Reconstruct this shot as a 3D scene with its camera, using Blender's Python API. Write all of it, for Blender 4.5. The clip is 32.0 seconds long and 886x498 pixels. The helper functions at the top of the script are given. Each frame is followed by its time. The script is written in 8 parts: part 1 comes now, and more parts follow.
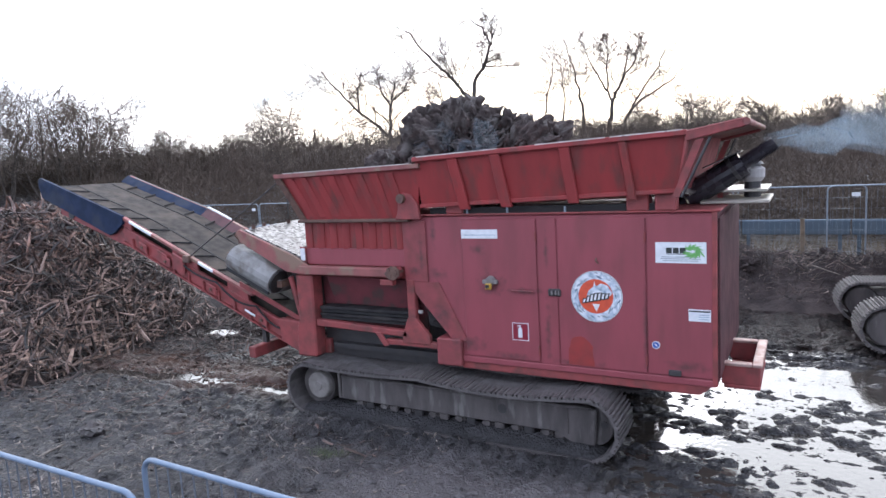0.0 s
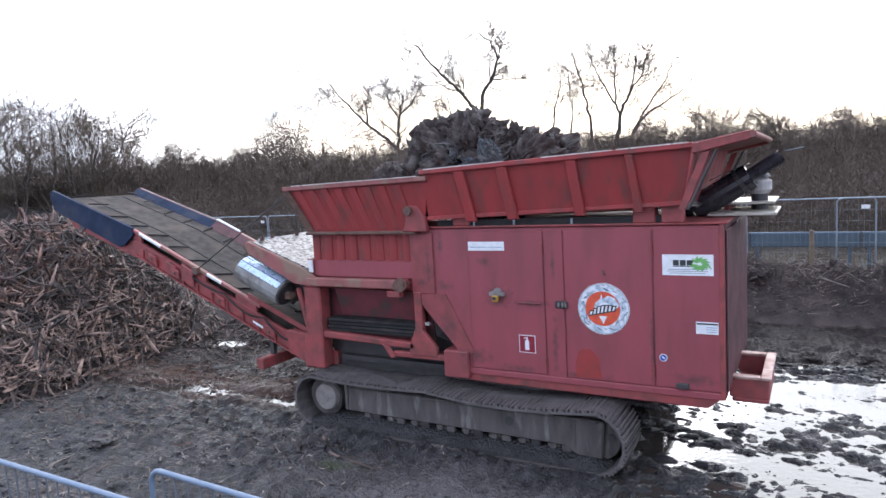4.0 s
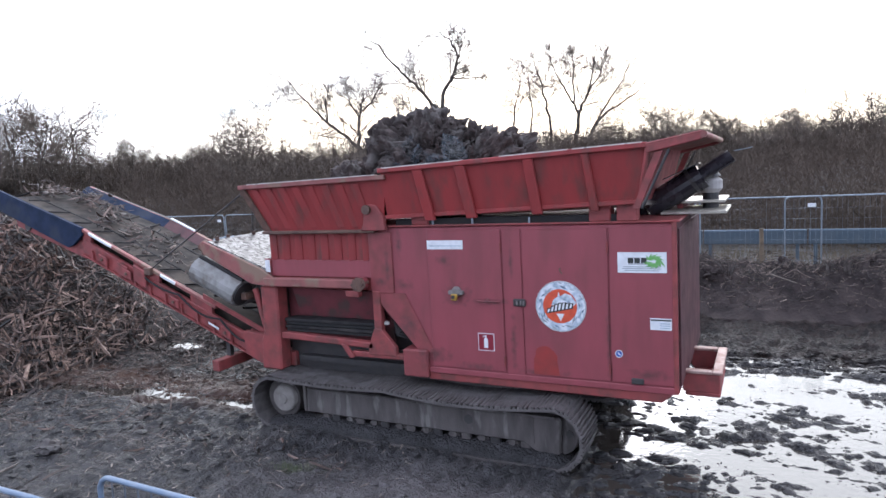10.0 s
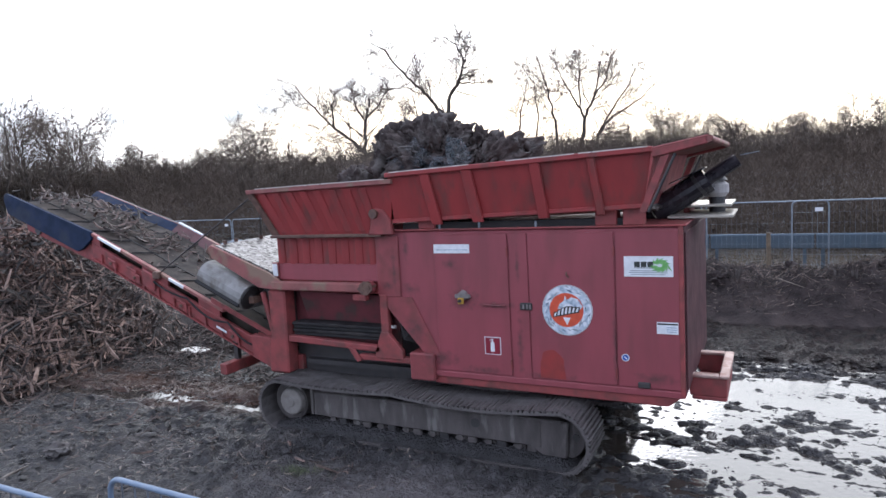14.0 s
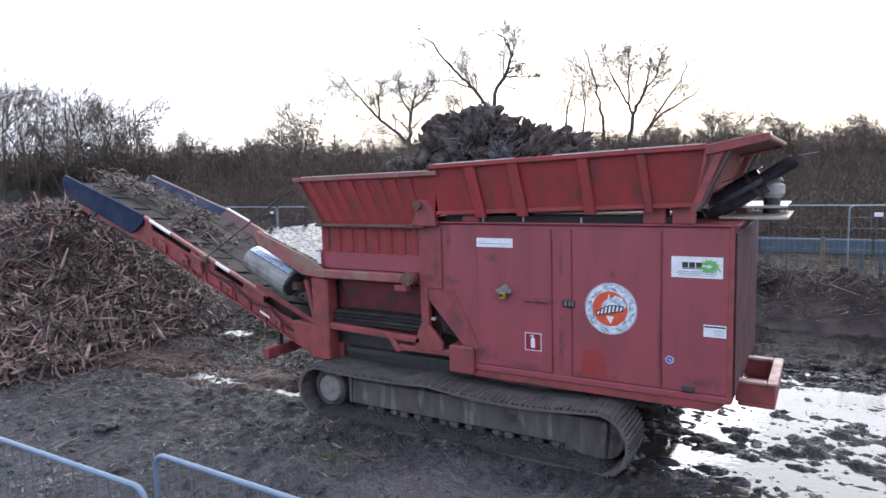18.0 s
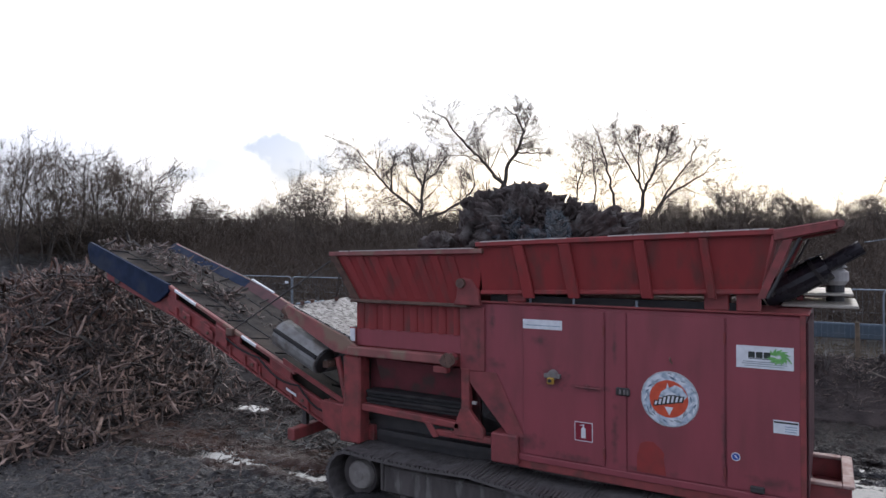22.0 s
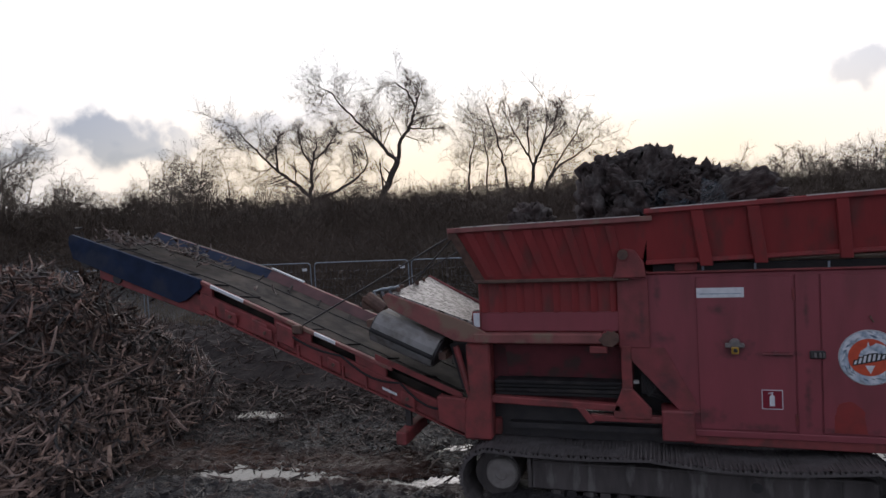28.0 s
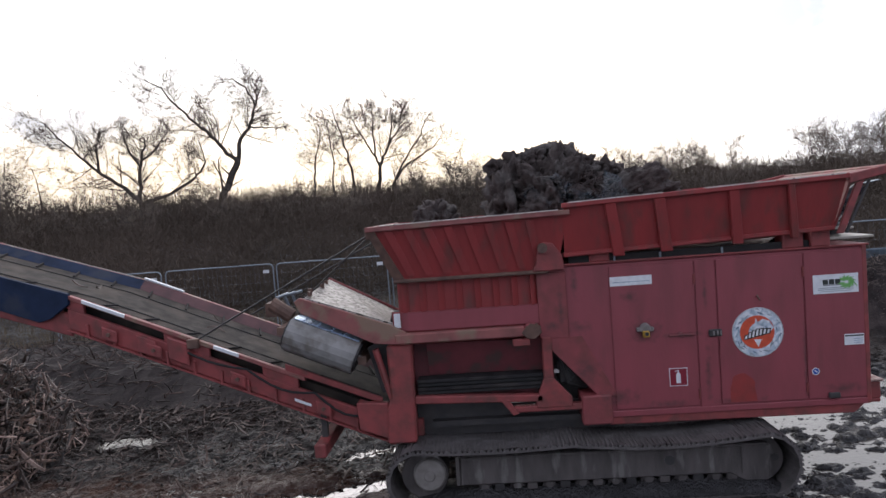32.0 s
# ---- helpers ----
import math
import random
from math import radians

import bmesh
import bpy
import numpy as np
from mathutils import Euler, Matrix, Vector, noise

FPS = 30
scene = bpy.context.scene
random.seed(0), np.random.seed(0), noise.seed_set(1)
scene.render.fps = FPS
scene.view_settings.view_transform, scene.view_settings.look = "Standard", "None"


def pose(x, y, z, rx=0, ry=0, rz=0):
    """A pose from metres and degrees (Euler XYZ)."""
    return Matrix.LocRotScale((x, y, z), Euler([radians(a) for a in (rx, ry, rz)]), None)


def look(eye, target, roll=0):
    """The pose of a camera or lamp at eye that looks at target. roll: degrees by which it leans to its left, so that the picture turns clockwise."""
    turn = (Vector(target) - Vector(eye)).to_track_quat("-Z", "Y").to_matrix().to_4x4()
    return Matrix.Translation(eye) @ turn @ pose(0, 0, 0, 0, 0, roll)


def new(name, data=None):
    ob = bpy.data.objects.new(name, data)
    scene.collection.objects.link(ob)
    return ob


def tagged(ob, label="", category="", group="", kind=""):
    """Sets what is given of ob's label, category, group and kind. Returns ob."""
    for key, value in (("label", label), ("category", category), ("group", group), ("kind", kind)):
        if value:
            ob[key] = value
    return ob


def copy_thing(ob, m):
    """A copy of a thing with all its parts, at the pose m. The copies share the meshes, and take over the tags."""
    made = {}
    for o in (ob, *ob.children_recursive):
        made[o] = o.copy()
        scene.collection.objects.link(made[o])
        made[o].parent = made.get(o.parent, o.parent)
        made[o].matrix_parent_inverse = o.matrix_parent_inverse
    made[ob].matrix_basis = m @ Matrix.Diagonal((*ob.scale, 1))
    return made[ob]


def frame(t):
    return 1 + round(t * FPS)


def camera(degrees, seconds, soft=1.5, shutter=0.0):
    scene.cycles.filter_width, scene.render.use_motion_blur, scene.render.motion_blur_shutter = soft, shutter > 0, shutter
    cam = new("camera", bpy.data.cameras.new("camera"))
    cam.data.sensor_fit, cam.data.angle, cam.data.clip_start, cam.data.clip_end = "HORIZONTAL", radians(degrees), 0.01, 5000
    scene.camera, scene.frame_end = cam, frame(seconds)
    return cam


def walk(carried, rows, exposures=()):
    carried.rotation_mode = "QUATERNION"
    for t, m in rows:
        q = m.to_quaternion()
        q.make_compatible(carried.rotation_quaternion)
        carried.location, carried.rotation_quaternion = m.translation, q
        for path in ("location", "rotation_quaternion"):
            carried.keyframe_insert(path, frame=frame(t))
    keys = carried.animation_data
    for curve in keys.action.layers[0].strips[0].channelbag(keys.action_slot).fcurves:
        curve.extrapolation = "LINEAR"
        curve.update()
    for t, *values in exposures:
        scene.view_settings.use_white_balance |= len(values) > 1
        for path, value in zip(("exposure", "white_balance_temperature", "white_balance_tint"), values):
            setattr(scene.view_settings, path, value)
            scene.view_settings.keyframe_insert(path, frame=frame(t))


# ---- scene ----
cam = camera(68.8, 32.0)
METRES, EYE, TILT, LEAN, TURN = 4.992, 2.84, 0.0, 0.0, 29.4
ROWS = [
    (0.0, 0.0, 0.0, 0.0, -0.43, -7.32, 3.33),
    (0.5, 0.0003, 0.0008, -0.0001, -0.88, -7.64, 3.25),
    (1.0, 0.0005, 0.0008, 0.0001, -1.38, -7.65, 3.08),
    (1.5, 0.0016, 0.0006, 0.0002, -2.23, -7.69, 2.9),
    (2.0, 0.0021, -0.0, -0.0004, -1.98, -7.43, 3.11),
    (2.5, 0.0019, -0.0002, -0.0004, -1.02, -7.43, 3.19),
    (3.0, 0.0017, -0.001, 0.0004, -0.59, -6.56, 3.07),
    (3.5, 0.002, -0.0028, 0.0003, 0.11, -6.16, 3.08),
    (5.5, 0.0031, -0.0059, 0.0005, 0.27, -6.74, 3.9),
    (6.0, 0.0037, -0.0045, 0.0004, 0.33, -6.68, 4.02),
    (6.5, 0.0041, -0.0032, 0.0005, 0.39, -6.55, 3.92),
    (7.0, 0.004, -0.0002, 0.0002, 0.44, -6.83, 4.12),
    (7.5, 0.0046, -0.0002, -0.0001, 0.02, -6.92, 4.24),
    (8.0, 0.0026, -0.0015, -0.0007, 0.61, -6.87, 3.64),
    (8.5, 0.003, -0.0018, -0.001, 0.09, -7.13, 3.7),
    (9.0, 0.0037, -0.0027, -0.0008, -0.32, -7.15, 3.01),
    (9.5, 0.0046, -0.0032, -0.0006, -0.7, -7.18, 3.0),
    (10.0, 0.0086, -0.0025, 0.0001, -3.11, -6.52, 3.25),
    (10.5, 0.0112, -0.0035, -0.0006, -8.74, -6.08, 2.53),
    (11.0, 0.0102, -0.0057, -0.0005, -8.95, -5.65, 3.47),
    (11.5, 0.0082, -0.0075, -0.0002, -6.04, -5.65, 3.47),
    (12.0, 0.0062, -0.0072, 0.0003, -3.76, -5.59, 2.81),
    (12.5, 0.0051, -0.0061, 0.0, -1.81, -5.24, 2.79),
    (13.0, 0.0057, -0.0083, -0.0002, -2.52, -5.45, 2.47),
    (13.5, 0.0063, -0.0099, -0.0001, -2.9, -5.79, 2.56),
    (14.0, 0.0063, -0.0083, -0.0001, -2.6, -6.1, 3.28),
    (14.5, 0.0057, -0.0075, 0.0001, -1.84, -5.12, 2.78),
    (16.5, 0.0011, -0.0042, -0.0008, -0.14, -5.94, 0.96),
    (17.0, 0.0019, -0.0049, -0.0011, 0.94, -5.89, 1.48),
    (17.5, 0.0011, -0.0032, -0.0024, 1.5, -6.56, 1.47),
    (18.0, 0.0013, -0.0032, -0.0021, 1.17, -6.5, 1.75),
    (18.5, 0.0013, -0.004, -0.0027, 1.22, -6.53, 1.41),
    (19.0, 0.0022, -0.0038, -0.0019, 1.06, -6.36, 1.72),
    (19.5, 0.0003, -0.0046, 0.0002, 1.14, -5.44, 2.1),
    (20.0, -0.0013, -0.0016, 0.0023, 1.53, -5.11, 1.77),
    (20.5, -0.0056, 0.0011, 0.0038, 1.83, -5.41, 0.55),
    (21.0, -0.0236, 0.0031, 0.0054, 0.76, -4.51, 0.82),
    (21.5, -0.0497, 0.0117, 0.0063, 3.29, -3.76, -0.07),
    (22.0, -0.0848, 0.0426, 0.012, 1.53, -0.2, 0.44),
    (22.5, -0.1282, 0.0654, 0.0133, -0.68, -0.86, 0.38),
    (23.0, -0.1929, 0.0679, 0.0165, -4.76, 0.26, 1.21),
    (23.5, -0.2485, 0.0817, 0.0137, -0.36, -1.08, -0.64),
    (24.0, -0.304, 0.0914, 0.0124, -3.68, -0.26, -0.0),
    (24.5, -0.3617, 0.0897, 0.0153, -6.06, -1.52, 0.88),
    (26.5, -0.5752, 0.1608, 0.0186, -9.67, -1.47, 1.69),
    (27.0, -0.6071, 0.1984, 0.0169, -10.71, -2.54, 3.3),
    (27.5, -0.6349, 0.2237, 0.0202, -9.6, -1.8, 4.1),
    (28.0, -0.6662, 0.2438, 0.0181, -11.59, -2.45, 3.1),
    (28.5, -0.7079, 0.2571, 0.0187, -14.4, -3.43, 4.31),
    (29.0, -0.7412, 0.28, 0.0131, -12.88, -3.88, 2.14),
    (29.5, -0.7695, 0.31, 0.0152, -15.1, -2.27, 2.36),
    (30.0, -0.7964, 0.3279, 0.0171, -16.6, -3.03, 2.19),
    (30.5, -0.8182, 0.3329, 0.0218, -18.93, -3.24, 2.79),
    (31.0, -0.8212, 0.3379, 0.0222, -19.67, -4.24, 1.0),
    (31.5, -0.8205, 0.3358, 0.0232, -20.1, -4.51, 1.73),
    (32.0, -0.813, 0.3303, 0.0225, -26.09, -3.32, 4.37),
]
EXPOSURES = [(0, 0.57, 5600, 18), (9.5, 0.53, 5600, 18), (11, 0.38, 5600, 18), (13, 0.23, 5600, 18), (14, 0.25, 5600, 18), (16.5, 0.38, 5600, 18), (19, 0.43, 5600, 18), (20, 0.35, 5600, 18), (21, 0.2, 5600, 18), (21.5, 0.05, 5750, 19), (22, -0.5, 5750, 19), (22.5, -0.98, 5850, 19), (23.5, -1.42, 5950, 20), (26.5, -1.43, 5950, 20), (28, -1.25, 5950, 20), (28.7, -1.03, 5950, 20), (29.5, -0.85, 5950, 20), (31.2, -0.85, 5950, 20), (31.6, -0.75, 5950, 20), (32, -0.5, 5950, 20)]
walk(cam, [(t, pose(0, 0, EYE, TILT, LEAN, TURN) @ pose(METRES * x, METRES * y, METRES * z, 90 + pitch, roll, yaw)) for t, x, y, z, yaw, pitch, roll in ROWS], EXPOSURES)

# ---- world and sun ----
SUN_AZIMUTH, SUN_HEIGHT = radians(14), radians(15)
TO_SUN = Vector((-math.sin(SUN_AZIMUTH) * math.cos(SUN_HEIGHT), math.cos(SUN_AZIMUTH) * math.cos(SUN_HEIGHT), math.sin(SUN_HEIGHT)))


def make_world():
    world = bpy.data.worlds.new("sky")
    scene.world = world
    world.use_nodes = True
    nt = world.node_tree
    nt.nodes.clear()
    add = nt.nodes.new
    link = nt.links.new
    out, back = add("ShaderNodeOutputWorld"), add("ShaderNodeBackground")
    sky = add("ShaderNodeTexSky")
    sky.sky_type, sky.sun_disc = "NISHITA", False
    sky.sun_elevation, sky.sun_rotation = SUN_HEIGHT, -SUN_AZIMUTH
    sky.air_density, sky.dust_density = 1.0, 2.0
    scale = add("ShaderNodeVectorMath")
    scale.operation = "SCALE"
    scale.inputs["Scale"].default_value = 0.1
    link(sky.outputs[0], scale.inputs[0])
    coord = add("ShaderNodeTexCoord")
    # glow of the veiled sun
    dot = add("ShaderNodeVectorMath")
    dot.operation = "DOT_PRODUCT"
    dot.inputs[1].default_value = TO_SUN
    link(coord.outputs["Generated"], dot.inputs[0])
    top = add("ShaderNodeMath")
    top.operation = "MAXIMUM"
    top.inputs[1].default_value = 0.0
    link(dot.outputs["Value"], top.inputs[0])
    power = add("ShaderNodeMath")
    power.operation = "POWER"
    power.inputs[1].default_value = 2.2
    link(top.outputs[0], power.inputs[0])
    glow = add("ShaderNodeVectorMath")
    glow.operation = "SCALE"
    glow.inputs[0].default_value = (2.1, 1.95, 1.45)
    link(power.outputs[0], glow.inputs["Scale"])
    cloud = add("ShaderNodeVectorMath")
    cloud.operation = "ADD"
    cloud.inputs[1].default_value = (1.12, 1.19, 1.28)
    link(glow.outputs[0], cloud.inputs[0])
    # broken cloud: thin grey-blue gaps in a white sheet
    stretch = add("ShaderNodeVectorMath")
    stretch.operation = "MULTIPLY"
    stretch.inputs[1].default_value = (1.0, 1.0, 3.6)
    link(coord.outputs["Generated"], stretch.inputs[0])
    noise_a = add("ShaderNodeTexNoise")
    noise_a.inputs["Scale"].default_value, noise_a.inputs["Detail"].default_value = 3.1, 7.0
    link(stretch.outputs[0], noise_a.inputs["Vector"])
    ramp = add("ShaderNodeValToRGB")
    ramp.color_ramp.elements[0].position, ramp.color_ramp.elements[1].position = 0.16, 0.28
    link(noise_a.outputs["Fac"], ramp.inputs[0])
    # grey-blue cloud banks low over the trees and thin blue gaps: azimuth, height, half width, half height (degrees), depth
    noise_b = add("ShaderNodeTexNoise")
    noise_b.inputs["Scale"].default_value, noise_b.inputs["Detail"].default_value = 17.0, 8.0
    link(coord.outputs["Generated"], noise_b.inputs["Vector"])
    centred = add("ShaderNodeVectorMath")
    centred.operation = "SUBTRACT"
    centred.inputs[1].default_value = (0.5, 0.5, 0.5)
    link(noise_b.outputs["Color"], centred.inputs[0])
    warp = add("ShaderNodeVectorMath")
    warp.operation = "MULTIPLY_ADD"
    warp.inputs[1].default_value = (0.2, 0.2, 0.1)
    link(centred.outputs[0], warp.inputs[0])
    link(coord.outputs["Generated"], warp.inputs[2])
    shade = None
    for azimuth, height, wide, tall, depth in ((45.4, 8.0, 4.4, 2.2, 0.82), (40.8, 7.4, 3.5, 1.0, 0.55), (51.2, 6.2, 3.6, 0.9, 0.6), (32.5, 8.6, 5.0, 1.3, 0.82), (27.6, 10.2, 3.0, 1.4, 0.76),
                                               (10.6, 9.6, 5.0, 1.6, 0.8), (-16.6, 9.7, 3.6, 1.4, 0.4), (-26.6, 13.0, 3.6, 1.5, 0.5), (-31.0, 9.1, 2.8, 1.2, 0.4)):
        az, el = radians(azimuth), radians(height)
        centre = Vector((-math.sin(az) * math.cos(el), math.cos(az) * math.cos(el), math.sin(el)))
        size = Vector((1 / radians(wide), 1 / radians(wide), 1 / radians(tall)))
        away = add("ShaderNodeVectorMath")
        away.operation = "MULTIPLY_ADD"
        away.inputs[1].default_value = size
        away.inputs[2].default_value = -centre * size
        link(warp.outputs[0], away.inputs[0])
        span = add("ShaderNodeVectorMath")
        span.operation = "LENGTH"
        link(away.outputs[0], span.inputs[0])
        edge = add("ShaderNodeMapRange")
        edge.interpolation_type = "SMOOTHSTEP"
        edge.inputs[1].default_value, edge.inputs[2].default_value, edge.inputs[3].default_value, edge.inputs[4].default_value = 0.55, 1.12, 1.0 - depth, 1.0
        link(span.outputs["Value"], edge.inputs[0])
        if shade is None:
            shade = edge.outputs[0]
        else:
            times = add("ShaderNodeMath")
            times.operation = "MULTIPLY"
            link(shade, times.inputs[0])
            link(edge.outputs[0], times.inputs[1])
            shade = times.outputs[0]
    both = add("ShaderNodeMath")
    both.operation = "MULTIPLY"
    link(shade, both.inputs[1])
    mix = add("ShaderNodeMix")
    mix.data_type = "RGBA"
    link(ramp.outputs[0], both.inputs[0])
    link(both.outputs[0], mix.inputs[0])
    blue = add("ShaderNodeVectorMath")
    blue.operation = "MULTIPLY"
    blue.inputs[1].default_value = (0.85, 1.0, 1.28)
    link(scale.outputs[0], blue.inputs[0])
    link(blue.outputs[0], mix.inputs[6])
    # cream haze low in the sky on the sun's side
    height_of = add("ShaderNodeSeparateXYZ")
    link(coord.outputs["Generated"], height_of.inputs[0])
    low_sky, sunward, haze, hazy = add("ShaderNodeMapRange"), add("ShaderNodeMapRange"), add("ShaderNodeMath"), add("ShaderNodeMix")
    low_sky.interpolation_type = "SMOOTHSTEP"
    low_sky.inputs[1].default_value, low_sky.inputs[2].default_value, low_sky.inputs[3].default_value, low_sky.inputs[4].default_value = 0.07, 0.24, 0.9, 0.0
    link(height_of.outputs["Z"], low_sky.inputs[0])
    sunward.inputs[1].default_value, sunward.inputs[2].default_value = 0.45, 0.85
    link(power.outputs[0], sunward.inputs[0])
    haze.operation = "MULTIPLY"
    link(low_sky.outputs[0], haze.inputs[0])
    link(sunward.outputs[0], haze.inputs[1])
    hazy.data_type = "RGBA"
    hazy.inputs[7].default_value = (2.8, 2.35, 1.55, 1)
    link(haze.outputs[0], hazy.inputs[0])
    link(cloud.outputs[0], hazy.inputs[6])
    link(hazy.outputs[2], mix.inputs[7])
    link(mix.outputs[2], back.inputs[0])
    back.inputs[1].default_value = 1.0
    link(back.outputs[0], out.inputs[0])


make_world()
sun_data = bpy.data.lights.new("sun", "SUN")
sun_data.energy, sun_data.angle, sun_data.color = 0.4, radians(20), (1.0, 0.93, 0.82)
sun = new("sun", sun_data)
sun.matrix_world = look(TO_SUN * 60, (0, 0, 0))


# ---- materials ----
def material(name, colour, other=None, rough=0.6, metal=0.0, scale=8.0, detail=6.0, bump=0.2, bump_scale=60.0, rough_spread=0.15,
             stain=None, stain_scale=2.0, stain_low=0.5, stain_high=0.62, island=0.0, per_object=0.0, spec=0.5, stretch=(1, 1, 1), skew=0.0):
    mat = bpy.data.materials.new(name)
    mat.use_nodes = True
    nt = mat.node_tree
    add, link = nt.nodes.new, nt.links.new
    shader = nt.nodes["Principled BSDF"]
    coord = add("ShaderNodeTexCoord")
    mapping = add("ShaderNodeMapping")
    mapping.inputs["Scale"].default_value = stretch
    link(coord.outputs["Object"], mapping.inputs[0])

    def noise_node(s, d):
        n = add("ShaderNodeTexNoise")
        n.inputs["Scale"].default_value, n.inputs["Detail"].default_value = s, d
        link(mapping.outputs[0], n.inputs["Vector"])
        return n

    grain = noise_node(scale, detail)
    mix = add("ShaderNodeMix")
    mix.data_type = "RGBA"
    mix.inputs[6].default_value = (*colour, 1)
    mix.inputs[7].default_value = (*(other or [c * 0.7 for c in colour]), 1)
    ramp = add("ShaderNodeValToRGB")
    ramp.color_ramp.elements[0].position, ramp.color_ramp.elements[1].position = 0.35, 0.68
    link(grain.outputs["Fac"], ramp.inputs[0])
    link(ramp.outputs[0], mix.inputs[0])
    result = mix.outputs[2]
    if stain:
        big = noise_node(stain_scale, 8.0)
        sr = add("ShaderNodeValToRGB")
        sr.color_ramp.elements[0].position, sr.color_ramp.elements[1].position = stain_low, stain_high
        link(big.outputs["Fac"], sr.inputs[0])
        sm = add("ShaderNodeMix")
        sm.data_type = "RGBA"
        link(sr.outputs[0], sm.inputs[0])
        link(result, sm.inputs[6])
        sm.inputs[7].default_value = (*stain, 1)
        result = sm.outputs[2]
    if island or per_object:
        src = add("ShaderNodeNewGeometry").outputs["Random Per Island"] if island else add("ShaderNodeObjectInfo").outputs["Random"]
        ranged = add("ShaderNodeMapRange")
        amount = island or per_object
        ranged.inputs[3].default_value, ranged.inputs[4].default_value = 1 - amount, 1 + amount
        if skew:
            curve = add("ShaderNodeMath")
            curve.operation = "POWER"
            curve.inputs[1].default_value = skew
            link(src, curve.inputs[0])
            src = curve.outputs[0]
            ranged.inputs[4].default_value = 1 - amount + amount * (skew + 1)
        link(src, ranged.inputs[0])
        hsv = add("ShaderNodeHueSaturation")
        link(ranged.outputs[0], hsv.inputs["Value"])
        link(result, hsv.inputs["Color"])
        result = hsv.outputs[0]
    link(result, shader.inputs["Base Color"])
    rr = add("ShaderNodeMapRange")
    rr.inputs[3].default_value, rr.inputs[4].default_value = max(0.02, rough - rough_spread), min(1.0, rough + rough_spread)
    link(grain.outputs["Fac"], rr.inputs[0])
    link(rr.outputs[0], shader.inputs["Roughness"])
    shader.inputs["Metallic"].default_value = metal
    shader.inputs["Specular IOR Level"].default_value = spec
    if bump:
        fine = noise_node(bump_scale, 4.0)
        b = add("ShaderNodeBump")
        b.inputs["Strength"].default_value, b.inputs["Distance"].default_value = bump, 0.02
        link(fine.outputs["Fac"], b.inputs["Height"])
        link(b.outputs[0], shader.inputs["Normal"])
    return mat


RED = material("red_paint", (0.262, 0.057, 0.07), (0.21, 0.049, 0.058), rough=0.46, scale=3.0, bump=0.06, bump_scale=40, stain=(0.17, 0.047, 0.05), stain_scale=3.2, stain_low=0.56, stain_high=0.85, stretch=(1.6, 1, 0.4))
RED_WORN = material("worn_red_paint", (0.27, 0.053, 0.051), (0.18, 0.044, 0.042), rough=0.6, scale=7.0, bump=0.12, bump_scale=50, stain=(0.13, 0.042, 0.036), stain_scale=6.5, stain_low=0.52, stain_high=0.72)
HOPPER_RED = material("hopper_red", (0.275, 0.033, 0.032), (0.215, 0.028, 0.027), rough=0.55, scale=5.0, bump=0.1, bump_scale=30, stain=(0.15, 0.04, 0.034), stain_scale=7.0, stain_low=0.5, stain_high=0.7, stretch=(1, 1, 0.35))
PATCH_RED = material("bright_patch_red", (0.27, 0.034, 0.03), (0.21, 0.034, 0.03), rough=0.45, scale=9.0, bump=0.06)
TRAY_RIM = material("scraped_rusty_rim", (0.42, 0.3, 0.26), (0.26, 0.13, 0.11), rough=0.5, metal=0.3, scale=12.0, bump=0.15)
PINK = material("sunbleached_red", (0.28, 0.09, 0.082), (0.19, 0.07, 0.062), rough=0.6, scale=6.0, bump=0.1, stain=(0.22, 0.14, 0.1), stain_scale=4.0)
RUSTY = material("rusty_steel", (0.15, 0.085, 0.06), (0.08, 0.045, 0.036), rough=0.65, scale=9.0, bump=0.3, bump_scale=70)
DARK = material("dark_steel", (0.025, 0.024, 0.025), (0.045, 0.04, 0.038), rough=0.5, scale=9.0, bump=0.1)
BLACK_PAINT = material("black_enamel", (0.018, 0.015, 0.02), (0.03, 0.026, 0.032), rough=0.28, scale=6.0, bump=0.04)
MUDDY_STEEL = material("muddy_track_steel", (0.1, 0.089, 0.085), (0.06, 0.053, 0.051), rough=0.75, scale=9.0, bump=0.35, bump_scale=60, per_object=0.15)
MUDDY_FRAME = material("mud_caked_frame", (0.094, 0.082, 0.077), (0.05, 0.043, 0.041), rough=0.75, scale=4.0, bump=0.35, bump_scale=45, stain=(0.15, 0.14, 0.13), stain_scale=5.0, stain_low=0.57, stain_high=0.68, stretch=(2.0, 1, 0.5))
TRACK_MUD = material("drying_track_mud", (0.105, 0.096, 0.094), (0.06, 0.054, 0.053), rough=0.7, scale=7.0, bump=0.7, bump_scale=55, stain=(0.06, 0.053, 0.05), stain_scale=9.0, stain_low=0.55, stain_high=0.68)
HUB_GREY = material("mud_grey_hub", (0.2, 0.185, 0.17), (0.15, 0.135, 0.12), rough=0.7, scale=14.0, bump=0.2)
RUBBER = material("worn_rubber_belt", (0.03, 0.028, 0.029), (0.017, 0.016, 0.0165), rough=0.75, scale=7.0, bump=0.15, stain=(0.045, 0.04, 0.038), stain_scale=3.0, spec=0.18)
DUSTY_BELT = material("dusty_rubber_belt", (0.046, 0.038, 0.033), (0.024, 0.021, 0.019), rough=0.75, scale=7.0, bump=0.2, stain=(0.075, 0.059, 0.047), stain_scale=2.6, stain_low=0.45, stain_high=0.7, spec=0.2)
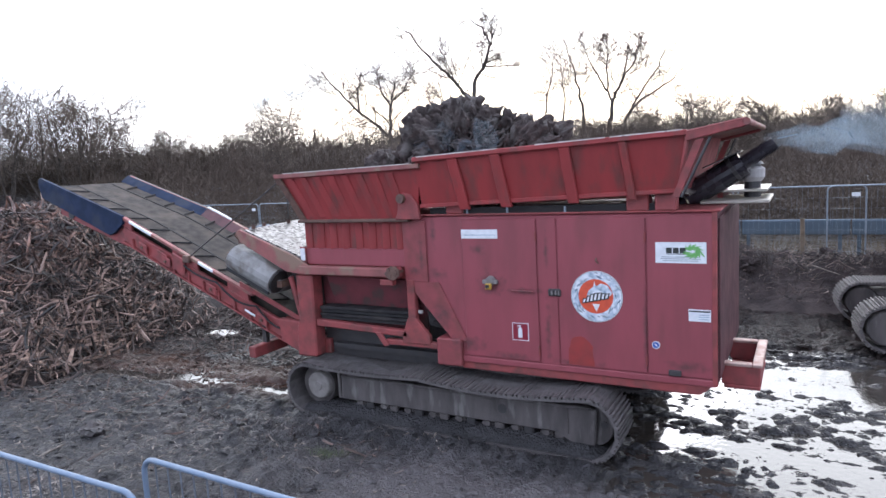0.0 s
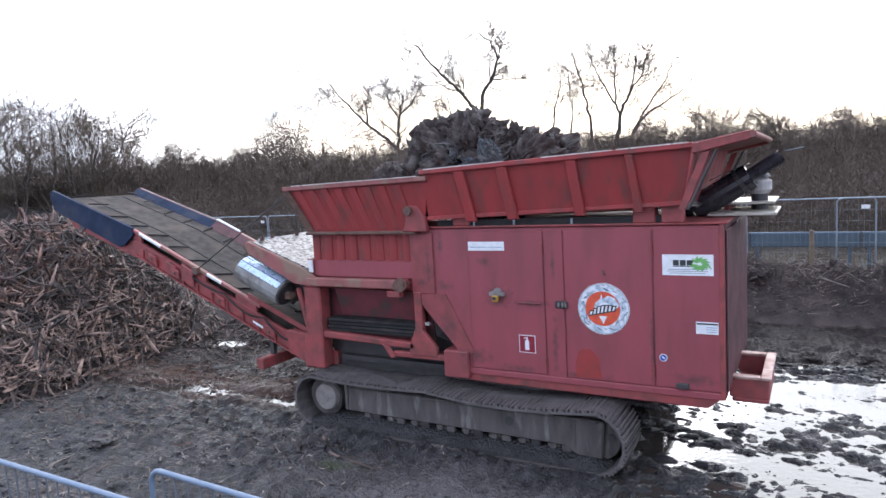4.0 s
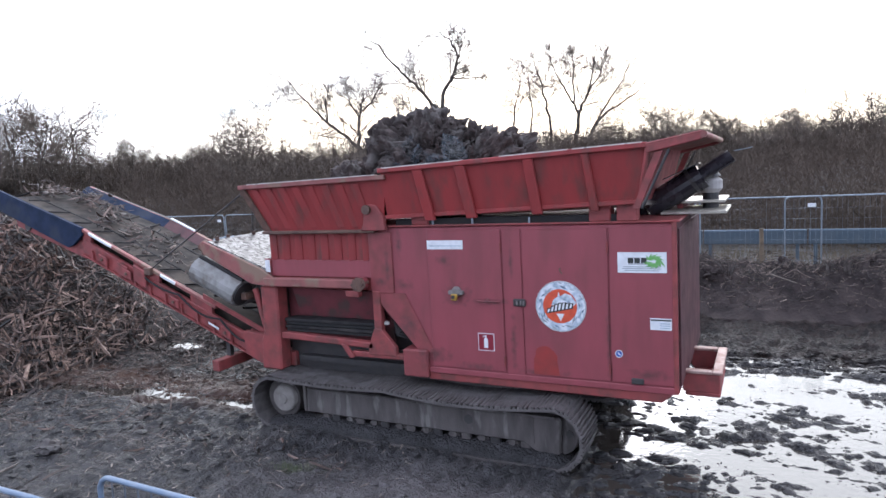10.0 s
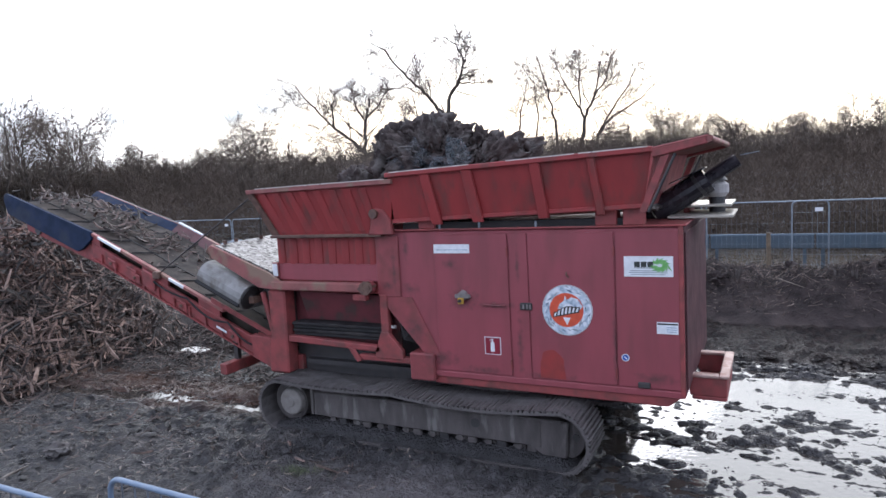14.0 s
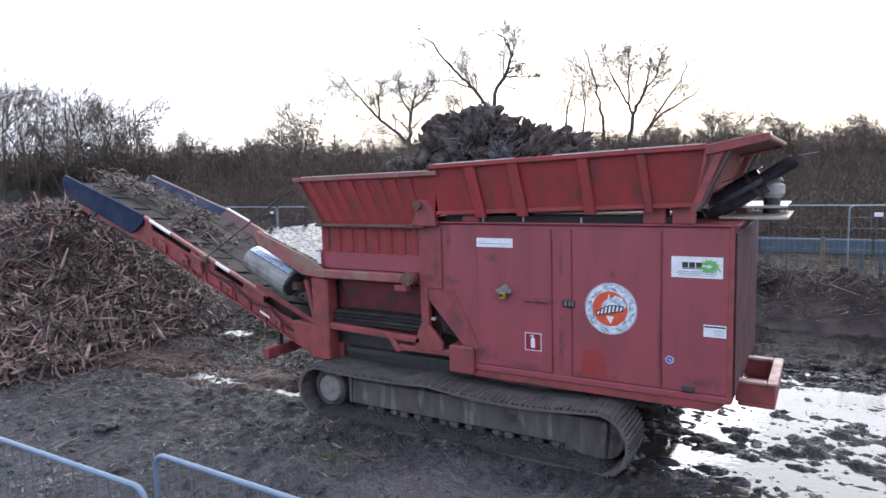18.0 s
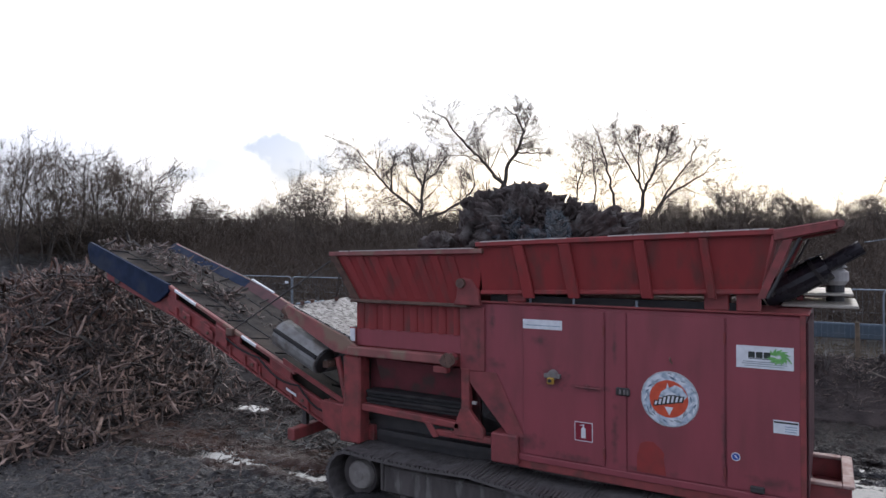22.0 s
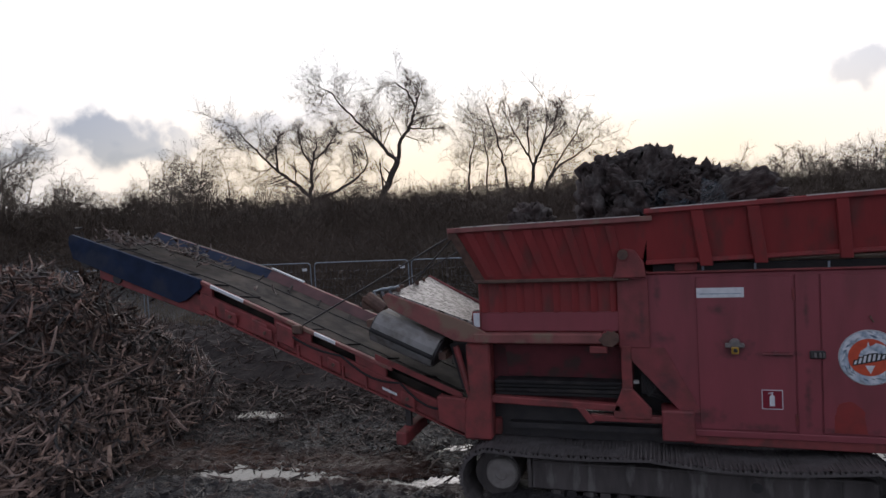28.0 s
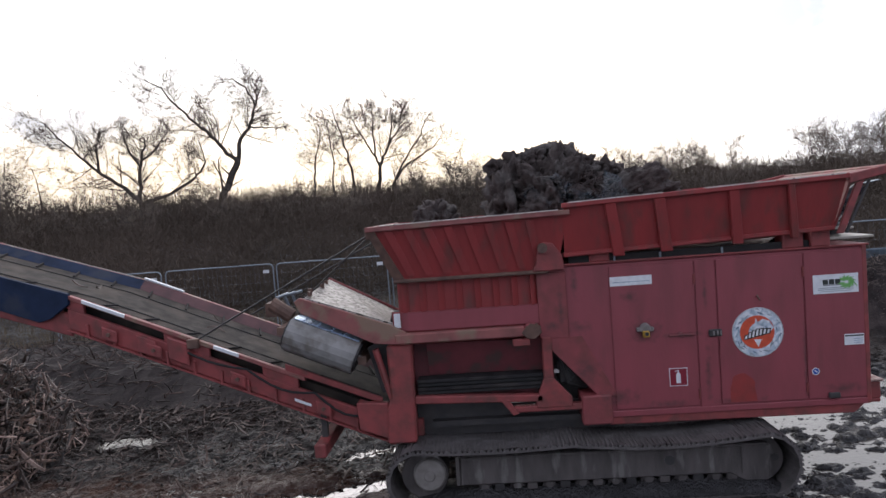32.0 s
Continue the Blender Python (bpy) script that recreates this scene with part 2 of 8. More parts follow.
RUBBER_DARK = material("dark_rubber", (0.024, 0.024, 0.025), (0.035, 0.033, 0.032), rough=0.75, scale=9.0, bump=0.1, spec=0.2)
NAVY = material("navy_painted_sheet", (0.012, 0.024, 0.06), (0.009, 0.017, 0.04), rough=0.7, spec=0.22, scale=5.0, bump=0.08, stain=(0.026, 0.034, 0.056), stain_scale=3.0)
STEEL_BRIGHT = material("polished_wear_plate", (0.5, 0.62, 0.78), (0.38, 0.48, 0.62), rough=0.3, metal=0.6, scale=12, bump=0.05)
WET_SHEET = material("wet_grimy_sheet_metal", (0.3, 0.29, 0.28), (0.16, 0.148, 0.14), rough=0.46, metal=0.4, scale=9.0, bump=0.5, bump_scale=14, stain=(0.04, 0.034, 0.03), stain_scale=22.0, stain_low=0.53, stain_high=0.57)
MAGNET_BELT = material("dusty_grey_belt", (0.25, 0.245, 0.235), (0.18, 0.175, 0.165), rough=0.6, scale=8.0, bump=0.15, stain=(0.14, 0.125, 0.11), stain_scale=5.0)
# Pale metal for rim strips that stand in for the sun's glint.
RIM_GLINT = material("rim_glint_metal", (0.62, 0.58, 0.54), (0.42, 0.36, 0.32), rough=0.3, metal=0.7, scale=14, bump=0.1)
ROOF_PLATE = material("pale_roof_plate", (0.45, 0.42, 0.36), (0.33, 0.3, 0.26), rough=0.35, metal=0.4, scale=8.0, bump=0.1)


def grimed(mat, spots, tint):
    """Soft-edged rubbed and oily marks round given spots (x, z, half width, half height) of an upright face."""
    nt = mat.node_tree
    add, link = nt.nodes.new, nt.links.new
    shader = nt.nodes["Principled BSDF"]
    where = add("ShaderNodeNewGeometry")
    cloud = add("ShaderNodeTexNoise")
    cloud.inputs["Scale"].default_value, cloud.inputs["Detail"].default_value = 16.0, 7.0
    link(where.outputs["Position"], cloud.inputs["Vector"])
    total = None
    for x, z, rx, rz in spots:
        fit_in = add("ShaderNodeMapping")
        fit_in.inputs["Location"].default_value, fit_in.inputs["Scale"].default_value = (-x / rx, 0, -z / rz), (1 / rx, 0, 1 / rz)
        link(where.outputs["Position"], fit_in.inputs[0])
        away = add("ShaderNodeVectorMath")
        away.operation = "LENGTH"
        link(fit_in.outputs[0], away.inputs[0])
        if total is None:
            total = away.outputs["Value"]
        else:
            least = add("ShaderNodeMath")
            least.operation = "MINIMUM"
            link(total, least.inputs[0])
            link(away.outputs["Value"], least.inputs[1])
            total = least.outputs[0]
    frayed = add("ShaderNodeMath")
    frayed.operation = "MULTIPLY_ADD"
    frayed.inputs[1].default_value = 2.6
    link(cloud.outputs["Fac"], frayed.inputs[0])
    link(total, frayed.inputs[2])
    amount = add("ShaderNodeMapRange")
    amount.inputs[1].default_value, amount.inputs[2].default_value, amount.inputs[3].default_value, amount.inputs[4].default_value = 1.3, 2.5, 0.8, 0.0
    link(frayed.outputs[0], amount.inputs[0])
    mix = add("ShaderNodeMix")
    mix.data_type = "RGBA"
    mix.inputs[7].default_value = (*tint, 1)
    link(amount.outputs[0], mix.inputs[0])
    link(shader.inputs["Base Color"].links[0].from_socket, mix.inputs[6])
    link(mix.outputs[2], shader.inputs["Base Color"])


GRIME_SPOTS = ((-3.47, 2.12, 0.035, 0.14), (-2.94, 1.965, 0.07, 0.06), (-3.44, 1.69, 0.1, 0.06), (-2.8, 1.61, 0.15, 0.11), (-2.2, 1.95, 0.02, 0.2), (-2.2, 1.15, 0.03, 0.28), (-2.6, 0.86, 0.2, 0.04), (-3.1, 0.96, 0.2, 0.08),
               (-0.9, 0.92, 0.18, 0.05), (-2.42, 1.55, 0.2, 0.03), (-3.62, 1.9, 0.03, 0.22), (-3.7, 1.72, 0.1, 0.05), (-3.4, 1.25, 0.12, 0.12), (-1.26, 1.2, 0.02, 0.4), (-1.9, 0.86, 0.25, 0.03))
grimed(RED, GRIME_SPOTS, (0.085, 0.034, 0.034))
PLATE_RED = material("grimy_red_plate", (0.25, 0.052, 0.057), (0.19, 0.045, 0.046), rough=0.55, scale=6.0, bump=0.1, bump_scale=45, stain=(0.14, 0.042, 0.036), stain_scale=5.0, stain_low=0.52, stain_high=0.75)
grimed(PLATE_RED, GRIME_SPOTS, (0.085, 0.034, 0.034))
# Stained red of the bay panels, darker than the outer reds.
BAY_RED = material("dark_red_bay", (0.15, 0.034, 0.04), (0.1, 0.026, 0.03), rough=0.6, scale=5.0, bump=0.12, stain=(0.07, 0.04, 0.036), stain_scale=5.0)
WHITE = material("white_vinyl", (0.72, 0.74, 0.76), (0.6, 0.62, 0.64), rough=0.4, scale=20.0, bump=0.0)
GREY_PRINT = material("grey_print", (0.3, 0.34, 0.36), (0.24, 0.28, 0.3), rough=0.5, bump=0.0)
INK = material("black_print", (0.02, 0.025, 0.022), (0.03, 0.035, 0.032), rough=0.5, bump=0.0)
GREEN_PRINT = material("green_print", (0.13, 0.36, 0.09), (0.2, 0.45, 0.14), rough=0.5, scale=40, bump=0.0)
ORANGE_PRINT = material("orange_red_print", (0.62, 0.09, 0.035), (0.5, 0.07, 0.03), rough=0.45, scale=15, bump=0.0)
PALE_BLUE_PRINT = material("scuffed_pale_blue_print", (0.42, 0.5, 0.58), (0.14, 0.2, 0.27), rough=0.45, scale=28, bump=0.0)
SCUFFED_RING = material("scuffed_blue_white_print", (0.5, 0.58, 0.66), (0.2, 0.27, 0.34), rough=0.45, scale=30, bump=0.0, stain=(0.68, 0.71, 0.74), stain_scale=16.0, stain_low=0.45, stain_high=0.6)
STEEL_PRINT = material("steel_blue_print", (0.1, 0.15, 0.21), (0.16, 0.21, 0.27), rough=0.5, scale=20, bump=0.0)
SIGN_RED = material("sign_red", (0.22, 0.012, 0.028), (0.18, 0.01, 0.024), rough=0.45, bump=0.0)
BLUE_DOT = material("blue_sticker", (0.03, 0.09, 0.35), (0.025, 0.07, 0.3), rough=0.45, bump=0.0)
YELLOW = material("yellow_plastic", (0.46, 0.28, 0.03), (0.34, 0.2, 0.03), rough=0.5, bump=0.0)
GREY_CAST = material("grey_cast_housing", (0.22, 0.2, 0.19), (0.13, 0.12, 0.11), rough=0.55, scale=14, bump=0.1)
PALE_PLASTIC = material("pale_grey_plastic", (0.42, 0.4, 0.38), (0.3, 0.28, 0.27), rough=0.5, scale=9, bump=0.05)
GALVANISED = material("blue_painted_tube", (0.135, 0.19, 0.27), (0.19, 0.235, 0.3), rough=0.45, scale=12, bump=0.05)
DULL_BAR = material("dull_grey_blue_bar", (0.13, 0.15, 0.18), (0.09, 0.1, 0.115), rough=0.55, scale=14, bump=0.05)
FENCE_STEEL = material("galvanised_tube", (0.27, 0.31, 0.35), (0.2, 0.23, 0.26), rough=0.42, metal=0.6, scale=12, bump=0.05)
# Dark red of the housing end and the far lower skirt.
END_DARK = material("dark_red_sheet", (0.09, 0.026, 0.03), (0.05, 0.02, 0.022), rough=0.6, scale=5, bump=0.15)
FENCE_BLUE = material("faded_blue_plastic", (0.05, 0.076, 0.1), (0.07, 0.092, 0.112), rough=0.5, scale=6, bump=0.05)
FENCE_BEAD = material("pale_blue_plastic_bead", (0.13, 0.18, 0.23), (0.11, 0.15, 0.19), rough=0.45, scale=8, bump=0.05)
WOOD_POST = material("weathered_post", (0.16, 0.12, 0.08), (0.1, 0.075, 0.05), rough=0.8, scale=12, bump=0.3)
CHIP = material("shredded_wood", (0.2, 0.136, 0.108), (0.025, 0.0165, 0.014), rough=0.38, scale=4.0, bump=0.3, bump_scale=70, island=0.9, skew=2.2)
CHIP_PIECE = material("shredded_wood_piece", (0.34, 0.24, 0.185), (0.15, 0.092, 0.068), rough=0.6, scale=9.0, bump=0.3, bump_scale=70, per_object=0.6)
CHIP_MOVING = material("damp_shreddings", (0.088, 0.056, 0.044), (0.03, 0.019, 0.015), rough=0.55, scale=6.0, bump=0.3, bump_scale=70, island=0.9)
CHIP_FRESH = material("fresh_damp_shreddings", (0.135, 0.078, 0.058), (0.02, 0.012, 0.0105), rough=0.36, scale=4.0, bump=0.3, bump_scale=70, island=0.88, skew=2.0)
BRUSH = material("earthy_brushwood", (0.12, 0.094, 0.078), (0.045, 0.033, 0.028), rough=0.75, scale=9.0, bump=0.2, island=0.9, skew=2.6)
MOUND_EARTH = material("brown_dug_earth", (0.034, 0.023, 0.021), (0.014, 0.0095, 0.0088), rough=0.95, scale=5.0, bump=1.0, bump_scale=22, stain=(0.05, 0.036, 0.032), stain_scale=2.2, stain_low=0.5, stain_high=0.66)
SCRAPS = material("pale_wood_scraps", (0.2, 0.165, 0.135), (0.11, 0.088, 0.07), rough=0.6, scale=9.0, bump=0.2, island=0.8, skew=1.4)
STRAW = material("pale_stripped_wood", (0.22, 0.19, 0.165), (0.1, 0.083, 0.07), rough=0.55, scale=9.0, bump=0.2, island=0.7, skew=1.2)
HEAP_CORE = material("dark_compost", (0.034, 0.024, 0.021), (0.015, 0.011, 0.0095), rough=0.9, scale=9.0, bump=0.6, bump_scale=25)
ROOTS = material("muddy_roots", (0.07, 0.052, 0.046), (0.026, 0.019, 0.017), rough=0.9, scale=9.0, bump=1.0, bump_scale=30, stain=(0.1, 0.088, 0.08), stain_scale=5.0)
BARK = material("bare_bark", (0.095, 0.08, 0.066), (0.06, 0.05, 0.042), rough=0.9, scale=6.0, bump=0.3, bump_scale=20)
TWIG = material("winter_twigs", (0.2, 0.16, 0.125), (0.14, 0.11, 0.085), rough=0.9, scale=0.4, bump=0.0, island=0.35)
SCRUB = material("scrub_twigs", (0.09, 0.064, 0.047), (0.066, 0.05, 0.036), rough=0.95, scale=0.12, bump=0.0, island=0.12)
GRASS = material("muddy_green_grass", (0.075, 0.1, 0.035), (0.07, 0.07, 0.045), rough=0.7, scale=6, bump=0.0, island=0.4)
DRY_GRASS = material("dry_grass", (0.17, 0.13, 0.085), (0.11, 0.088, 0.058), rough=0.9, scale=0.6, bump=0.0, island=0.35)


def mud_material():
    mat = material("churned_wet_mud", (0.03, 0.0278, 0.0292), (0.0112, 0.0102, 0.0106), rough=0.42, scale=3.2, detail=10.0, bump=1.0, bump_scale=34, rough_spread=0.36,
                   stain=(0.06, 0.053, 0.05), stain_scale=1.3, stain_low=0.54, stain_high=0.72, spec=0.5)
    nt = mat.node_tree
    add, link = nt.nodes.new, nt.links.new
    nt.nodes["Bump"].inputs["Distance"].default_value = 0.05
    nt.nodes["Bump"].inputs["Height"].links[0].from_node.inputs["Detail"].default_value = 9.0
    shader = nt.nodes["Principled BSDF"]
    # dark wood fines trodden into the mud round the conveyor and the bare bank beyond the yard
    place = add("ShaderNodeTexCoord")
    stretch = add("ShaderNodeMapping")
    stretch.inputs["Location"].default_value, stretch.inputs["Scale"].default_value = (12.0 / 9.6, -13.0 / 7.0, 0), (1 / 9.6, 1 / 7.0, 0)
    link(place.outputs["Object"], stretch.inputs[0])
    far = add("ShaderNodeVectorMath")
    far.operation = "LENGTH"
    link(stretch.outputs[0], far.inputs[0])
    ragged = add("ShaderNodeTexNoise")
    ragged.inputs["Scale"].default_value, ragged.inputs["Detail"].default_value = 1.4, 8.0
    link(place.outputs["Object"], ragged.inputs["Vector"])
    shifted = add("ShaderNodeMath")
    shifted.operation = "MULTIPLY_ADD"
    shifted.inputs[1].default_value = 0.9
    link(ragged.outputs["Fac"], shifted.inputs[0])
    link(far.outputs["Value"], shifted.inputs[2])
    edge = add("ShaderNodeMapRange")
    edge.inputs[1].default_value, edge.inputs[2].default_value, edge.inputs[3].default_value, edge.inputs[4].default_value = 1.2, 1.5, 1.0, 0.0
    link(shifted.outputs[0], edge.inputs[0])
    fines = add("ShaderNodeMix")
    fines.data_type = "RGBA"
    speck = add("ShaderNodeTexNoise")
    speck.inputs["Scale"].default_value, speck.inputs["Detail"].default_value = 11.0, 6.0
    link(place.outputs["Object"], speck.inputs["Vector"])
    tone = add("ShaderNodeValToRGB")
    tone.color_ramp.elements[0].color, tone.color_ramp.elements[1].color = (0.008, 0.0056, 0.0048, 1), (0.04, 0.027, 0.0225, 1)
    tone.color_ramp.elements[0].position, tone.color_ramp.elements[1].position = 0.4, 0.72
    link(speck.outputs["Fac"], tone.inputs[0])
    old = shader.inputs["Base Color"].links[0].from_socket
    link(edge.outputs[0], fines.inputs[0])
    link(old, fines.inputs[6])
    link(tone.outputs[0], fines.inputs[7])
    link(fines.outputs[2], shader.inputs["Base Color"])
    dull = add("ShaderNodeMapRange")
    dull.inputs[3].default_value, dull.inputs[4].default_value = 0.52, 0.16
    link(edge.outputs[0], dull.inputs[0])
    link(dull.outputs[0], shader.inputs["Specular IOR Level"])
    matt = add("ShaderNodeMix")
    matt.inputs[3].default_value = 0.95
    link(edge.outputs[0], matt.inputs[0])
    link(shader.inputs["Roughness"].links[0].from_socket, matt.inputs[2])
    # hollows that hold rain are wet and smooth
    where = add("ShaderNodeNewGeometry")
    parts = add("ShaderNodeSeparateXYZ")
    link(where.outputs["Position"], parts.inputs[0])
    damp = add("ShaderNodeMapRange")
    damp.inputs[1].default_value, damp.inputs[2].default_value, damp.inputs[3].default_value, damp.inputs[4].default_value = -0.075, 0.02, 0.35, 1.0
    link(parts.outputs["Z"], damp.inputs[0])
    wetted = add("ShaderNodeMath")
    wetted.operation = "MULTIPLY"
    link(matt.outputs[0], wetted.inputs[0])
    link(damp.outputs[0], wetted.inputs[1])
    link(wetted.outputs[0], shader.inputs["Roughness"])
    # rusty brown silt along the runnel
    shift = add("ShaderNodeMapping")
    shift.inputs["Location"].default_value, shift.inputs["Scale"].default_value = (7.9 / 2.9, -6.42 / 0.6, 0), (1 / 2.9, 1 / 0.6, 0)
    link(place.outputs["Object"], shift.inputs[0])
    reach = add("ShaderNodeVectorMath")
    reach.operation = "LENGTH"
    link(shift.outputs[0], reach.inputs[0])
    torn = add("ShaderNodeMath")
    torn.operation = "MULTIPLY_ADD"
    torn.inputs[1].default_value = 1.6
    link(ragged.outputs["Fac"], torn.inputs[0])
    link(reach.outputs["Value"], torn.inputs[2])
    silt = add("ShaderNodeMapRange")
    silt.inputs[1].default_value, silt.inputs[2].default_value, silt.inputs[3].default_value, silt.inputs[4].default_value = 1.45, 1.95, 0.95, 0.0
    link(torn.outputs[0], silt.inputs[0])
    brown = add("ShaderNodeMix")
    brown.data_type = "RGBA"
    brown.inputs[7].default_value = (0.08, 0.038, 0.024, 1)
    link(silt.outputs[0], brown.inputs[0])
    link(fines.outputs[2], brown.inputs[6])
    # smooth slurry before the crawler track, painted paler to offset the machine's shade
    spread = add("ShaderNodeMapping")
    spread.inputs["Location"].default_value, spread.inputs["Scale"].default_value = (2.4 / 2.0, -4.55 / 0.75, 0), (1 / 2.0, 1 / 0.75, 0)
    link(place.outputs["Object"], spread.inputs[0])
    extent = add("ShaderNodeVectorMath")
    extent.operation = "LENGTH"
    link(spread.outputs[0], extent.inputs[0])
    rim = add("ShaderNodeMath")
    rim.operation = "MULTIPLY_ADD"
    rim.inputs[1].default_value = 1.4
    link(ragged.outputs["Fac"], rim.inputs[0])
    link(extent.outputs["Value"], rim.inputs[2])
    shade_lift = add("ShaderNodeMapRange")
    shade_lift.inputs[1].default_value, shade_lift.inputs[2].default_value, shade_lift.inputs[3].default_value, shade_lift.inputs[4].default_value = 1.2, 1.9, 0.8, 0.0
    link(rim.outputs[0], shade_lift.inputs[0])
    spilt = add("ShaderNodeMapping")
    spilt.inputs["Location"].default_value, spilt.inputs["Scale"].default_value = (-2.5 / 7.0, -11.6 / 1.7, 0), (1 / 7.0, 1 / 1.7, 0)
    link(place.outputs["Object"], spilt.inputs[0])
    far_off = add("ShaderNodeVectorMath")
    far_off.operation = "LENGTH"
    link(spilt.outputs[0], far_off.inputs[0])
    frayed = add("ShaderNodeMath")
    frayed.operation = "MULTIPLY_ADD"
    frayed.inputs[1].default_value = 1.5
    link(ragged.outputs["Fac"], frayed.inputs[0])
    link(far_off.outputs["Value"], frayed.inputs[2])
    loam = add("ShaderNodeMapRange")
    loam.inputs[1].default_value, loam.inputs[2].default_value, loam.inputs[3].default_value, loam.inputs[4].default_value = 1.4, 1.95, 0.9, 0.0
    link(frayed.outputs[0], loam.inputs[0])
    bare = add("ShaderNodeMath")
    bare.operation = "MAXIMUM"
    link(edge.outputs[0], bare.inputs[0])
    link(loam.outputs[0], bare.inputs[1])
    link(bare.outputs[0], dull.inputs[0])
    link(bare.outputs[0], matt.inputs[0])
    earthy = add("ShaderNodeMix")
    earthy.data_type = "RGBA"
    link(loam.outputs[0], earthy.inputs[0])
    link(brown.outputs[2], earthy.inputs[6])
    link(tone.outputs[0], earthy.inputs[7])
    brown = earthy
    pale = add("ShaderNodeMix")
    pale.data_type = "RGBA"
    pale.inputs[7].default_value = (0.118, 0.107, 0.105, 1)
    link(shade_lift.outputs[0], pale.inputs[0])
    link(brown.outputs[2], pale.inputs[6])
    link(pale.outputs[2], shader.inputs["Base Color"])
    return mat


MUD = mud_material()
WATER = material("standing_water", (0.035, 0.03, 0.026), (0.05, 0.043, 0.036), rough=0.06, rough_spread=0.04, scale=1.5, bump=0.1, bump_scale=14, spec=0.9)


# ---- mesh helpers ----
class Shape:
    """Plain lists of corners and faces in world metres."""

    def __init__(self):
        self.v, self.f = [], []

    def add(self, verts, faces):
        n = len(self.v)
        self.v += [tuple(p) for p in verts]
        self.f += [tuple(i + n for i in face) for face in faces]
        return self

    def box(self, x0, x1, y0, y1, z0, z1):
        return self.add([(x0, y0, z0), (x1, y0, z0), (x1, y1, z0), (x0, y1, z0), (x0, y0, z1), (x1, y0, z1), (x1, y1, z1), (x0, y1, z1)],
                        [(0, 3, 2, 1), (4, 5, 6, 7), (0, 1, 5, 4), (1, 2, 6, 5), (2, 3, 7, 6), (3, 0, 4, 7)])

    def loft(self, loops, caps=True):
        n, m = len(loops[0]), len(loops)
        verts = [p for loop in loops for p in loop]
        faces = [(k * n + i, k * n + (i + 1) % n, (k + 1) * n + (i + 1) % n, (k + 1) * n + i) for k in range(m - 1) for i in range(n)]
        if caps:
            faces += [tuple(reversed(range(n))), tuple(range((m - 1) * n, m * n))]
        return self.add(verts, faces)

    def prism(self, outline, y0, y1):
        """An outline of (x, z), drawn out along y."""
        return self.loft([[(x, y0, z) for x, z in outline], [(x, y1, z) for x, z in outline]])

    def sheet(self, corners, thick):
        """A plate on four (or more) corners, with its thickness along its normal."""
        c = [Vector(p) for p in corners]
        n = (c[1] - c[0]).cross(c[2] - c[0]).normalized() * thick
        return self.loft([c, [p + n for p in c]])

    def tube(self, points, radii, sides=8, caps=True):
        pts = [Vector(p) for p in points]
        if not isinstance(radii, (list, tuple)):
            radii = [radii] * len(pts)
        loops, side = [], None
        for i, p in enumerate(pts):
            d = (pts[min(i + 1, len(pts) - 1)] - pts[max(i - 1, 0)]).normalized()
            if side is None:
                side = d.orthogonal().normalized()
            else:
                side = (side - d * side.dot(d))
                side = side.normalized() if side.length > 1e-6 else d.orthogonal().normalized()
            up = d.cross(side)
            loops.append([p + (side * math.cos(a) + up * math.sin(a)) * radii[i] for a in [2 * math.pi * k / sides for k in range(sides)]])
        return self.loft(loops, caps)

    def disc(self, c, axis, r, thick, sides=20):
        a = Vector(axis).normalized()
        return self.tube([Vector(c), Vector(c) + a * thick], r, sides)


def mesh_of(name, shape, mat, shift=(0, 0, 0), bevel=0.0, smooth=False):
    me = bpy.data.meshes.new(name)
    sx, sy, sz = shift
    me.from_pydata([(x - sx, y - sy, z - sz) for x, y, z in shape.v], [], shape.f)
    if bevel:
        bm = bmesh.new()
        bm.from_mesh(me)
        bmesh.ops.recalc_face_normals(bm, faces=bm.faces)
        edges = [e for e in bm.edges if len(e.link_faces) == 2 and e.calc_face_angle(0) > 0.5]
        bmesh.ops.bevel(bm, geom=edges, offset=bevel, segments=1, affect="EDGES", clamp_overlap=True)
        bm.to_mesh(me)
        bm.free()
    me.materials.append(mat)
    if smooth:
        me.shade_smooth()
    return me


def thing(name, label, category, at=(0, 0, 0), group="", kind=""):
    ob = new(name)
    ob.location = at
    ob.empty_display_size = 0.2
    return tagged(ob, label, category, group, kind)


def base_of(ob):
    p = Vector((0, 0, 0))
    while ob is not None:
        p += ob.location
        ob = ob.parent
    return p


def part(name, shape, mat, parent, label="", bevel=0.0, smooth=False):
    ob = new(name, mesh_of(name, shape, mat, base_of(parent), bevel, smooth))
    ob.parent = parent
    return tagged(ob, label)


def whole(name, shape, mat, label, category, at=(0, 0, 0), group="", kind="", bevel=0.0, smooth=False):
    ob = new(name, mesh_of(name, shape, mat, at, bevel, smooth))
    ob.location = at
    return tagged(ob, label, category, group, kind)


def smoothstep(a, b, x):
    t = np.clip((x - a) / (b - a), 0, 1)
    return t * t * (3 - 2 * t)


NOISE_TABLES = {}


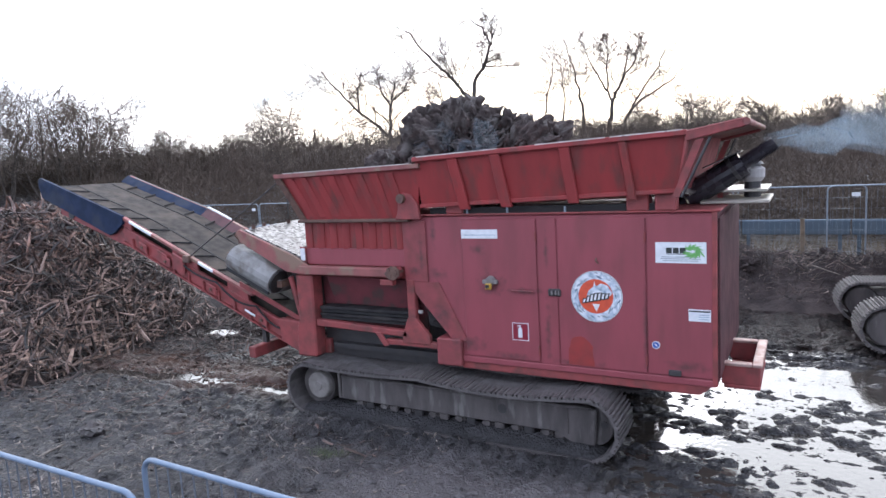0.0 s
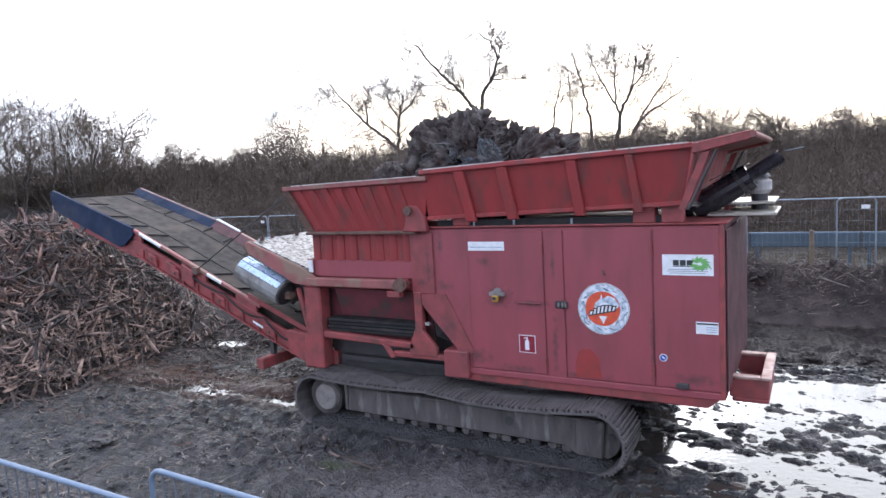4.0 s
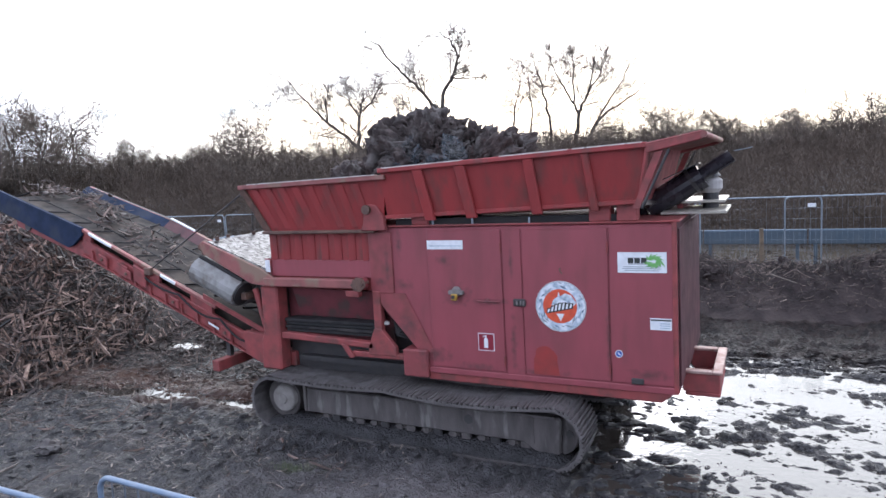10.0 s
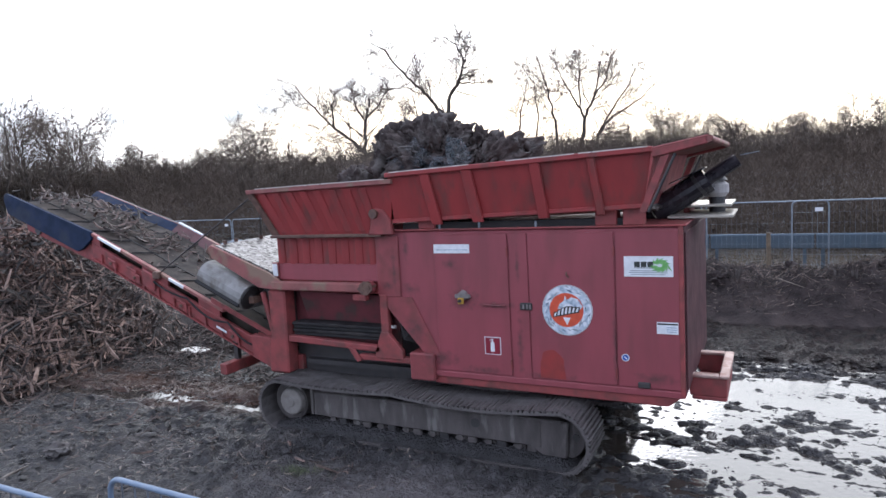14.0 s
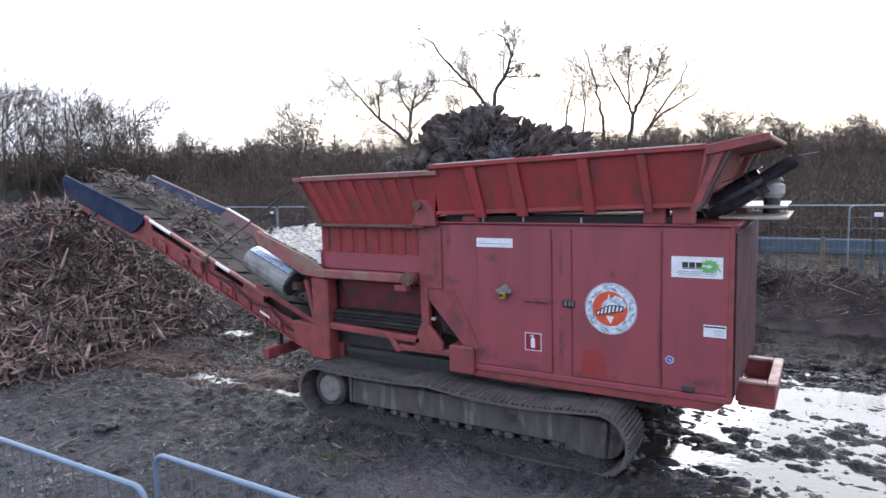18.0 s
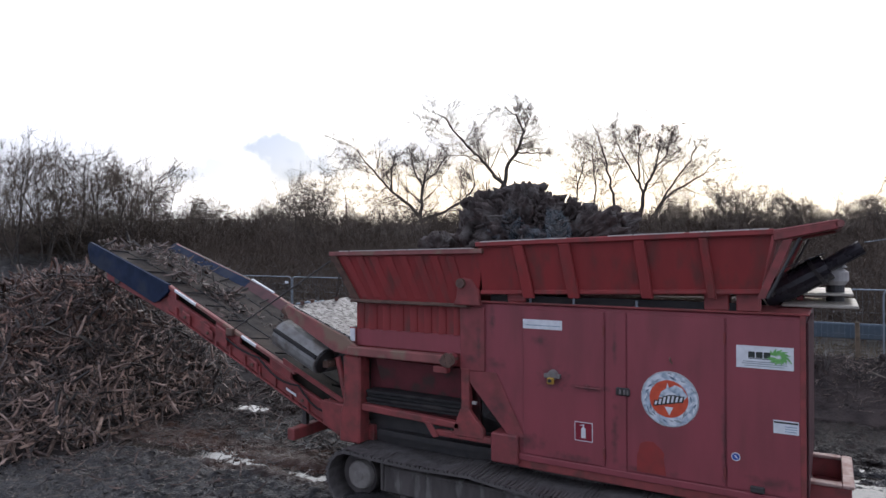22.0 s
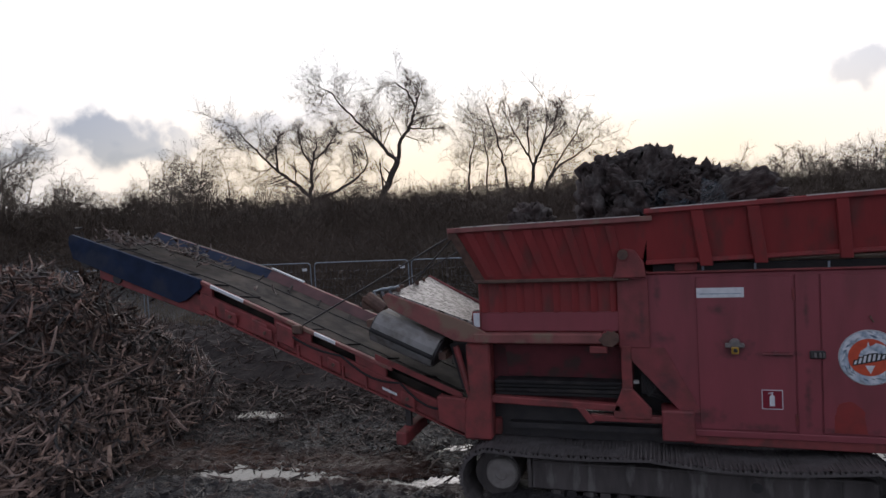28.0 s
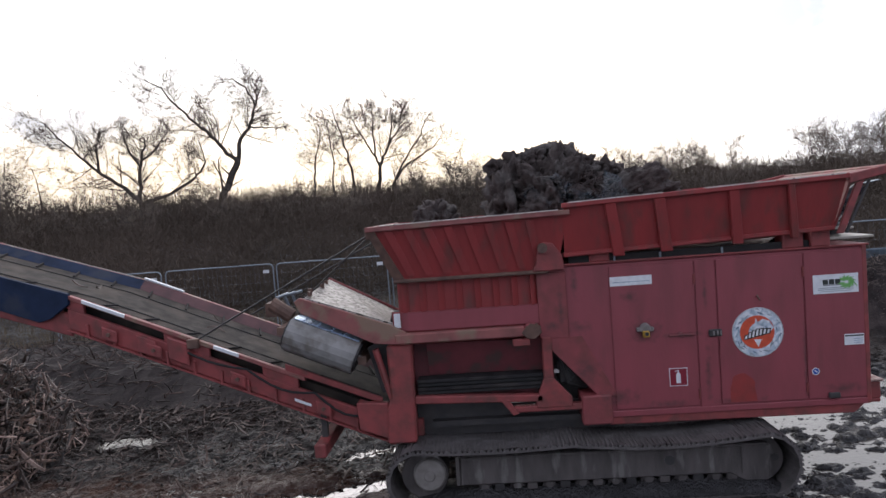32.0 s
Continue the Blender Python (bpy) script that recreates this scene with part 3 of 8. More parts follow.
def wave_noise(x, y, seed, octaves=4, size=1.0):
    """Smooth value noise of numpy arrays, about -1 to 1."""
    total, amp = np.zeros_like(x), 1.0
    for o in range(octaves):
        if seed + o not in NOISE_TABLES:
            NOISE_TABLES[seed + o] = np.random.RandomState(seed + o).rand(256, 256) * 2 - 1
        table = NOISE_TABLES[seed + o]
        u, v = x / size * 2 ** o + 17.3 * o, y / size * 2 ** o + 5.1 * o
        i, j = np.floor(u).astype(int), np.floor(v).astype(int)
        fu, fv = u - i, v - j
        fu, fv = fu * fu * (3 - 2 * fu), fv * fv * (3 - 2 * fv)
        g = lambda a, b: table[a % 256, b % 256]
        total += amp * ((g(i, j) * (1 - fu) + g(i + 1, j) * fu) * (1 - fv) + (g(i, j + 1) * (1 - fu) + g(i + 1, j + 1) * fu) * fv)
        amp *= 0.5
    return total * 0.6


# ---- ground ----
def line_dip(x, y, pts, width):
    """1 on a broken line through pts, falling to 0 at about twice the width."""
    best = np.full_like(x, 1e9)
    for (ax, ay), (bx, by) in zip(pts, pts[1:]):
        lx, ly = bx - ax, by - ay
        u = np.clip(((x - ax) * lx + (y - ay) * ly) / (lx * lx + ly * ly), 0, 1)
        best = np.minimum(best, np.hypot(x - ax - u * lx, y - ay - u * ly))
    return np.exp(-(best / width) ** 2)


def ground_height(x, y):
    h = 0.045 * wave_noise(x, y, 1, 3, 2.2) + 0.055 * wave_noise(x, y, 11, 3, 0.5) + 0.05 * np.abs(wave_noise(x, y, 23, 2, 0.26)) + 0.07 * np.abs(wave_noise(x, y, 27, 2, 0.12)) - 0.043
    away = np.hypot(x + 2, y)
    h = h * (1 - 0.6 * smoothstep(18, 40, away))
    # wheel and track ruts along the machine and across the yard behind it
    for centre, width, depth in ((10.4, 0.3, 0.08), (11.0, 0.26, 0.07), (11.5, 0.3, 0.08), (12.0, 0.25, 0.07)):
        wob = 0.25 * np.sin(x * 0.35 + centre)
        h -= depth * np.exp(-((y - centre - wob) / width) ** 2) * smoothstep(-6, -2, x)
    h += (0.1 * wave_noise(x * 0.12, y + 0.03 * x, 91, 2, 0.22) + 0.09 * wave_noise(x * 0.6, y, 93, 3, 0.3)) * smoothstep(10.0, 10.6, y) * (1 - smoothstep(15, 17, y)) * smoothstep(-4, -2, x)
    # broken, rain-filled churn beside the machine
    ragged = 0.35 * wave_noise(x, y, 61, 3, 1.1)
    wet = smoothstep(-2.1, -1.5, x + 0.6 * ragged) * smoothstep(4.9, 5.7, y + ragged) * (1 - smoothstep(9.7, 10.4, y + ragged)) * (1 - smoothstep(6, 9, x))
    channel = line_dip(x, y, ((-1.5, 6.6), (-0.6, 6.62), (-0.06, 6.5), (0.38, 6.36), (0.94, 6.16), (2.5, 5.6), (5, 4.6)), 0.13)
    channel = np.maximum(channel, line_dip(x, y, ((-0.7, 9.0), (0.36, 9.17), (1.4, 9.23), (5, 9.3)), 0.17))
    channel = np.maximum(channel, line_dip(x, y, ((-0.7, 8.6), (0.34, 8.6), (0.95, 8.28), (1.5, 8.05), (5, 7.6)), 0.27))
    channel = np.maximum(channel, line_dip(x, y, ((1.3, 7.45), (2, 7.4), (5, 6.9)), 0.36))
    ridge = 0.045 * line_dip(x, y, ((0.03, 8.06), (0.44, 8.04)), 0.1) + 0.06 * line_dip(x, y, ((1.1, 8.56), (1.58, 8.46), (2.2, 8.51), (4.5, 8.6)), 0.13)
    ridge = ridge + 0.028 * line_dip(x, y, ((-0.27, 7.27), (0.33, 7.04), (0.98, 6.9), (1.43, 6.45), (3.0, 6.2)), 0.24)
    ridge = ridge + 0.016 * (1 - smoothstep(5.6, 6.4, y)) + 0.03 * smoothstep(9.3, 9.6, y) + 0.006 * (1 - smoothstep(-1.7, -1.2, x))
    ridge = ridge + 0.005 * line_dip(x, y, ((-1.3, 6.2), (-0.6, 6.2), (0.0, 6.06), (0.6, 5.86), (2.5, 5.15)), 0.24)
    ridge = ridge - 0.028 * line_dip(x, y, ((-1.1, 7.4), (-0.35, 7.6)), 0.42) + 0.022 * line_dip(x, y, ((0.3, 7.5), (1.0, 7.75)), 0.35)
    calm = 1 - 0.75 * channel
    churn = -0.07 + 0.7 * ridge - 0.045 * channel + calm * (0.022 * wave_noise(x * 0.6, y, 31, 2, 0.45) + 0.03 * wave_noise(x * 0.5, y + 0.15 * x, 34, 2, 0.2) + 0.045 * wave_noise(x * 0.5, y + 0.12 * x, 36, 1, 0.09) + 0.07 * wave_noise(x * 0.55, y, 37, 2, 0.06))
    h = h * (1 - wet) + churn * wet
    # wet wheel track beyond the puddle
    h -= 0.1 * line_dip(x, y, ((-0.5, 9.55), (0.05, 9.74), (1.5, 9.8), (4, 9.95)), 0.06) * (0.75 + 0.5 * wave_noise(x, y, 131, 2, 0.4))
    # the runnel in front of the shreddings and a hollow behind it
    run = line_dip(x, y, ((-9.7, 5.95), (-8.8, 6.07), (-8.1, 6.15), (-7.1, 6.2), (-6.1, 6.28), (-5.5, 6.6)), 0.15)
    h -= run * (0.095 + 0.07 * wave_noise(x, y, 44, 3, 0.5))
    h -= 0.085 * line_dip(x, y, ((-10.0, 8.34), (-9.35, 8.42)), 0.2)
    h -= 0.06 * line_dip(x, y, ((-6.3, 7.3), (-5.4, 7.7)), 0.18)
    # mud squeezed up along the crawler track
    h += (0.05 + 0.03 * wave_noise(x, y, 81, 3, 0.4)) * np.exp(-((y - 5.5) / 0.13) ** 2) * smoothstep(-5.3, -4.9, x) * (1 - smoothstep(-1.8, -1.4, x))
    # prints of track shoes beside the machine
    lane = smoothstep(5.05, 5.25, y) * (1 - smoothstep(5.55, 5.65, y)) * smoothstep(-5.6, -5.0, x) * (1 - smoothstep(-1.6, -1.0, x))
    h += 0.022 * lane * np.sin(x * 2 * math.pi / 0.16 + 0.6 * np.sin(y * 3))
    # slick trodden mud in front of the machine
    slick = smoothstep(-4.2, -3.2, x) * (1 - smoothstep(-1.4, -0.6, x)) * smoothstep(3.2, 3.9, y) * (1 - smoothstep(4.7, 5.1, y))
    h = h * (1 - 0.6 * slick)
    # the bank behind the fence
    h += 2.7 * smoothstep(21, 43, away) * smoothstep(4, 20, y)
    return h


def spaced(lo, hi, step, far, growth=1.22):
    mid = list(np.arange(lo, hi + step / 2, step))
    left, right, d = [], [], step
    while lo - (sum_l := (left[-1] if left else 0)) > -far:
        d *= growth
        left.append(sum_l + d)
        if left[-1] > far:
            break
    for s in left:
        right.append(hi + s)
    return np.array([lo - s for s in reversed(left)] + mid + right)


def build_ground():
    xs, ys = spaced(-12.5, 3.5, 0.032, 900), spaced(2.8, 12.6, 0.032, 900)
    xs = np.concatenate([xs[xs < -1.9], np.arange(-1.9, 2.6, 0.018), xs[xs > 2.61]])
    ys = np.concatenate([ys[ys < 5.0], np.arange(5.0, 9.9, 0.02), ys[ys > 9.91]])
    gx, gy = np.meshgrid(xs, ys)
    gz = ground_height(gx, gy)
    me = bpy.data.meshes.new("ground")
    n, m = len(xs), len(ys)
    verts = np.stack([gx, gy, gz], -1).reshape(-1, 3)
    idx = np.arange(n * m).reshape(m, n)
    quads = np.stack([idx[:-1, :-1], idx[:-1, 1:], idx[1:, 1:], idx[1:, :-1]], -1).reshape(-1, 4)
    me.from_pydata(verts.tolist(), [], quads.tolist())
    me.materials.append(MUD)
    me.shade_smooth()
    tagged(new("ground", me), "churned dark wet mud with ruts and track prints", "ground", kind="structure")


def build_puddles():
    for label, x0, x1, y0, y1, z in (("rain puddle mirroring the sky among churned mud", -2.8, 6.5, 4.6, 10.05, -0.062), ("thin puddle in a runnel by the shreddings", -10.2, -5.0, 5.6, 7.8, -0.064),
                                     ("small puddle by the conveyor", -10.5, -8.7, 7.9, 8.6, -0.058)):
        s = Shape().add([(x0, y0, z), (x1, y0, z), (x1, y1, z), (x0, y1, z)], [(0, 1, 2, 3)])
        tagged(new("water", mesh_of("water", s, WATER)), label, "puddle", kind="structure")


build_ground()
build_puddles()

# ---- the shredder ----
NEAR, FAR_SIDE, MID = 5.94, 7.9, 6.92
shredder = thing("shredder", "red tracked wood shredder with hopper and conveyor standing in mud", "shredder", (-3.3, 6.92, 0))


def mirror_y(pairs):
    return [(x, 2 * MID - y, z) for x, y, z in pairs]


def build_housing():
    body = part("engine_housing", Shape().prism([(-3.79, 2.3), (-3.79, 1.6), (-3.72, 1.46), (-3.3, 0.98), (-3.3, 0.76), (-0.66, 0.76), (-0.66, 2.315), (-3.6, 2.315)], NEAR + 0.012, FAR_SIDE), RED, shredder, bevel=0.012)
    for x0, x1 in ((-3.12, -2.3), (-2.08, -1.255)):
        outline = [(x0, 0.83), (x1, 0.83), (x1, 2.275), (x0, 2.275)]
        part("door", Shape().prism(outline, NEAR - 0.004, NEAR + 0.012), RED, body, bevel=0.004)
    part("side_panel", Shape().box(-1.24, -0.672, NEAR - 0.002, NEAR + 0.012, 0.83, 2.285), RED, body, bevel=0.004)
    part("door_post", Shape().box(-2.285, -2.095, NEAR - 0.001, NEAR + 0.012, 0.80, 2.28), RED, body, bevel=0.003)
    part("sill", Shape().box(-3.28, -0.665, NEAR - 0.006, NEAR + 0.012, 0.755, 0.815), RED, body, bevel=0.006)
    # end face, a darker red than the housing sides
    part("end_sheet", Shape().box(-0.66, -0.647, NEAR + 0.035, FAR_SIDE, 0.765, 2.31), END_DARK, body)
    part("corner_strip", Shape().box(-0.69, -0.648, NEAR - 0.008, NEAR + 0.03, 0.76, 2.32), RED_WORN, body, bevel=0.006)
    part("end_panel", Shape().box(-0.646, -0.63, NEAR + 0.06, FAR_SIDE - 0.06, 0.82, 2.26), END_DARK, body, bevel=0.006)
    part("foot_block", Shape().box(-3.47, -3.17, NEAR - 0.05, NEAR + 0.25, 0.70, 1.0), PLATE_RED, body, bevel=0.015)
    part("under_frame", Shape().prism([(-3.2, 0.76), (-3.2, 0.67), (-0.8, 0.66), (-0.68, 0.76)], NEAR + 0.02, FAR_SIDE - 0.1), RED_WORN, body, bevel=0.01)
    part("gusset", Shape().prism([(-3.79, 1.6), (-3.72, 1.46), (-3.28, 0.97), (-3.1, 0.97), (-3.42, 1.6)], NEAR - 0.003, NEAR + 0.01), PLATE_RED, body, bevel=0.003)
    # roof flashing
    part("roof", Shape().box(-3.6, -0.62, NEAR - 0.01, FAR_SIDE, 2.318, 2.335), RED_WORN, body, bevel=0.005)
    # repainted patch and rub marks
    arch = [(-1.88 + 0.118 * math.cos(a) + 0.012 * math.sin(5 * a), 0.99 + 0.14 * math.sin(a) ** 1.0) for a in [math.pi * k / 10 for k in range(11)]]
    part("paint_patch", Shape().prism(arch + [(-2.0, 0.84), (-1.74, 0.84)], NEAR - 0.0055, NEAR - 0.004), PATCH_RED, body, "brighter orange-red paint patch")
    # hinges
    for x, z in ((-2.3, 2.1), (-2.3, 0.95), (-1.255, 2.1), (-1.255, 0.95)):
        part("hinge", Shape().tube([(x, NEAR - 0.012, z - 0.05), (x, NEAR - 0.012, z + 0.05)], 0.011, 8), RED_WORN, body)
    # emergency stop
    stop = part("stop_button_box", Shape().tube([(-2.80, NEAR + 0.01, 1.645), (-2.80, NEAR - 0.05, 1.645)], [0.055, 0.045], 14).box(-2.885, -2.72, NEAR - 0.045, NEAR, 1.615, 1.655), GREY_CAST, body, bevel=0.006)
    part("button_plate", Shape().box(-2.836, -2.774, NEAR - 0.085, NEAR - 0.045, 1.562, 1.624), YELLOW, stop, bevel=0.006)
    part("button", Shape().tube([(-2.805, NEAR - 0.085, 1.6), (-2.805, NEAR - 0.105, 1.6)], 0.018, 12), DARK, stop)
    # long handle and latch
    part("door_handle", Shape().tube([(-2.57, NEAR - 0.03, 1.555), (-2.33, NEAR - 0.03, 1.555)], 0.011, 8).box(-2.47, -2.44, NEAR - 0.03, NEAR, 1.545, 1.575), PLATE_RED, body)
    latch = part("latch", Shape().box(-2.185, -2.055, NEAR - 0.03, NEAR, 1.515, 1.59), DARK, body, bevel=0.012)
    for x in (-2.15, -2.11, -2.08):
        part("latch_pin", Shape().box(x, x + 0.016, NEAR - 0.04, NEAR - 0.029, 1.53, 1.575), GREY_CAST, latch, bevel=0.003)
    part("grab_latch", Shape().box(-1.06, -0.95, NEAR - 0.03, NEAR, 0.83, 0.885), DARK, body, bevel=0.008)
    part("hook", Shape().tube([(-1.7, NEAR - 0.01, 1.9), (-1.7, NEAR - 0.03, 1.88), (-1.68, NEAR - 0.02, 1.85)], 0.008, 6), RUSTY, body)

    def sticker(name, x0, x1, z0, z1, mat, label, lift=0.007):
        return part(name, Shape().box(x0, x1, NEAR - lift, NEAR - 0.003, z0, z1), mat, body, label)

    strip = sticker("sticker", -3.118, -2.707, 2.08, 2.173, WHITE, "long white faded sticker")
    part("faded_line", Shape().box(-3.09, -2.73, NEAR - 0.008, NEAR - 0.007, 2.112, 2.12), PALE_BLUE_PRINT, strip)
    sign = sticker("company_sign", -1.162, -0.734, 1.867, 2.054, WHITE, "white sign with a black word and green leaf mark")
    for k in range(3):
        x = -1.07 + 0.058 * k
        part("letter_block", Shape().box(x, x + 0.05, NEAR - 0.0085, NEAR - 0.007, 1.955, 2.005), INK, sign)
    leaf = Shape()
    for k in range(11):
        a = math.radians(150 - 30 * k)
        c = Vector((-0.845, NEAR - 0.0085, 1.972))
        for sweep, r in ((0.0, 0.085), (0.22, 0.07)):
            b0, b1 = a - 0.26 - sweep, a + 0.2 - sweep
            p = lambda ang, d: c + Vector((d * math.cos(ang) * 1.12, -0.0003 * k - 0.002 * sweep, d * math.sin(ang) * 0.85))
            leaf.add([p(a, 0.012), p(b0, r * 0.6), p(a - 0.35 - sweep, r), p(b1, r * 0.66)], [(0, 1, 2, 3)])
    leaf.add([(-0.80, NEAR - 0.0125, 2.0), (-0.745, NEAR - 0.0125, 1.93), (-0.752, NEAR - 0.0125, 1.925), (-0.81, NEAR - 0.0125, 1.99)], [(0, 1, 2, 3)])
    part("leaf_mark", leaf, GREEN_PRINT, sign)
    for x0, x1, z, h in ((-1.068, -0.9, 1.945, 0.006), (-1.11, -0.79, 1.918, 0.007), (-1.12, -0.78, 1.902, 0.007), (-1.1, -0.8, 1.885, 0.006)):
        part("print_bar", Shape().box(x0, x1, NEAR - 0.0085, NEAR - 0.007, z, z + h), GREY_PRINT if z < 1.94 else INK, sign)
    ext = sticker("extinguisher_sign", -2.587, -2.41, 1.038, 1.22, WHITE, "red fire extinguisher sign with white border")
    part("sign_field", Shape().box(-2.58, -2.417, NEAR - 0.008, NEAR - 0.007, 1.045, 1.213), SIGN_RED, ext)
    bottle = Shape().prism([(-2.522, 1.068), (-2.478, 1.068), (-2.478, 1.155), (-2.487, 1.17), (-2.513, 1.17), (-2.522, 1.155)], NEAR - 0.0095, NEAR - 0.008)
    bottle.prism([(-2.506, 1.17), (-2.494, 1.17), (-2.494, 1.19), (-2.506, 1.19)], NEAR - 0.0095, NEAR - 0.008)
    bottle.prism([(-2.535, 1.183), (-2.49, 1.192), (-2.49, 1.2), (-2.535, 1.19)], NEAR - 0.0095, NEAR - 0.008)
    part("extinguisher_mark", bottle, WHITE, ext)
    note = sticker("sticker", -0.885, -0.7, 1.378, 1.486, WHITE, "small white data sticker")
    part("print_bar", Shape().box(-0.88, -0.705, NEAR - 0.0085, NEAR - 0.007, 1.462, 1.476), INK, note)
    for z in (1.435, 1.415, 1.395):
        part("print_bar", Shape().box(-0.8, -0.715, NEAR - 0.0085, NEAR - 0.007, z, z + 0.008), PALE_BLUE_PRINT, note)
    ring = part("logo_disc", Shape().tube([(-1.699, NEAR - 0.004, 1.59), (-1.699, NEAR - 0.007, 1.59)], 0.248, 40), WHITE, body, "round white, blue and orange maker's mark, scuffed")
    part("logo_ring", Shape().tube([(-1.699, NEAR - 0.007, 1.59), (-1.699, NEAR - 0.008, 1.59)], 0.236, 48), SCUFFED_RING, ring)
    part("logo_rim", Shape().tube([(-1.699 + 0.242 * math.cos(a), NEAR - 0.008, 1.59 + 0.242 * math.sin(a)) for a in [2 * math.pi * k / 48 for k in range(49)]], 0.0035, 5), GREY_PRINT, ring)
    scuffs = random.Random(8)
    for k in range(34):
        a, r = scuffs.uniform(0, 2 * math.pi), scuffs.uniform(0.175, 0.228)
        long, wide, lean = scuffs.uniform(0.012, 0.05), scuffs.uniform(0.003, 0.012), scuffs.uniform(-0.5, 0.5)
        c, u = Vector((-1.699 + r * math.cos(a), 0, 1.59 + r * math.sin(a))), Vector((-math.sin(a + lean), 0, math.cos(a + lean)))
        v = Vector((u.z, 0, -u.x))
        corners = [c - u * long - v * wide * 0.4, c - v * wide, c + u * long * 0.8 - v * wide * 0.2, c + u * long + v * wide * 0.5, c + v * wide * 0.9]
        part("scuff", Shape().prism([(p.x, p.z) for p in corners], NEAR - 0.009 - 0.00004 * k, NEAR - 0.008), (WHITE, GREY_PRINT, STEEL_PRINT)[k % 3], ring)
    part("logo_field", Shape().tube([(-1.705, NEAR - 0.008, 1.592), (-1.705, NEAR - 0.0105, 1.592)], 0.166, 40), ORANGE_PRINT, ring)
    head = [(-1.79, 1.6), (-1.77, 1.65), (-1.725, 1.685), (-1.715, 1.735), (-1.7, 1.69), (-1.65, 1.72), (-1.59, 1.7), (-1.545, 1.63), (-1.57, 1.6), (-1.62, 1.63), (-1.66, 1.6)]
    part("logo_shape", Shape().prism(head, NEAR - 0.0118, NEAR - 0.0105), SCUFFED_RING, ring)
    part("logo_shape", Shape().prism([(-1.74, 1.52), (-1.665, 1.52), (-1.7, 1.445)], NEAR - 0.0118, NEAR - 0.0105), WHITE, ring)
    band, shade = Shape(), Shape()
    for k in range(7):
        x, z = -1.83 + 0.036 * k, 1.53 + 0.008 * k
        tall = (0.035, 0.05, 0.062, 0.066, 0.062, 0.05, 0.04)[k]
        shade.prism([(x - 0.008, z - 0.012), (x + 0.034, z - 0.006), (x + 0.044, z + tall + 0.01), (x + 0.002, z + tall + 0.006)], NEAR - 0.0128 - 0.00004 * k, NEAR - 0.0118)
        band.prism([(x, z), (x + 0.02, z + 0.003), (x + 0.03, z + tall), (x + 0.012, z + tall - 0.003)], NEAR - 0.014, NEAR - 0.013)
    part("logo_shadow", shade, INK, ring)
    part("logo_band", band, WHITE, ring)
    ring.location.z -= 0.06
    ring.location.x -= 0.01
    note.location.z -= 0.03
    dot = part("sticker", Shape().tube([(-1.17, NEAR - 0.003, 1.104), (-1.17, NEAR - 0.006, 1.104)], 0.036, 20), WHITE, body, "small round blue and white sticker")
    part("dot", Shape().tube([(-1.17, NEAR - 0.006, 1.104), (-1.17, NEAR - 0.007, 1.104)], 0.029, 18), BLUE_DOT, dot)
    part("dot_mark", Shape().prism([(-1.185, 1.112), (-1.175, 1.118), (-1.152, 1.095), (-1.162, 1.09)], NEAR - 0.008, NEAR - 0.007), WHITE, dot)
    return body


def build_tray():
    tray = part("end_tray", Shape().box(-0.64, -0.33, 6.33, 7.2, 0.63, 0.67), RED_WORN, shredder, "open red steel tray bolted to the end", bevel=0.01)
    part("tray_side", Shape().box(-0.66, -0.33, 6.33, 6.37, 0.67, 0.85), RED_WORN, tray, bevel=0.008)
    part("tray_side", Shape().box(-0.66, -0.33, 7.16, 7.2, 0.67, 0.85), RED_WORN, tray, bevel=0.008)
    part("tray_front", Shape().box(-0.37, -0.33, 6.372, 7.158, 0.67, 0.85), RED_WORN, tray, bevel=0.008)
    part("tray_rim", Shape().box(-0.4, -0.31, 6.31, 7.22, 0.851, 0.88), TRAY_RIM, tray, bevel=0.008)
    part("tray_rim", Shape().box(-0.64, -0.401, 6.31, 6.4, 0.851, 0.88), TRAY_RIM, tray, bevel=0.006)
    part("tray_rim", Shape().box(-0.64, -0.401, 7.13, 7.22, 0.851, 0.88), TRAY_RIM, tray, bevel=0.006)


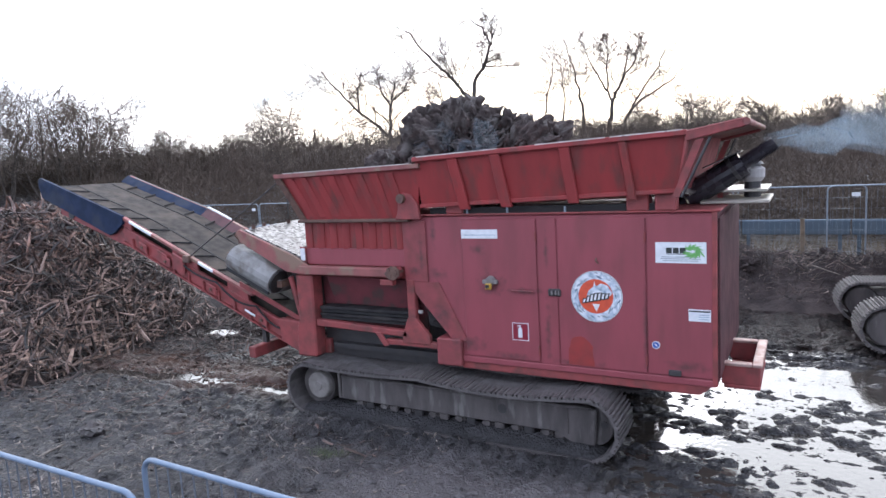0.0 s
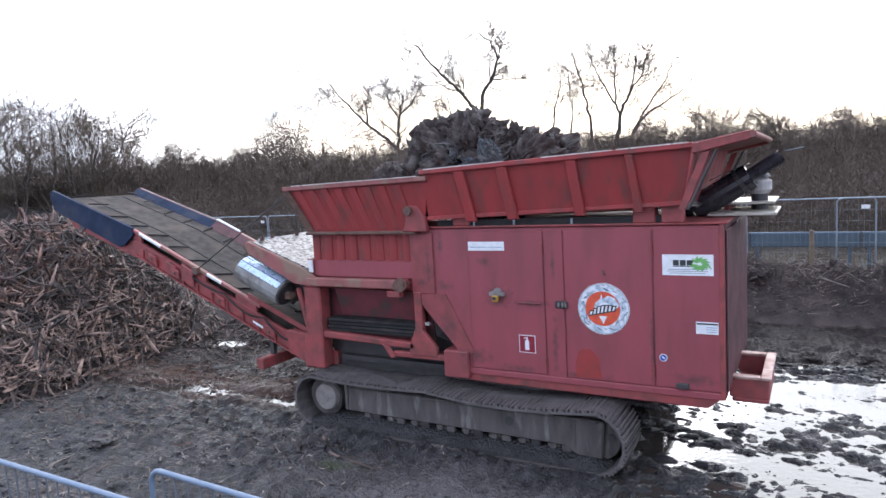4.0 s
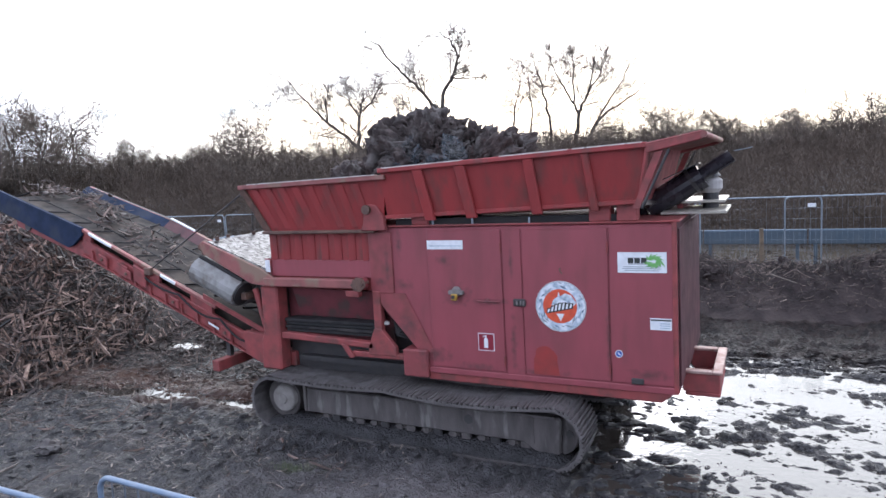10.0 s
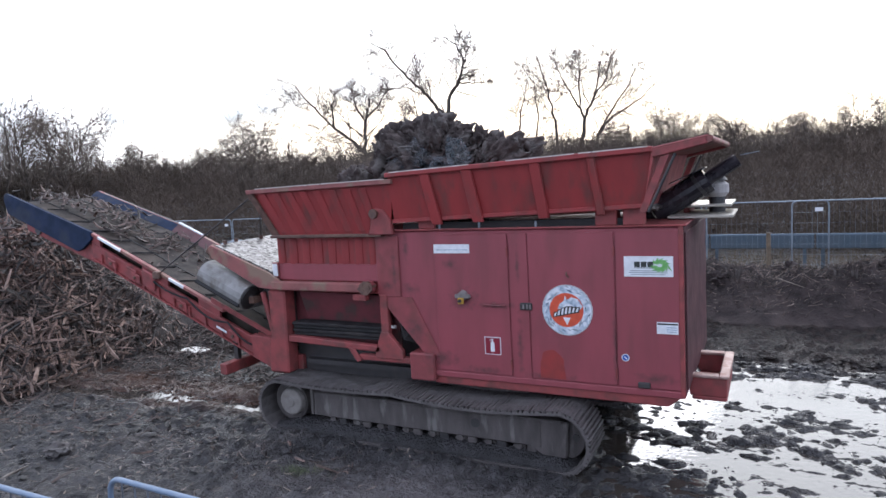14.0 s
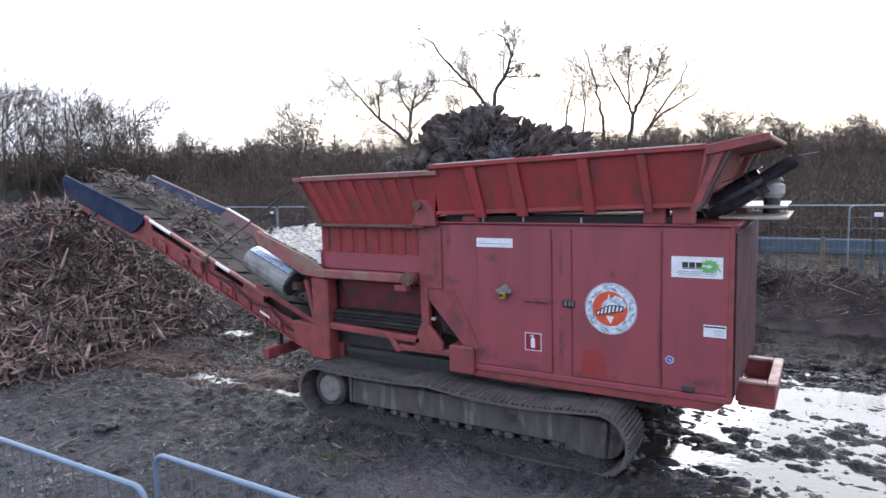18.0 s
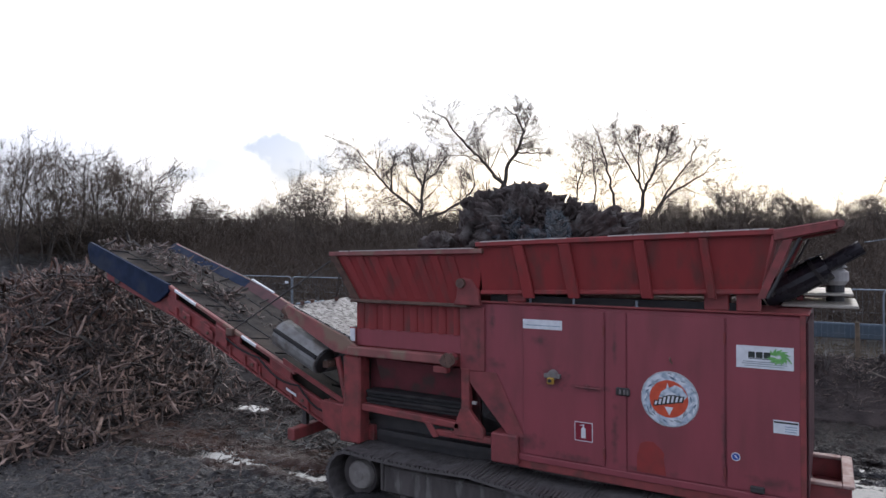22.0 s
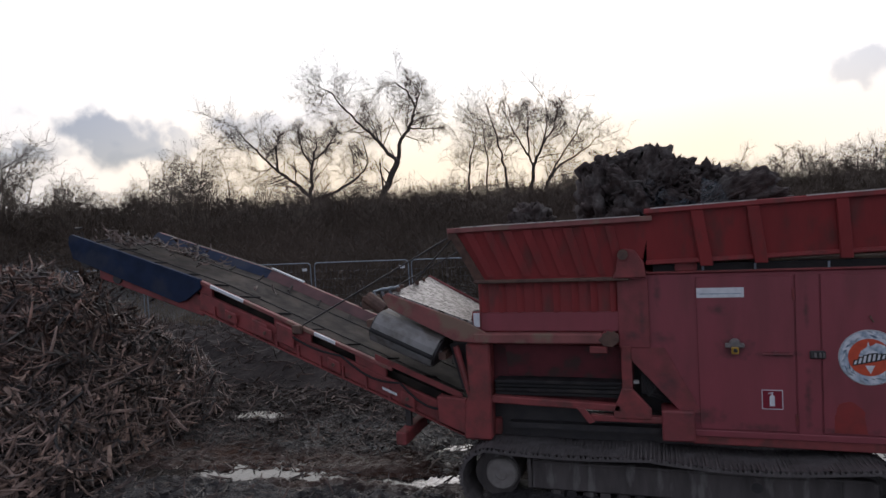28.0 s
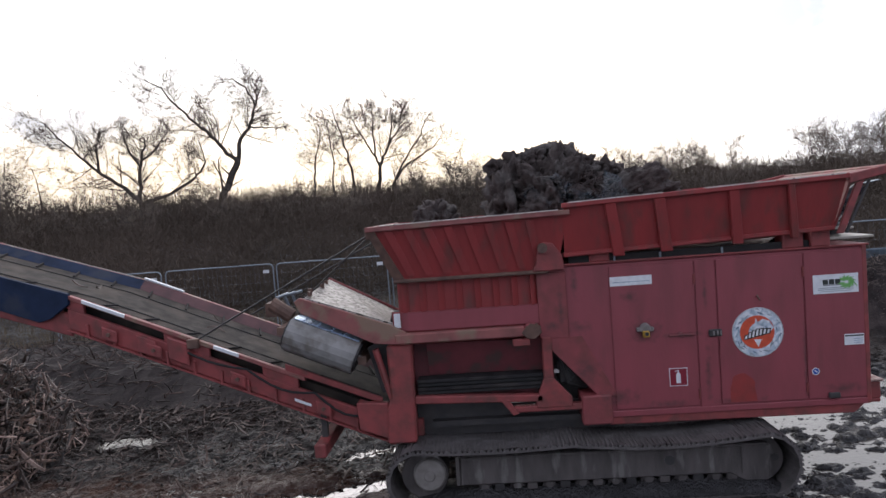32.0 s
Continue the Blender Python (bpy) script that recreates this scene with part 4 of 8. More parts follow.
def build_hopper():
    # rear trough: four sloped walls, open above
    def wall(name, corners, thick, mat, parent, **more):
        return part(name, Shape().sheet(corners, thick), mat, parent, **more)

    yt, yb = 5.79, 5.9
    top = lambda x: 2.94 + (x + 3.54) * 0.03
    low = lambda x: 2.42 + (x + 3.55) * 0.031
    side = wall("hopper_side", [(-3.55, yb, low(-3.55)), (-0.97, yb, low(-0.97)), (-0.87, yt, top(-0.87)), (-3.54, yt, top(-3.54))], -0.02, HOPPER_RED, shredder)
    wall("hopper_side", mirror_y([(-3.55, yb, low(-3.55)), (-0.97, yb, low(-0.97)), (-0.87, yt, top(-0.87)), (-3.54, yt, top(-3.54))]), 0.02, HOPPER_RED, shredder)
    part("rim", Shape().loft([[(x, yt - 0.035, top(x) - 0.045), (x, yt + 0.03, top(x) - 0.045), (x, yt + 0.03, top(x) + 0.005), (x, yt - 0.035, top(x) + 0.005)] for x in (-3.56, -0.86)]), HOPPER_RED, side, bevel=0.008)
    part("lower_rail", Shape().loft([[(x, yb - 0.03, low(x) - 0.01), (x, yb + 0.03, low(x) - 0.01), (x, yb + 0.03, low(x) + 0.03), (x, yb - 0.03, low(x) + 0.03)] for x in (-3.56, -0.96)]), HOPPER_RED, side, bevel=0.006)
    for xb, xt, w in ((-3.02, -3.1, 0.055), (-2.56, -2.63, 0.055), (-1.88, -1.93, 0.05), (-1.34, -1.4, 0.035)):
        zb, zt = low(xb) - 0.05, top(xt) - 0.045
        part("rib", Shape().loft([[(xb - w, yb - 0.05, zb), (xb + w, yb - 0.05, zb), (xb + w, yb + 0.004, zb), (xb - w, yb + 0.004, zb)],
                                  [(xt - w, yt - 0.03, zt), (xt + w, yt - 0.03, zt), (xt + w, yt + 0.01, zt), (xt - w, yt + 0.01, zt)]]), HOPPER_RED, side, bevel=0.008)
    # sloping end wall with its channel rim
    yf = 2 * MID - yt
    end = wall("hopper_end", [(-0.97, yb, 2.5), (-0.97, 2 * MID - yb, 2.5), (-0.85, yf, 2.97), (-0.85, yt, 2.97)], 0.02, RED_WORN, shredder)
    lip = part("end_lip", Shape().sheet([(-0.87, yt + 0.02, 2.955), (-0.42, yt + 0.02, 3.045), (-0.42, yf - 0.02, 3.045), (-0.87, yf - 0.02, 2.955)], 0.015), PINK, end)
    for y0, y1 in ((yt - 0.03, yt + 0.018), (yf - 0.018, yf + 0.03)):
        part("lip_rail", Shape().loft([[(-0.87, y0, 2.925), (-0.87, y1, 2.925), (-0.87, y1, 3.015), (-0.87, y0, 3.015)],
                                       [(-0.42, y0, 3.015), (-0.42, y1, 3.015), (-0.42, y1, 3.09), (-0.42, y0, 3.09)]]), RED_WORN, lip, bevel=0.008)
        part("lip_stay", Shape().loft([[(-0.99, y0 + 0.02, 2.46), (-0.99, y1, 2.46), (-0.93, y1, 2.46), (-0.93, y0 + 0.02, 2.46)],
                                       [(-0.8, y0 + 0.02, 2.93), (-0.8, y1, 2.93), (-0.73, y1, 2.945), (-0.73, y0 + 0.02, 2.945)]]), RED_WORN, lip)
        part("lip_stay", Shape().tube([(-0.91, (y0 + y1) / 2, 2.46), (-0.68, (y0 + y1) / 2, 2.95)], 0.014, 6), DARK, lip)
    part("lip_tube", Shape().tube([(-0.41, yt - 0.03, 3.055), (-0.41, yf + 0.03, 3.055)], 0.03, 10), PINK, lip)
    # bright strips that paint the low sun's glint onto the rear rim
    for x0, x1, dz in ((-3.5, -2.6, 0.006), (-2.2, -1.55, 0.006), (-1.5, -0.9, 0.006)):
        part("glint_strip", Shape().loft([[(x, yt - 0.036, top(x) + 0.0), (x, yt + 0.02, top(x) + 0.0), (x, yt + 0.02, top(x) + dz + 0.004), (x, yt - 0.036, top(x) + dz + 0.004)] for x in (x0, x1)]), RIM_GLINT, side)
    # front trough: lower, flared walls with pressed ribs
    fl = [(-5.24, NEAR - 0.02, 2.3), (-3.62, NEAR - 0.02, 2.3), (-3.5, yt + 0.02, 2.87), (-5.48, yt + 0.02, 2.84)]
    front = wall("hopper_wing", fl, -0.02, HOPPER_RED, shredder)
    wall("hopper_wing", mirror_y(fl), 0.02, HOPPER_RED, shredder)
    wall("hopper_front", [(-5.24, NEAR, 2.3), (-5.24, 2 * MID - NEAR, 2.3), (-5.48, yf, 2.84), (-5.48, yt, 2.84)], -0.02, HOPPER_RED, shredder)
    part("rim", Shape().loft([[(-5.5, yt - 0.02, 2.80), (-5.5, yt + 0.05, 2.80), (-5.5, yt + 0.05, 2.85), (-5.5, yt - 0.02, 2.85)],
                              [(-3.49, yt - 0.02, 2.83), (-3.49, yt + 0.05, 2.83), (-3.49, yt + 0.05, 2.88), (-3.49, yt - 0.02, 2.88)]]), PINK, front, bevel=0.006)
    # the same painted glint along the front rim
    part("glint_strip", Shape().loft([[(x, yt - 0.022, 2.85 + 0.0149 * (x + 5.5)), (x, yt + 0.03, 2.85 + 0.0149 * (x + 5.5)), (x, yt + 0.03, 2.859 + 0.0149 * (x + 5.5)), (x, yt - 0.022, 2.859 + 0.0149 * (x + 5.5))] for x in (-5.35, -3.6)]), RIM_GLINT, front)
    part("rim", Shape().box(-5.5, -5.44, yt + 0.052, yf, 2.80, 2.85), PINK, front, bevel=0.006)
    for k in range(8):
        xb, xt = -5.1 + 0.185 * k, -5.3 + 0.2 * k
        part("pressed_rib", Shape().loft([[(xb - 0.02, NEAR - 0.045, 2.33), (xb + 0.06, NEAR - 0.025, 2.33), (xb + 0.06, NEAR - 0.015, 2.33), (xb - 0.02, NEAR - 0.015, 2.33)],
                                          [(xt - 0.02, yt - 0.005, 2.80), (xt + 0.06, yt + 0.015, 2.80), (xt + 0.06, yt + 0.025, 2.80), (xt - 0.02, yt + 0.025, 2.80)]]), HOPPER_RED, front)
    part("ledge", Shape().box(-5.27, -3.72, NEAR - 0.075, NEAR + 0.02, 2.265, 2.30), RUSTY, front, bevel=0.008)
    part("corner_post", Shape().loft([[(-5.27, NEAR - 0.03, 2.3), (-5.16, NEAR - 0.03, 2.3), (-5.16, NEAR, 2.3), (-5.27, NEAR, 2.3)],
                                      [(-5.5, yt - 0.01, 2.82), (-5.42, yt - 0.01, 2.82), (-5.42, yt + 0.02, 2.82), (-5.5, yt + 0.02, 2.82)]]), RUSTY, front)
    # pivot bracket between the two troughs
    bracket = part("pivot_bracket", Shape().prism([(-3.88, 2.29), (-3.56, 2.29), (-3.58, 2.44), (-3.66, 2.56), (-3.76, 2.58), (-3.82, 2.5), (-3.84, 2.36)], NEAR - 0.09, NEAR - 0.03), RED_WORN, front, bevel=0.01)
    part("pivot_pin", Shape().tube([(-3.77, NEAR - 0.13, 2.52), (-3.77, NEAR, 2.52)], 0.05, 12), RUSTY, bracket)
    part("frayed_seal", Shape().box(-3.5, -1.0, NEAR + 0.04, NEAR + 0.07, 2.335, 2.40), RUBBER_DARK, side)
    # back of the chamber under the rear trough
    part("floor_plate", Shape().sheet([(-3.5, 6.1, 2.42), (-1.0, 6.1, 2.47), (-1.0, 7.75, 2.47), (-3.5, 7.75, 2.42)], -0.02), RUSTY, side)
    for x in (-1.42, -3.3):
        part("support", Shape().box(x, x + 0.2, NEAR + 0.02, NEAR + 0.2, 2.335, low(x) + 0.0), RED_WORN, side, bevel=0.01)
    part("support", Shape().box(-1.16, -0.98, NEAR - 0.01, NEAR + 0.15, 2.336, 2.5), RED_WORN, side, bevel=0.01)


def build_chamber():
    box = part("crusher_box", Shape().box(-5.25, -3.78, NEAR + 0.03, FAR_SIDE, 1.62, 2.265), HOPPER_RED, shredder, bevel=0.01)
    part("panel", Shape().box(-5.25, -3.78, NEAR, NEAR + 0.03, 1.762, 1.955), RED, box, bevel=0.004)
    for k in range(8):
        x = -5.2 + 0.185 * k
        part("band_rib", Shape().loft([[(x, NEAR - 0.03, 1.957), (x + 0.06, NEAR + 0.02, 1.957), (x + 0.06, NEAR + 0.04, 1.957), (x, NEAR + 0.04, 1.957)],
                                       [(x, NEAR - 0.03, 2.263), (x + 0.06, NEAR + 0.02, 2.263), (x + 0.06, NEAR + 0.04, 2.263), (x, NEAR + 0.04, 2.263)]]), HOPPER_RED, box)
    part("side_plate", Shape().box(-3.84, -3.55, NEAR - 0.01, NEAR + 0.01, 1.6, 2.27), PLATE_RED, box, bevel=0.006)
    beam = part("beam", Shape().box(-5.3, -3.99, NEAR - 0.1, NEAR + 0.0, 1.65, 1.752), PINK, box, bevel=0.012)
    part("beam_end", Shape().box(-4.0, -3.86, NEAR - 0.13, NEAR + 0.0, 1.64, 1.775), PLATE_RED, beam, bevel=0.03)
    for bx, bz, br in ((-3.97, 1.745, 0.022), (-3.9, 1.67, 0.02), (-3.95, 1.68, 0.016), (-3.88, 1.77, 0.018)):
        part("bolt", Shape().tube([(bx, NEAR - 0.15, bz), (bx, NEAR - 0.12, bz)], br, 6), RUSTY, beam)
    part("clamp_plate", Shape().prism([(-4.03, 1.7), (-3.94, 1.79), (-3.84, 1.76), (-3.83, 1.69), (-3.9, 1.63), (-3.98, 1.64)], NEAR - 0.142, NEAR - 0.128), RUSTY, beam, bevel=0.004)
    part("end_pin", Shape().tube([(-3.88, NEAR - 0.16, 1.72), (-3.88, NEAR - 0.02, 1.72)], 0.026, 10), RUSTY, beam)
    part("hanger", Shape().box(-4.12, -3.95, NEAR - 0.11, NEAR - 0.02, 1.56, 1.63), RED_WORN, beam, bevel=0.008)
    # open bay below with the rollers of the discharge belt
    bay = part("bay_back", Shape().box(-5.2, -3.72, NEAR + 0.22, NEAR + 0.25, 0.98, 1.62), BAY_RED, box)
    # dark sheets added to stand for the shade in the open bay
    part("bay_shade_sheet", Shape().box(-5.2, -4.25, NEAR + 0.2, NEAR + 0.24, 0.6, 0.98), DARK, box)
    part("bay_shade_sheet", Shape().box(-4.25, -3.1, NEAR + 0.2, NEAR + 0.24, 0.6, 0.9), DARK, box)
    part("bay_shade_end", Shape().box(-3.8, -3.1, NEAR + 0.32, NEAR + 0.36, 0.76, 1.7), DARK, box)
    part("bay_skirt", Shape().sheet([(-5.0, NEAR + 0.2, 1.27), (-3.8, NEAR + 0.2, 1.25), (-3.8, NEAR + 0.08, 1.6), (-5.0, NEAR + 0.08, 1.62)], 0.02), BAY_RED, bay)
    for k in range(4):
        z = 1.245 - 0.042 * k
        part("rubber_strip", Shape().box(-5.12, -3.83, NEAR + 0.02 + 0.02 * (k % 2), NEAR + 0.2, z - 0.035, z), RUBBER_DARK if k % 2 else RUBBER, bay, bevel=0.006)
    part("lower_rail", Shape().prism([(-5.15, 1.09), (-3.85, 1.035), (-3.85, 0.965), (-5.15, 1.01)], NEAR - 0.03, NEAR + 0.06), RED_WORN, bay, bevel=0.01)
    part("post", Shape().box(-3.83, -3.73, NEAR - 0.02, NEAR + 0.06, 1.03, 1.62), RED_WORN, bay, bevel=0.01)
    part("post_foot", Shape().prism([(-3.83, 1.2), (-3.74, 1.2), (-3.56, 1.0), (-3.56, 0.9), (-3.92, 0.9), (-3.92, 0.98)], NEAR - 0.03, NEAR + 0.03), RED_WORN, bay, bevel=0.008)
    part("foot_rail", Shape().box(-4.15, -3.4, NEAR - 0.02, NEAR + 0.06, 0.86, 0.925), RED_WORN, bay, bevel=0.01)
    part("bent_lug", Shape().prism([(-4.28, 1.0), (-4.2, 1.0), (-4.1, 0.86), (-4.16, 0.84)], NEAR - 0.05, NEAR - 0.02), RED_WORN, bay, bevel=0.006)
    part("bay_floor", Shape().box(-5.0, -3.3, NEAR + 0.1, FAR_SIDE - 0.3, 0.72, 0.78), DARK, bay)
    hose = Shape()
    for k in range(5):
        a = 0.05 * k
        hose.tube([(-3.7 + a, NEAR + 0.15, 1.5 - a), (-3.62 + a * 0.6, NEAR + 0.08 + 0.02 * k, 1.3), (-3.58 + a * 0.4, NEAR + 0.06, 1.12 + 0.02 * k), (-3.4 + 0.3 * a, NEAR + 0.16, 1.04 + 0.03 * k)], 0.018, 7)
    part("hoses", hose, RUBBER_DARK, bay, "black hydraulic hoses")
    part("valve_block", Shape().box(-3.66, -3.5, NEAR + 0.12, NEAR + 0.3, 1.1, 1.32), DARK, bay, bevel=0.015)
    part("valve_tag", Shape().box(-3.72, -3.67, NEAR + 0.02, NEAR + 0.05, 1.24, 1.27), PALE_PLASTIC, bay)
    part("tag", Shape().box(-5.3, -5.235, NEAR - 0.035, NEAR - 0.022, 1.81, 1.955), WHITE, box, "small white upright sticker")
    part("tag_plate", Shape().box(-5.315, -5.225, NEAR - 0.022, NEAR - 0.005, 1.79, 1.97), RED_WORN, box, bevel=0.004)
    # rear leg that carries the conveyor foot
    leg = part("leg", Shape().prism([(-5.4, 1.64), (-5.14, 1.64), (-5.15, 1.05), (-5.16, 0.62), (-5.46, 0.62), (-5.44, 0.98), (-5.39, 1.1)], NEAR - 0.06, NEAR + 0.14), RED_WORN, shredder, bevel=0.02)
    part("leg", Shape().prism([(-5.27, 1.63), (-4.95, 1.63), (-5.02, 0.62), (-5.41, 0.62)], 7.76, 7.9), RED, shredder, bevel=0.02)
    part("gusset", Shape().prism([(-5.76, 1.06), (-5.43, 1.04), (-5.43, 0.66), (-5.74, 0.78)], NEAR - 0.03, NEAR + 0.06), RED_WORN, leg, bevel=0.01)
    part("stay", Shape().tube([(-5.52, NEAR, 1.6), (-5.42, NEAR, 1.2), (-5.36, NEAR, 1.0)], 0.035, 8), RED_WORN, leg)
    part("cross_beam", Shape().box(-5.4, -5.1, NEAR + 0.142, 7.758, 0.62, 0.8), RED_WORN, leg, bevel=0.01)
    foot = part("foot_beam", Shape().box(-6.2, -6.08, 5.78, 7.75, 0.55, 0.69), RED_WORN, shredder, "red box-section cross beam under the conveyor", bevel=0.012)
    for y in (6.05, 7.55):
        part("hanger", Shape().box(-6.17, -6.11, y - 0.03, y + 0.03, 0.69, 0.95), DARK, foot)


def build_roof_gear():
    plates = part("roof_plate", Shape().box(-0.85, -0.27, 6.45, 7.35, 2.345, 2.372), ROOF_PLATE, shredder, "pale steel cover plate", bevel=0.006)
    part("roof_plate", Shape().box(-0.83, -0.3, 6.75, 7.65, 2.43, 2.455), ROOF_PLATE, shredder, bevel=0.006)
    part("plate_leg", Shape().box(-0.75, -0.7, 6.9, 7.5, 2.372, 2.43), RED_WORN, plates)
    muffler = part("exhaust_silencer", Shape().tube([(-1.17, 6.72, 2.30), (-1.02, 6.72, 2.39)], 0.075, 14).tube([(-1.0, 6.72, 2.40), (-0.5, 6.72, 2.70)], 0.125, 18), BLACK_PAINT, shredder, "black tilted exhaust silencer", smooth=False)
    part("tail_pipe", Shape().tube([(-0.52, 6.72, 2.69), (-0.24, 6.72, 2.87)], 0.065, 14, caps=False), BLACK_PAINT, muffler)
    part("clamp", Shape().tube([(-0.6, 6.72, 2.64), (-0.57, 6.72, 2.66)], 0.134, 18), DARK, muffler)
    part("rain_flap", Shape().sheet([(-0.22, 6.66, 2.915), (-0.22, 6.78, 2.915), (-0.06, 6.78, 2.94), (-0.06, 6.66, 2.94)], 0.006), FENCE_STEEL, muffler)
    part("shield", Shape().sheet([(-0.85, 6.6, 2.68), (-0.85, 6.85, 2.68), (-0.52, 6.85, 2.82), (-0.52, 6.6, 2.82)], 0.008), BLACK_PAINT, muffler)
    cleaner = part("air_cleaner", Shape().tube([(-0.44, 6.95, 2.345), (-0.44, 6.95, 2.52)], 0.075, 16), DARK, shredder, "air intake with pale cap")
    part("bowl", Shape().tube([(-0.44, 6.95, 2.52), (-0.44, 6.95, 2.56), (-0.44, 6.95, 2.64), (-0.44, 6.95, 2.68)], [0.08, 0.11, 0.11, 0.06], 18), PALE_PLASTIC, cleaner)
    part("cap", Shape().tube([(-0.44, 6.95, 2.68), (-0.44, 6.95, 2.72)], [0.1, 0.07], 16), DARK, cleaner)
    for x in (-2.0, -2.6, -3.05):
        part("bolt", Shape().tube([(x, NEAR + 0.03, 2.335), (x, NEAR + 0.03, 2.39)], 0.012, 6), FENCE_STEEL, shredder)


def rail_z(x):
    return 2.33 - (x + 8.68) * 0.417 if x > -8.75 else 2.36 + (-8.75 - x) * 0.325


def build_conveyor():
    y0, y1 = 6.03, 7.62
    xs_low, xs_high = (-8.75, -5.3), (-10.72, -8.75)

    def bar(xa, xb, d0, d1, ya, yb):
        pts = sorted({xa, xb} | ({-8.75} if xa < -8.75 < xb else set()))
        return Shape().prism([(x, rail_z(x) - d0) for x in pts] + [(x, rail_z(x) - d1) for x in reversed(pts)], ya, yb)

    frame_ob = part("conveyor_frame", bar(-8.8, -5.35, 0.15, 0.37, y0, y0 + 0.06), RED_WORN, shredder, "long red lattice conveyor frame", bevel=0.01)
    part("chord", bar(-8.8, -5.35, 0.22, 0.37, y1 - 0.06, y1), RED_WORN, frame_ob, bevel=0.01)
    part("chord", bar(-10.35, -8.78, 0.2, 0.45, y0 + 0.02, y0 + 0.06), RED_WORN, frame_ob, bevel=0.01)
    part("chord", bar(-10.6, -8.78, 0.2, 0.3, y1 - 0.06, y1 - 0.02), RED_WORN, frame_ob, bevel=0.01)
    for ya, yb in ((y0 - 0.015, y0 + 0.05), (y1 - 0.05, y1 + 0.015)):
        part("top_rail", bar(-10.7, -6.3, 0.0, 0.045, ya, yb), PINK, frame_ob, bevel=0.006)
    for xa, xb in ((-8.95, -8.62), (-7.78, -7.3), (-6.75, -6.38), (-5.75, -5.35)):
        for ya, yb in ((y0 + 0.004, y0 + 0.05), (y1 - 0.05, y1 - 0.004)):
            part("web_plate", bar(xa, xb, 0.047, 0.148 if ya < 7 else 0.218, ya, yb), RED_WORN, frame_ob, bevel=0.006)
    for k in range(11):
        x = -8.6 + 0.28 * k
        part("stiffener", bar(x, x + 0.03, 0.24, 0.385, y0 - 0.03, y0 + 0.0), RED_WORN, frame_ob, bevel=0.005)
    part("chord_flange", bar(-8.8, -5.4, 0.372, 0.39, y0 - 0.035, y0 + 0.08), RED_WORN, frame_ob, bevel=0.004)
    part("foot_plate", bar(-6.5, -5.5, -0.07, 0.0, y0 - 0.012, y0 + 0.012), RED_WORN, frame_ob, bevel=0.005)
    for x in (-8.42, -7.95, -7.08, -6.2):
        lug = part("roller_bracket", bar(x, x + 0.16, 0.2, 0.33, y0 - 0.055, y0 - 0.03), RED_WORN, frame_ob, bevel=0.012)
        part("bolt", Shape().tube([(x + 0.08, y0 - 0.075, rail_z(x + 0.08) - 0.26), (x + 0.08, y0 - 0.055, rail_z(x + 0.08) - 0.26)], 0.022, 6), RUSTY, lug)
    hose = Shape()
    for k, (xa, xb) in enumerate(((-7.7, -6.9), (-6.9, -6.2), (-6.2, -5.6))):
        pts = [(xa + (xb - xa) * u / 6, y0 - 0.045, rail_z(xa + (xb - xa) * u / 6) - 0.12 - 0.06 * math.sin(math.pi * u / 6) * (1 + 0.5 * k)) for u in range(7)]
        hose.tube(pts, 0.013, 6)
    part("hydraulic_hose", hose, RUBBER_DARK, frame_ob, "black hose looped along the frame")
    part("warning_label", bar(-6.42, -6.25, 0.26, 0.29, y0 - 0.036, y0 - 0.032), WHITE, frame_ob)
    part("knuckle", bar(-7.72, -7.5, 0.06, 0.3, y0 - 0.06, y0 - 0.03), RED_WORN, frame_ob, bevel=0.02)
    part("knuckle", bar(-8.05, -7.85, 0.16, 0.34, y0 - 0.05, y0 - 0.03), RED_WORN, frame_ob, bevel=0.02)
    part("head_panel", Shape().prism([(-10.72, 3.02), (-10.77, 2.99), (-10.78, 2.9), (-10.72, 2.70), (-9.1, 2.1), (-8.98, 2.13), (-8.76, 2.27), (-8.76, 2.385)], y0 - 0.032, y0 + 0.018), NAVY, frame_ob, "navy blue painted head panel", bevel=0.005)
    # far panel, thinner and darker than the navy near one
    part("head_panel", Shape().prism([(-10.72, 3.0), (-10.76, 2.97), (-10.72, 2.86), (-8.8, 2.26), (-8.8, 2.38)], y1 - 0.03, y1 + 0.012), DARK, frame_ob, "dark head panel on the far side", bevel=0.005)
    for xa, xb, side in ((-8.62, -8.17, 0), (-7.24, -6.98, 0), (-8.76, -8.26, 1)):
        ya = y0 - 0.03 if side == 0 else y1 - 0.045
        part("marker_bar", bar(xa, xb, -0.008 - 0.02 * side, 0.03 - 0.035 * side, ya, ya + 0.03 + 0.02 * side), WHITE, frame_ob, "white reflective marker bar", bevel=0.004)
    # skirts on both sides of the belt
    for sgn, ya, yb in ((1, y0 + 0.05, y0 + 0.2), (-1, y1 - 0.05, y1 - 0.2)):
        for xa, xb in (xs_low, xs_high):
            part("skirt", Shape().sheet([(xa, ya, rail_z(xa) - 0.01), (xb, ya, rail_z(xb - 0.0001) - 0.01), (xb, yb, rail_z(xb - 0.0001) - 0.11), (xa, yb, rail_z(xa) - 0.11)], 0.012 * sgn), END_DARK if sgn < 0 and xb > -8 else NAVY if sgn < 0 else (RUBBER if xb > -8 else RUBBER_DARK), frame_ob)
    belt = Shape()
    path = [(-5.3, rail_z(-5.3) - 0.10), (-8.75, rail_z(-8.75) - 0.10), (-10.65, rail_z(-10.65) - 0.10)]
    ring = []
    for x, z in path:
        ring.append((x, z))
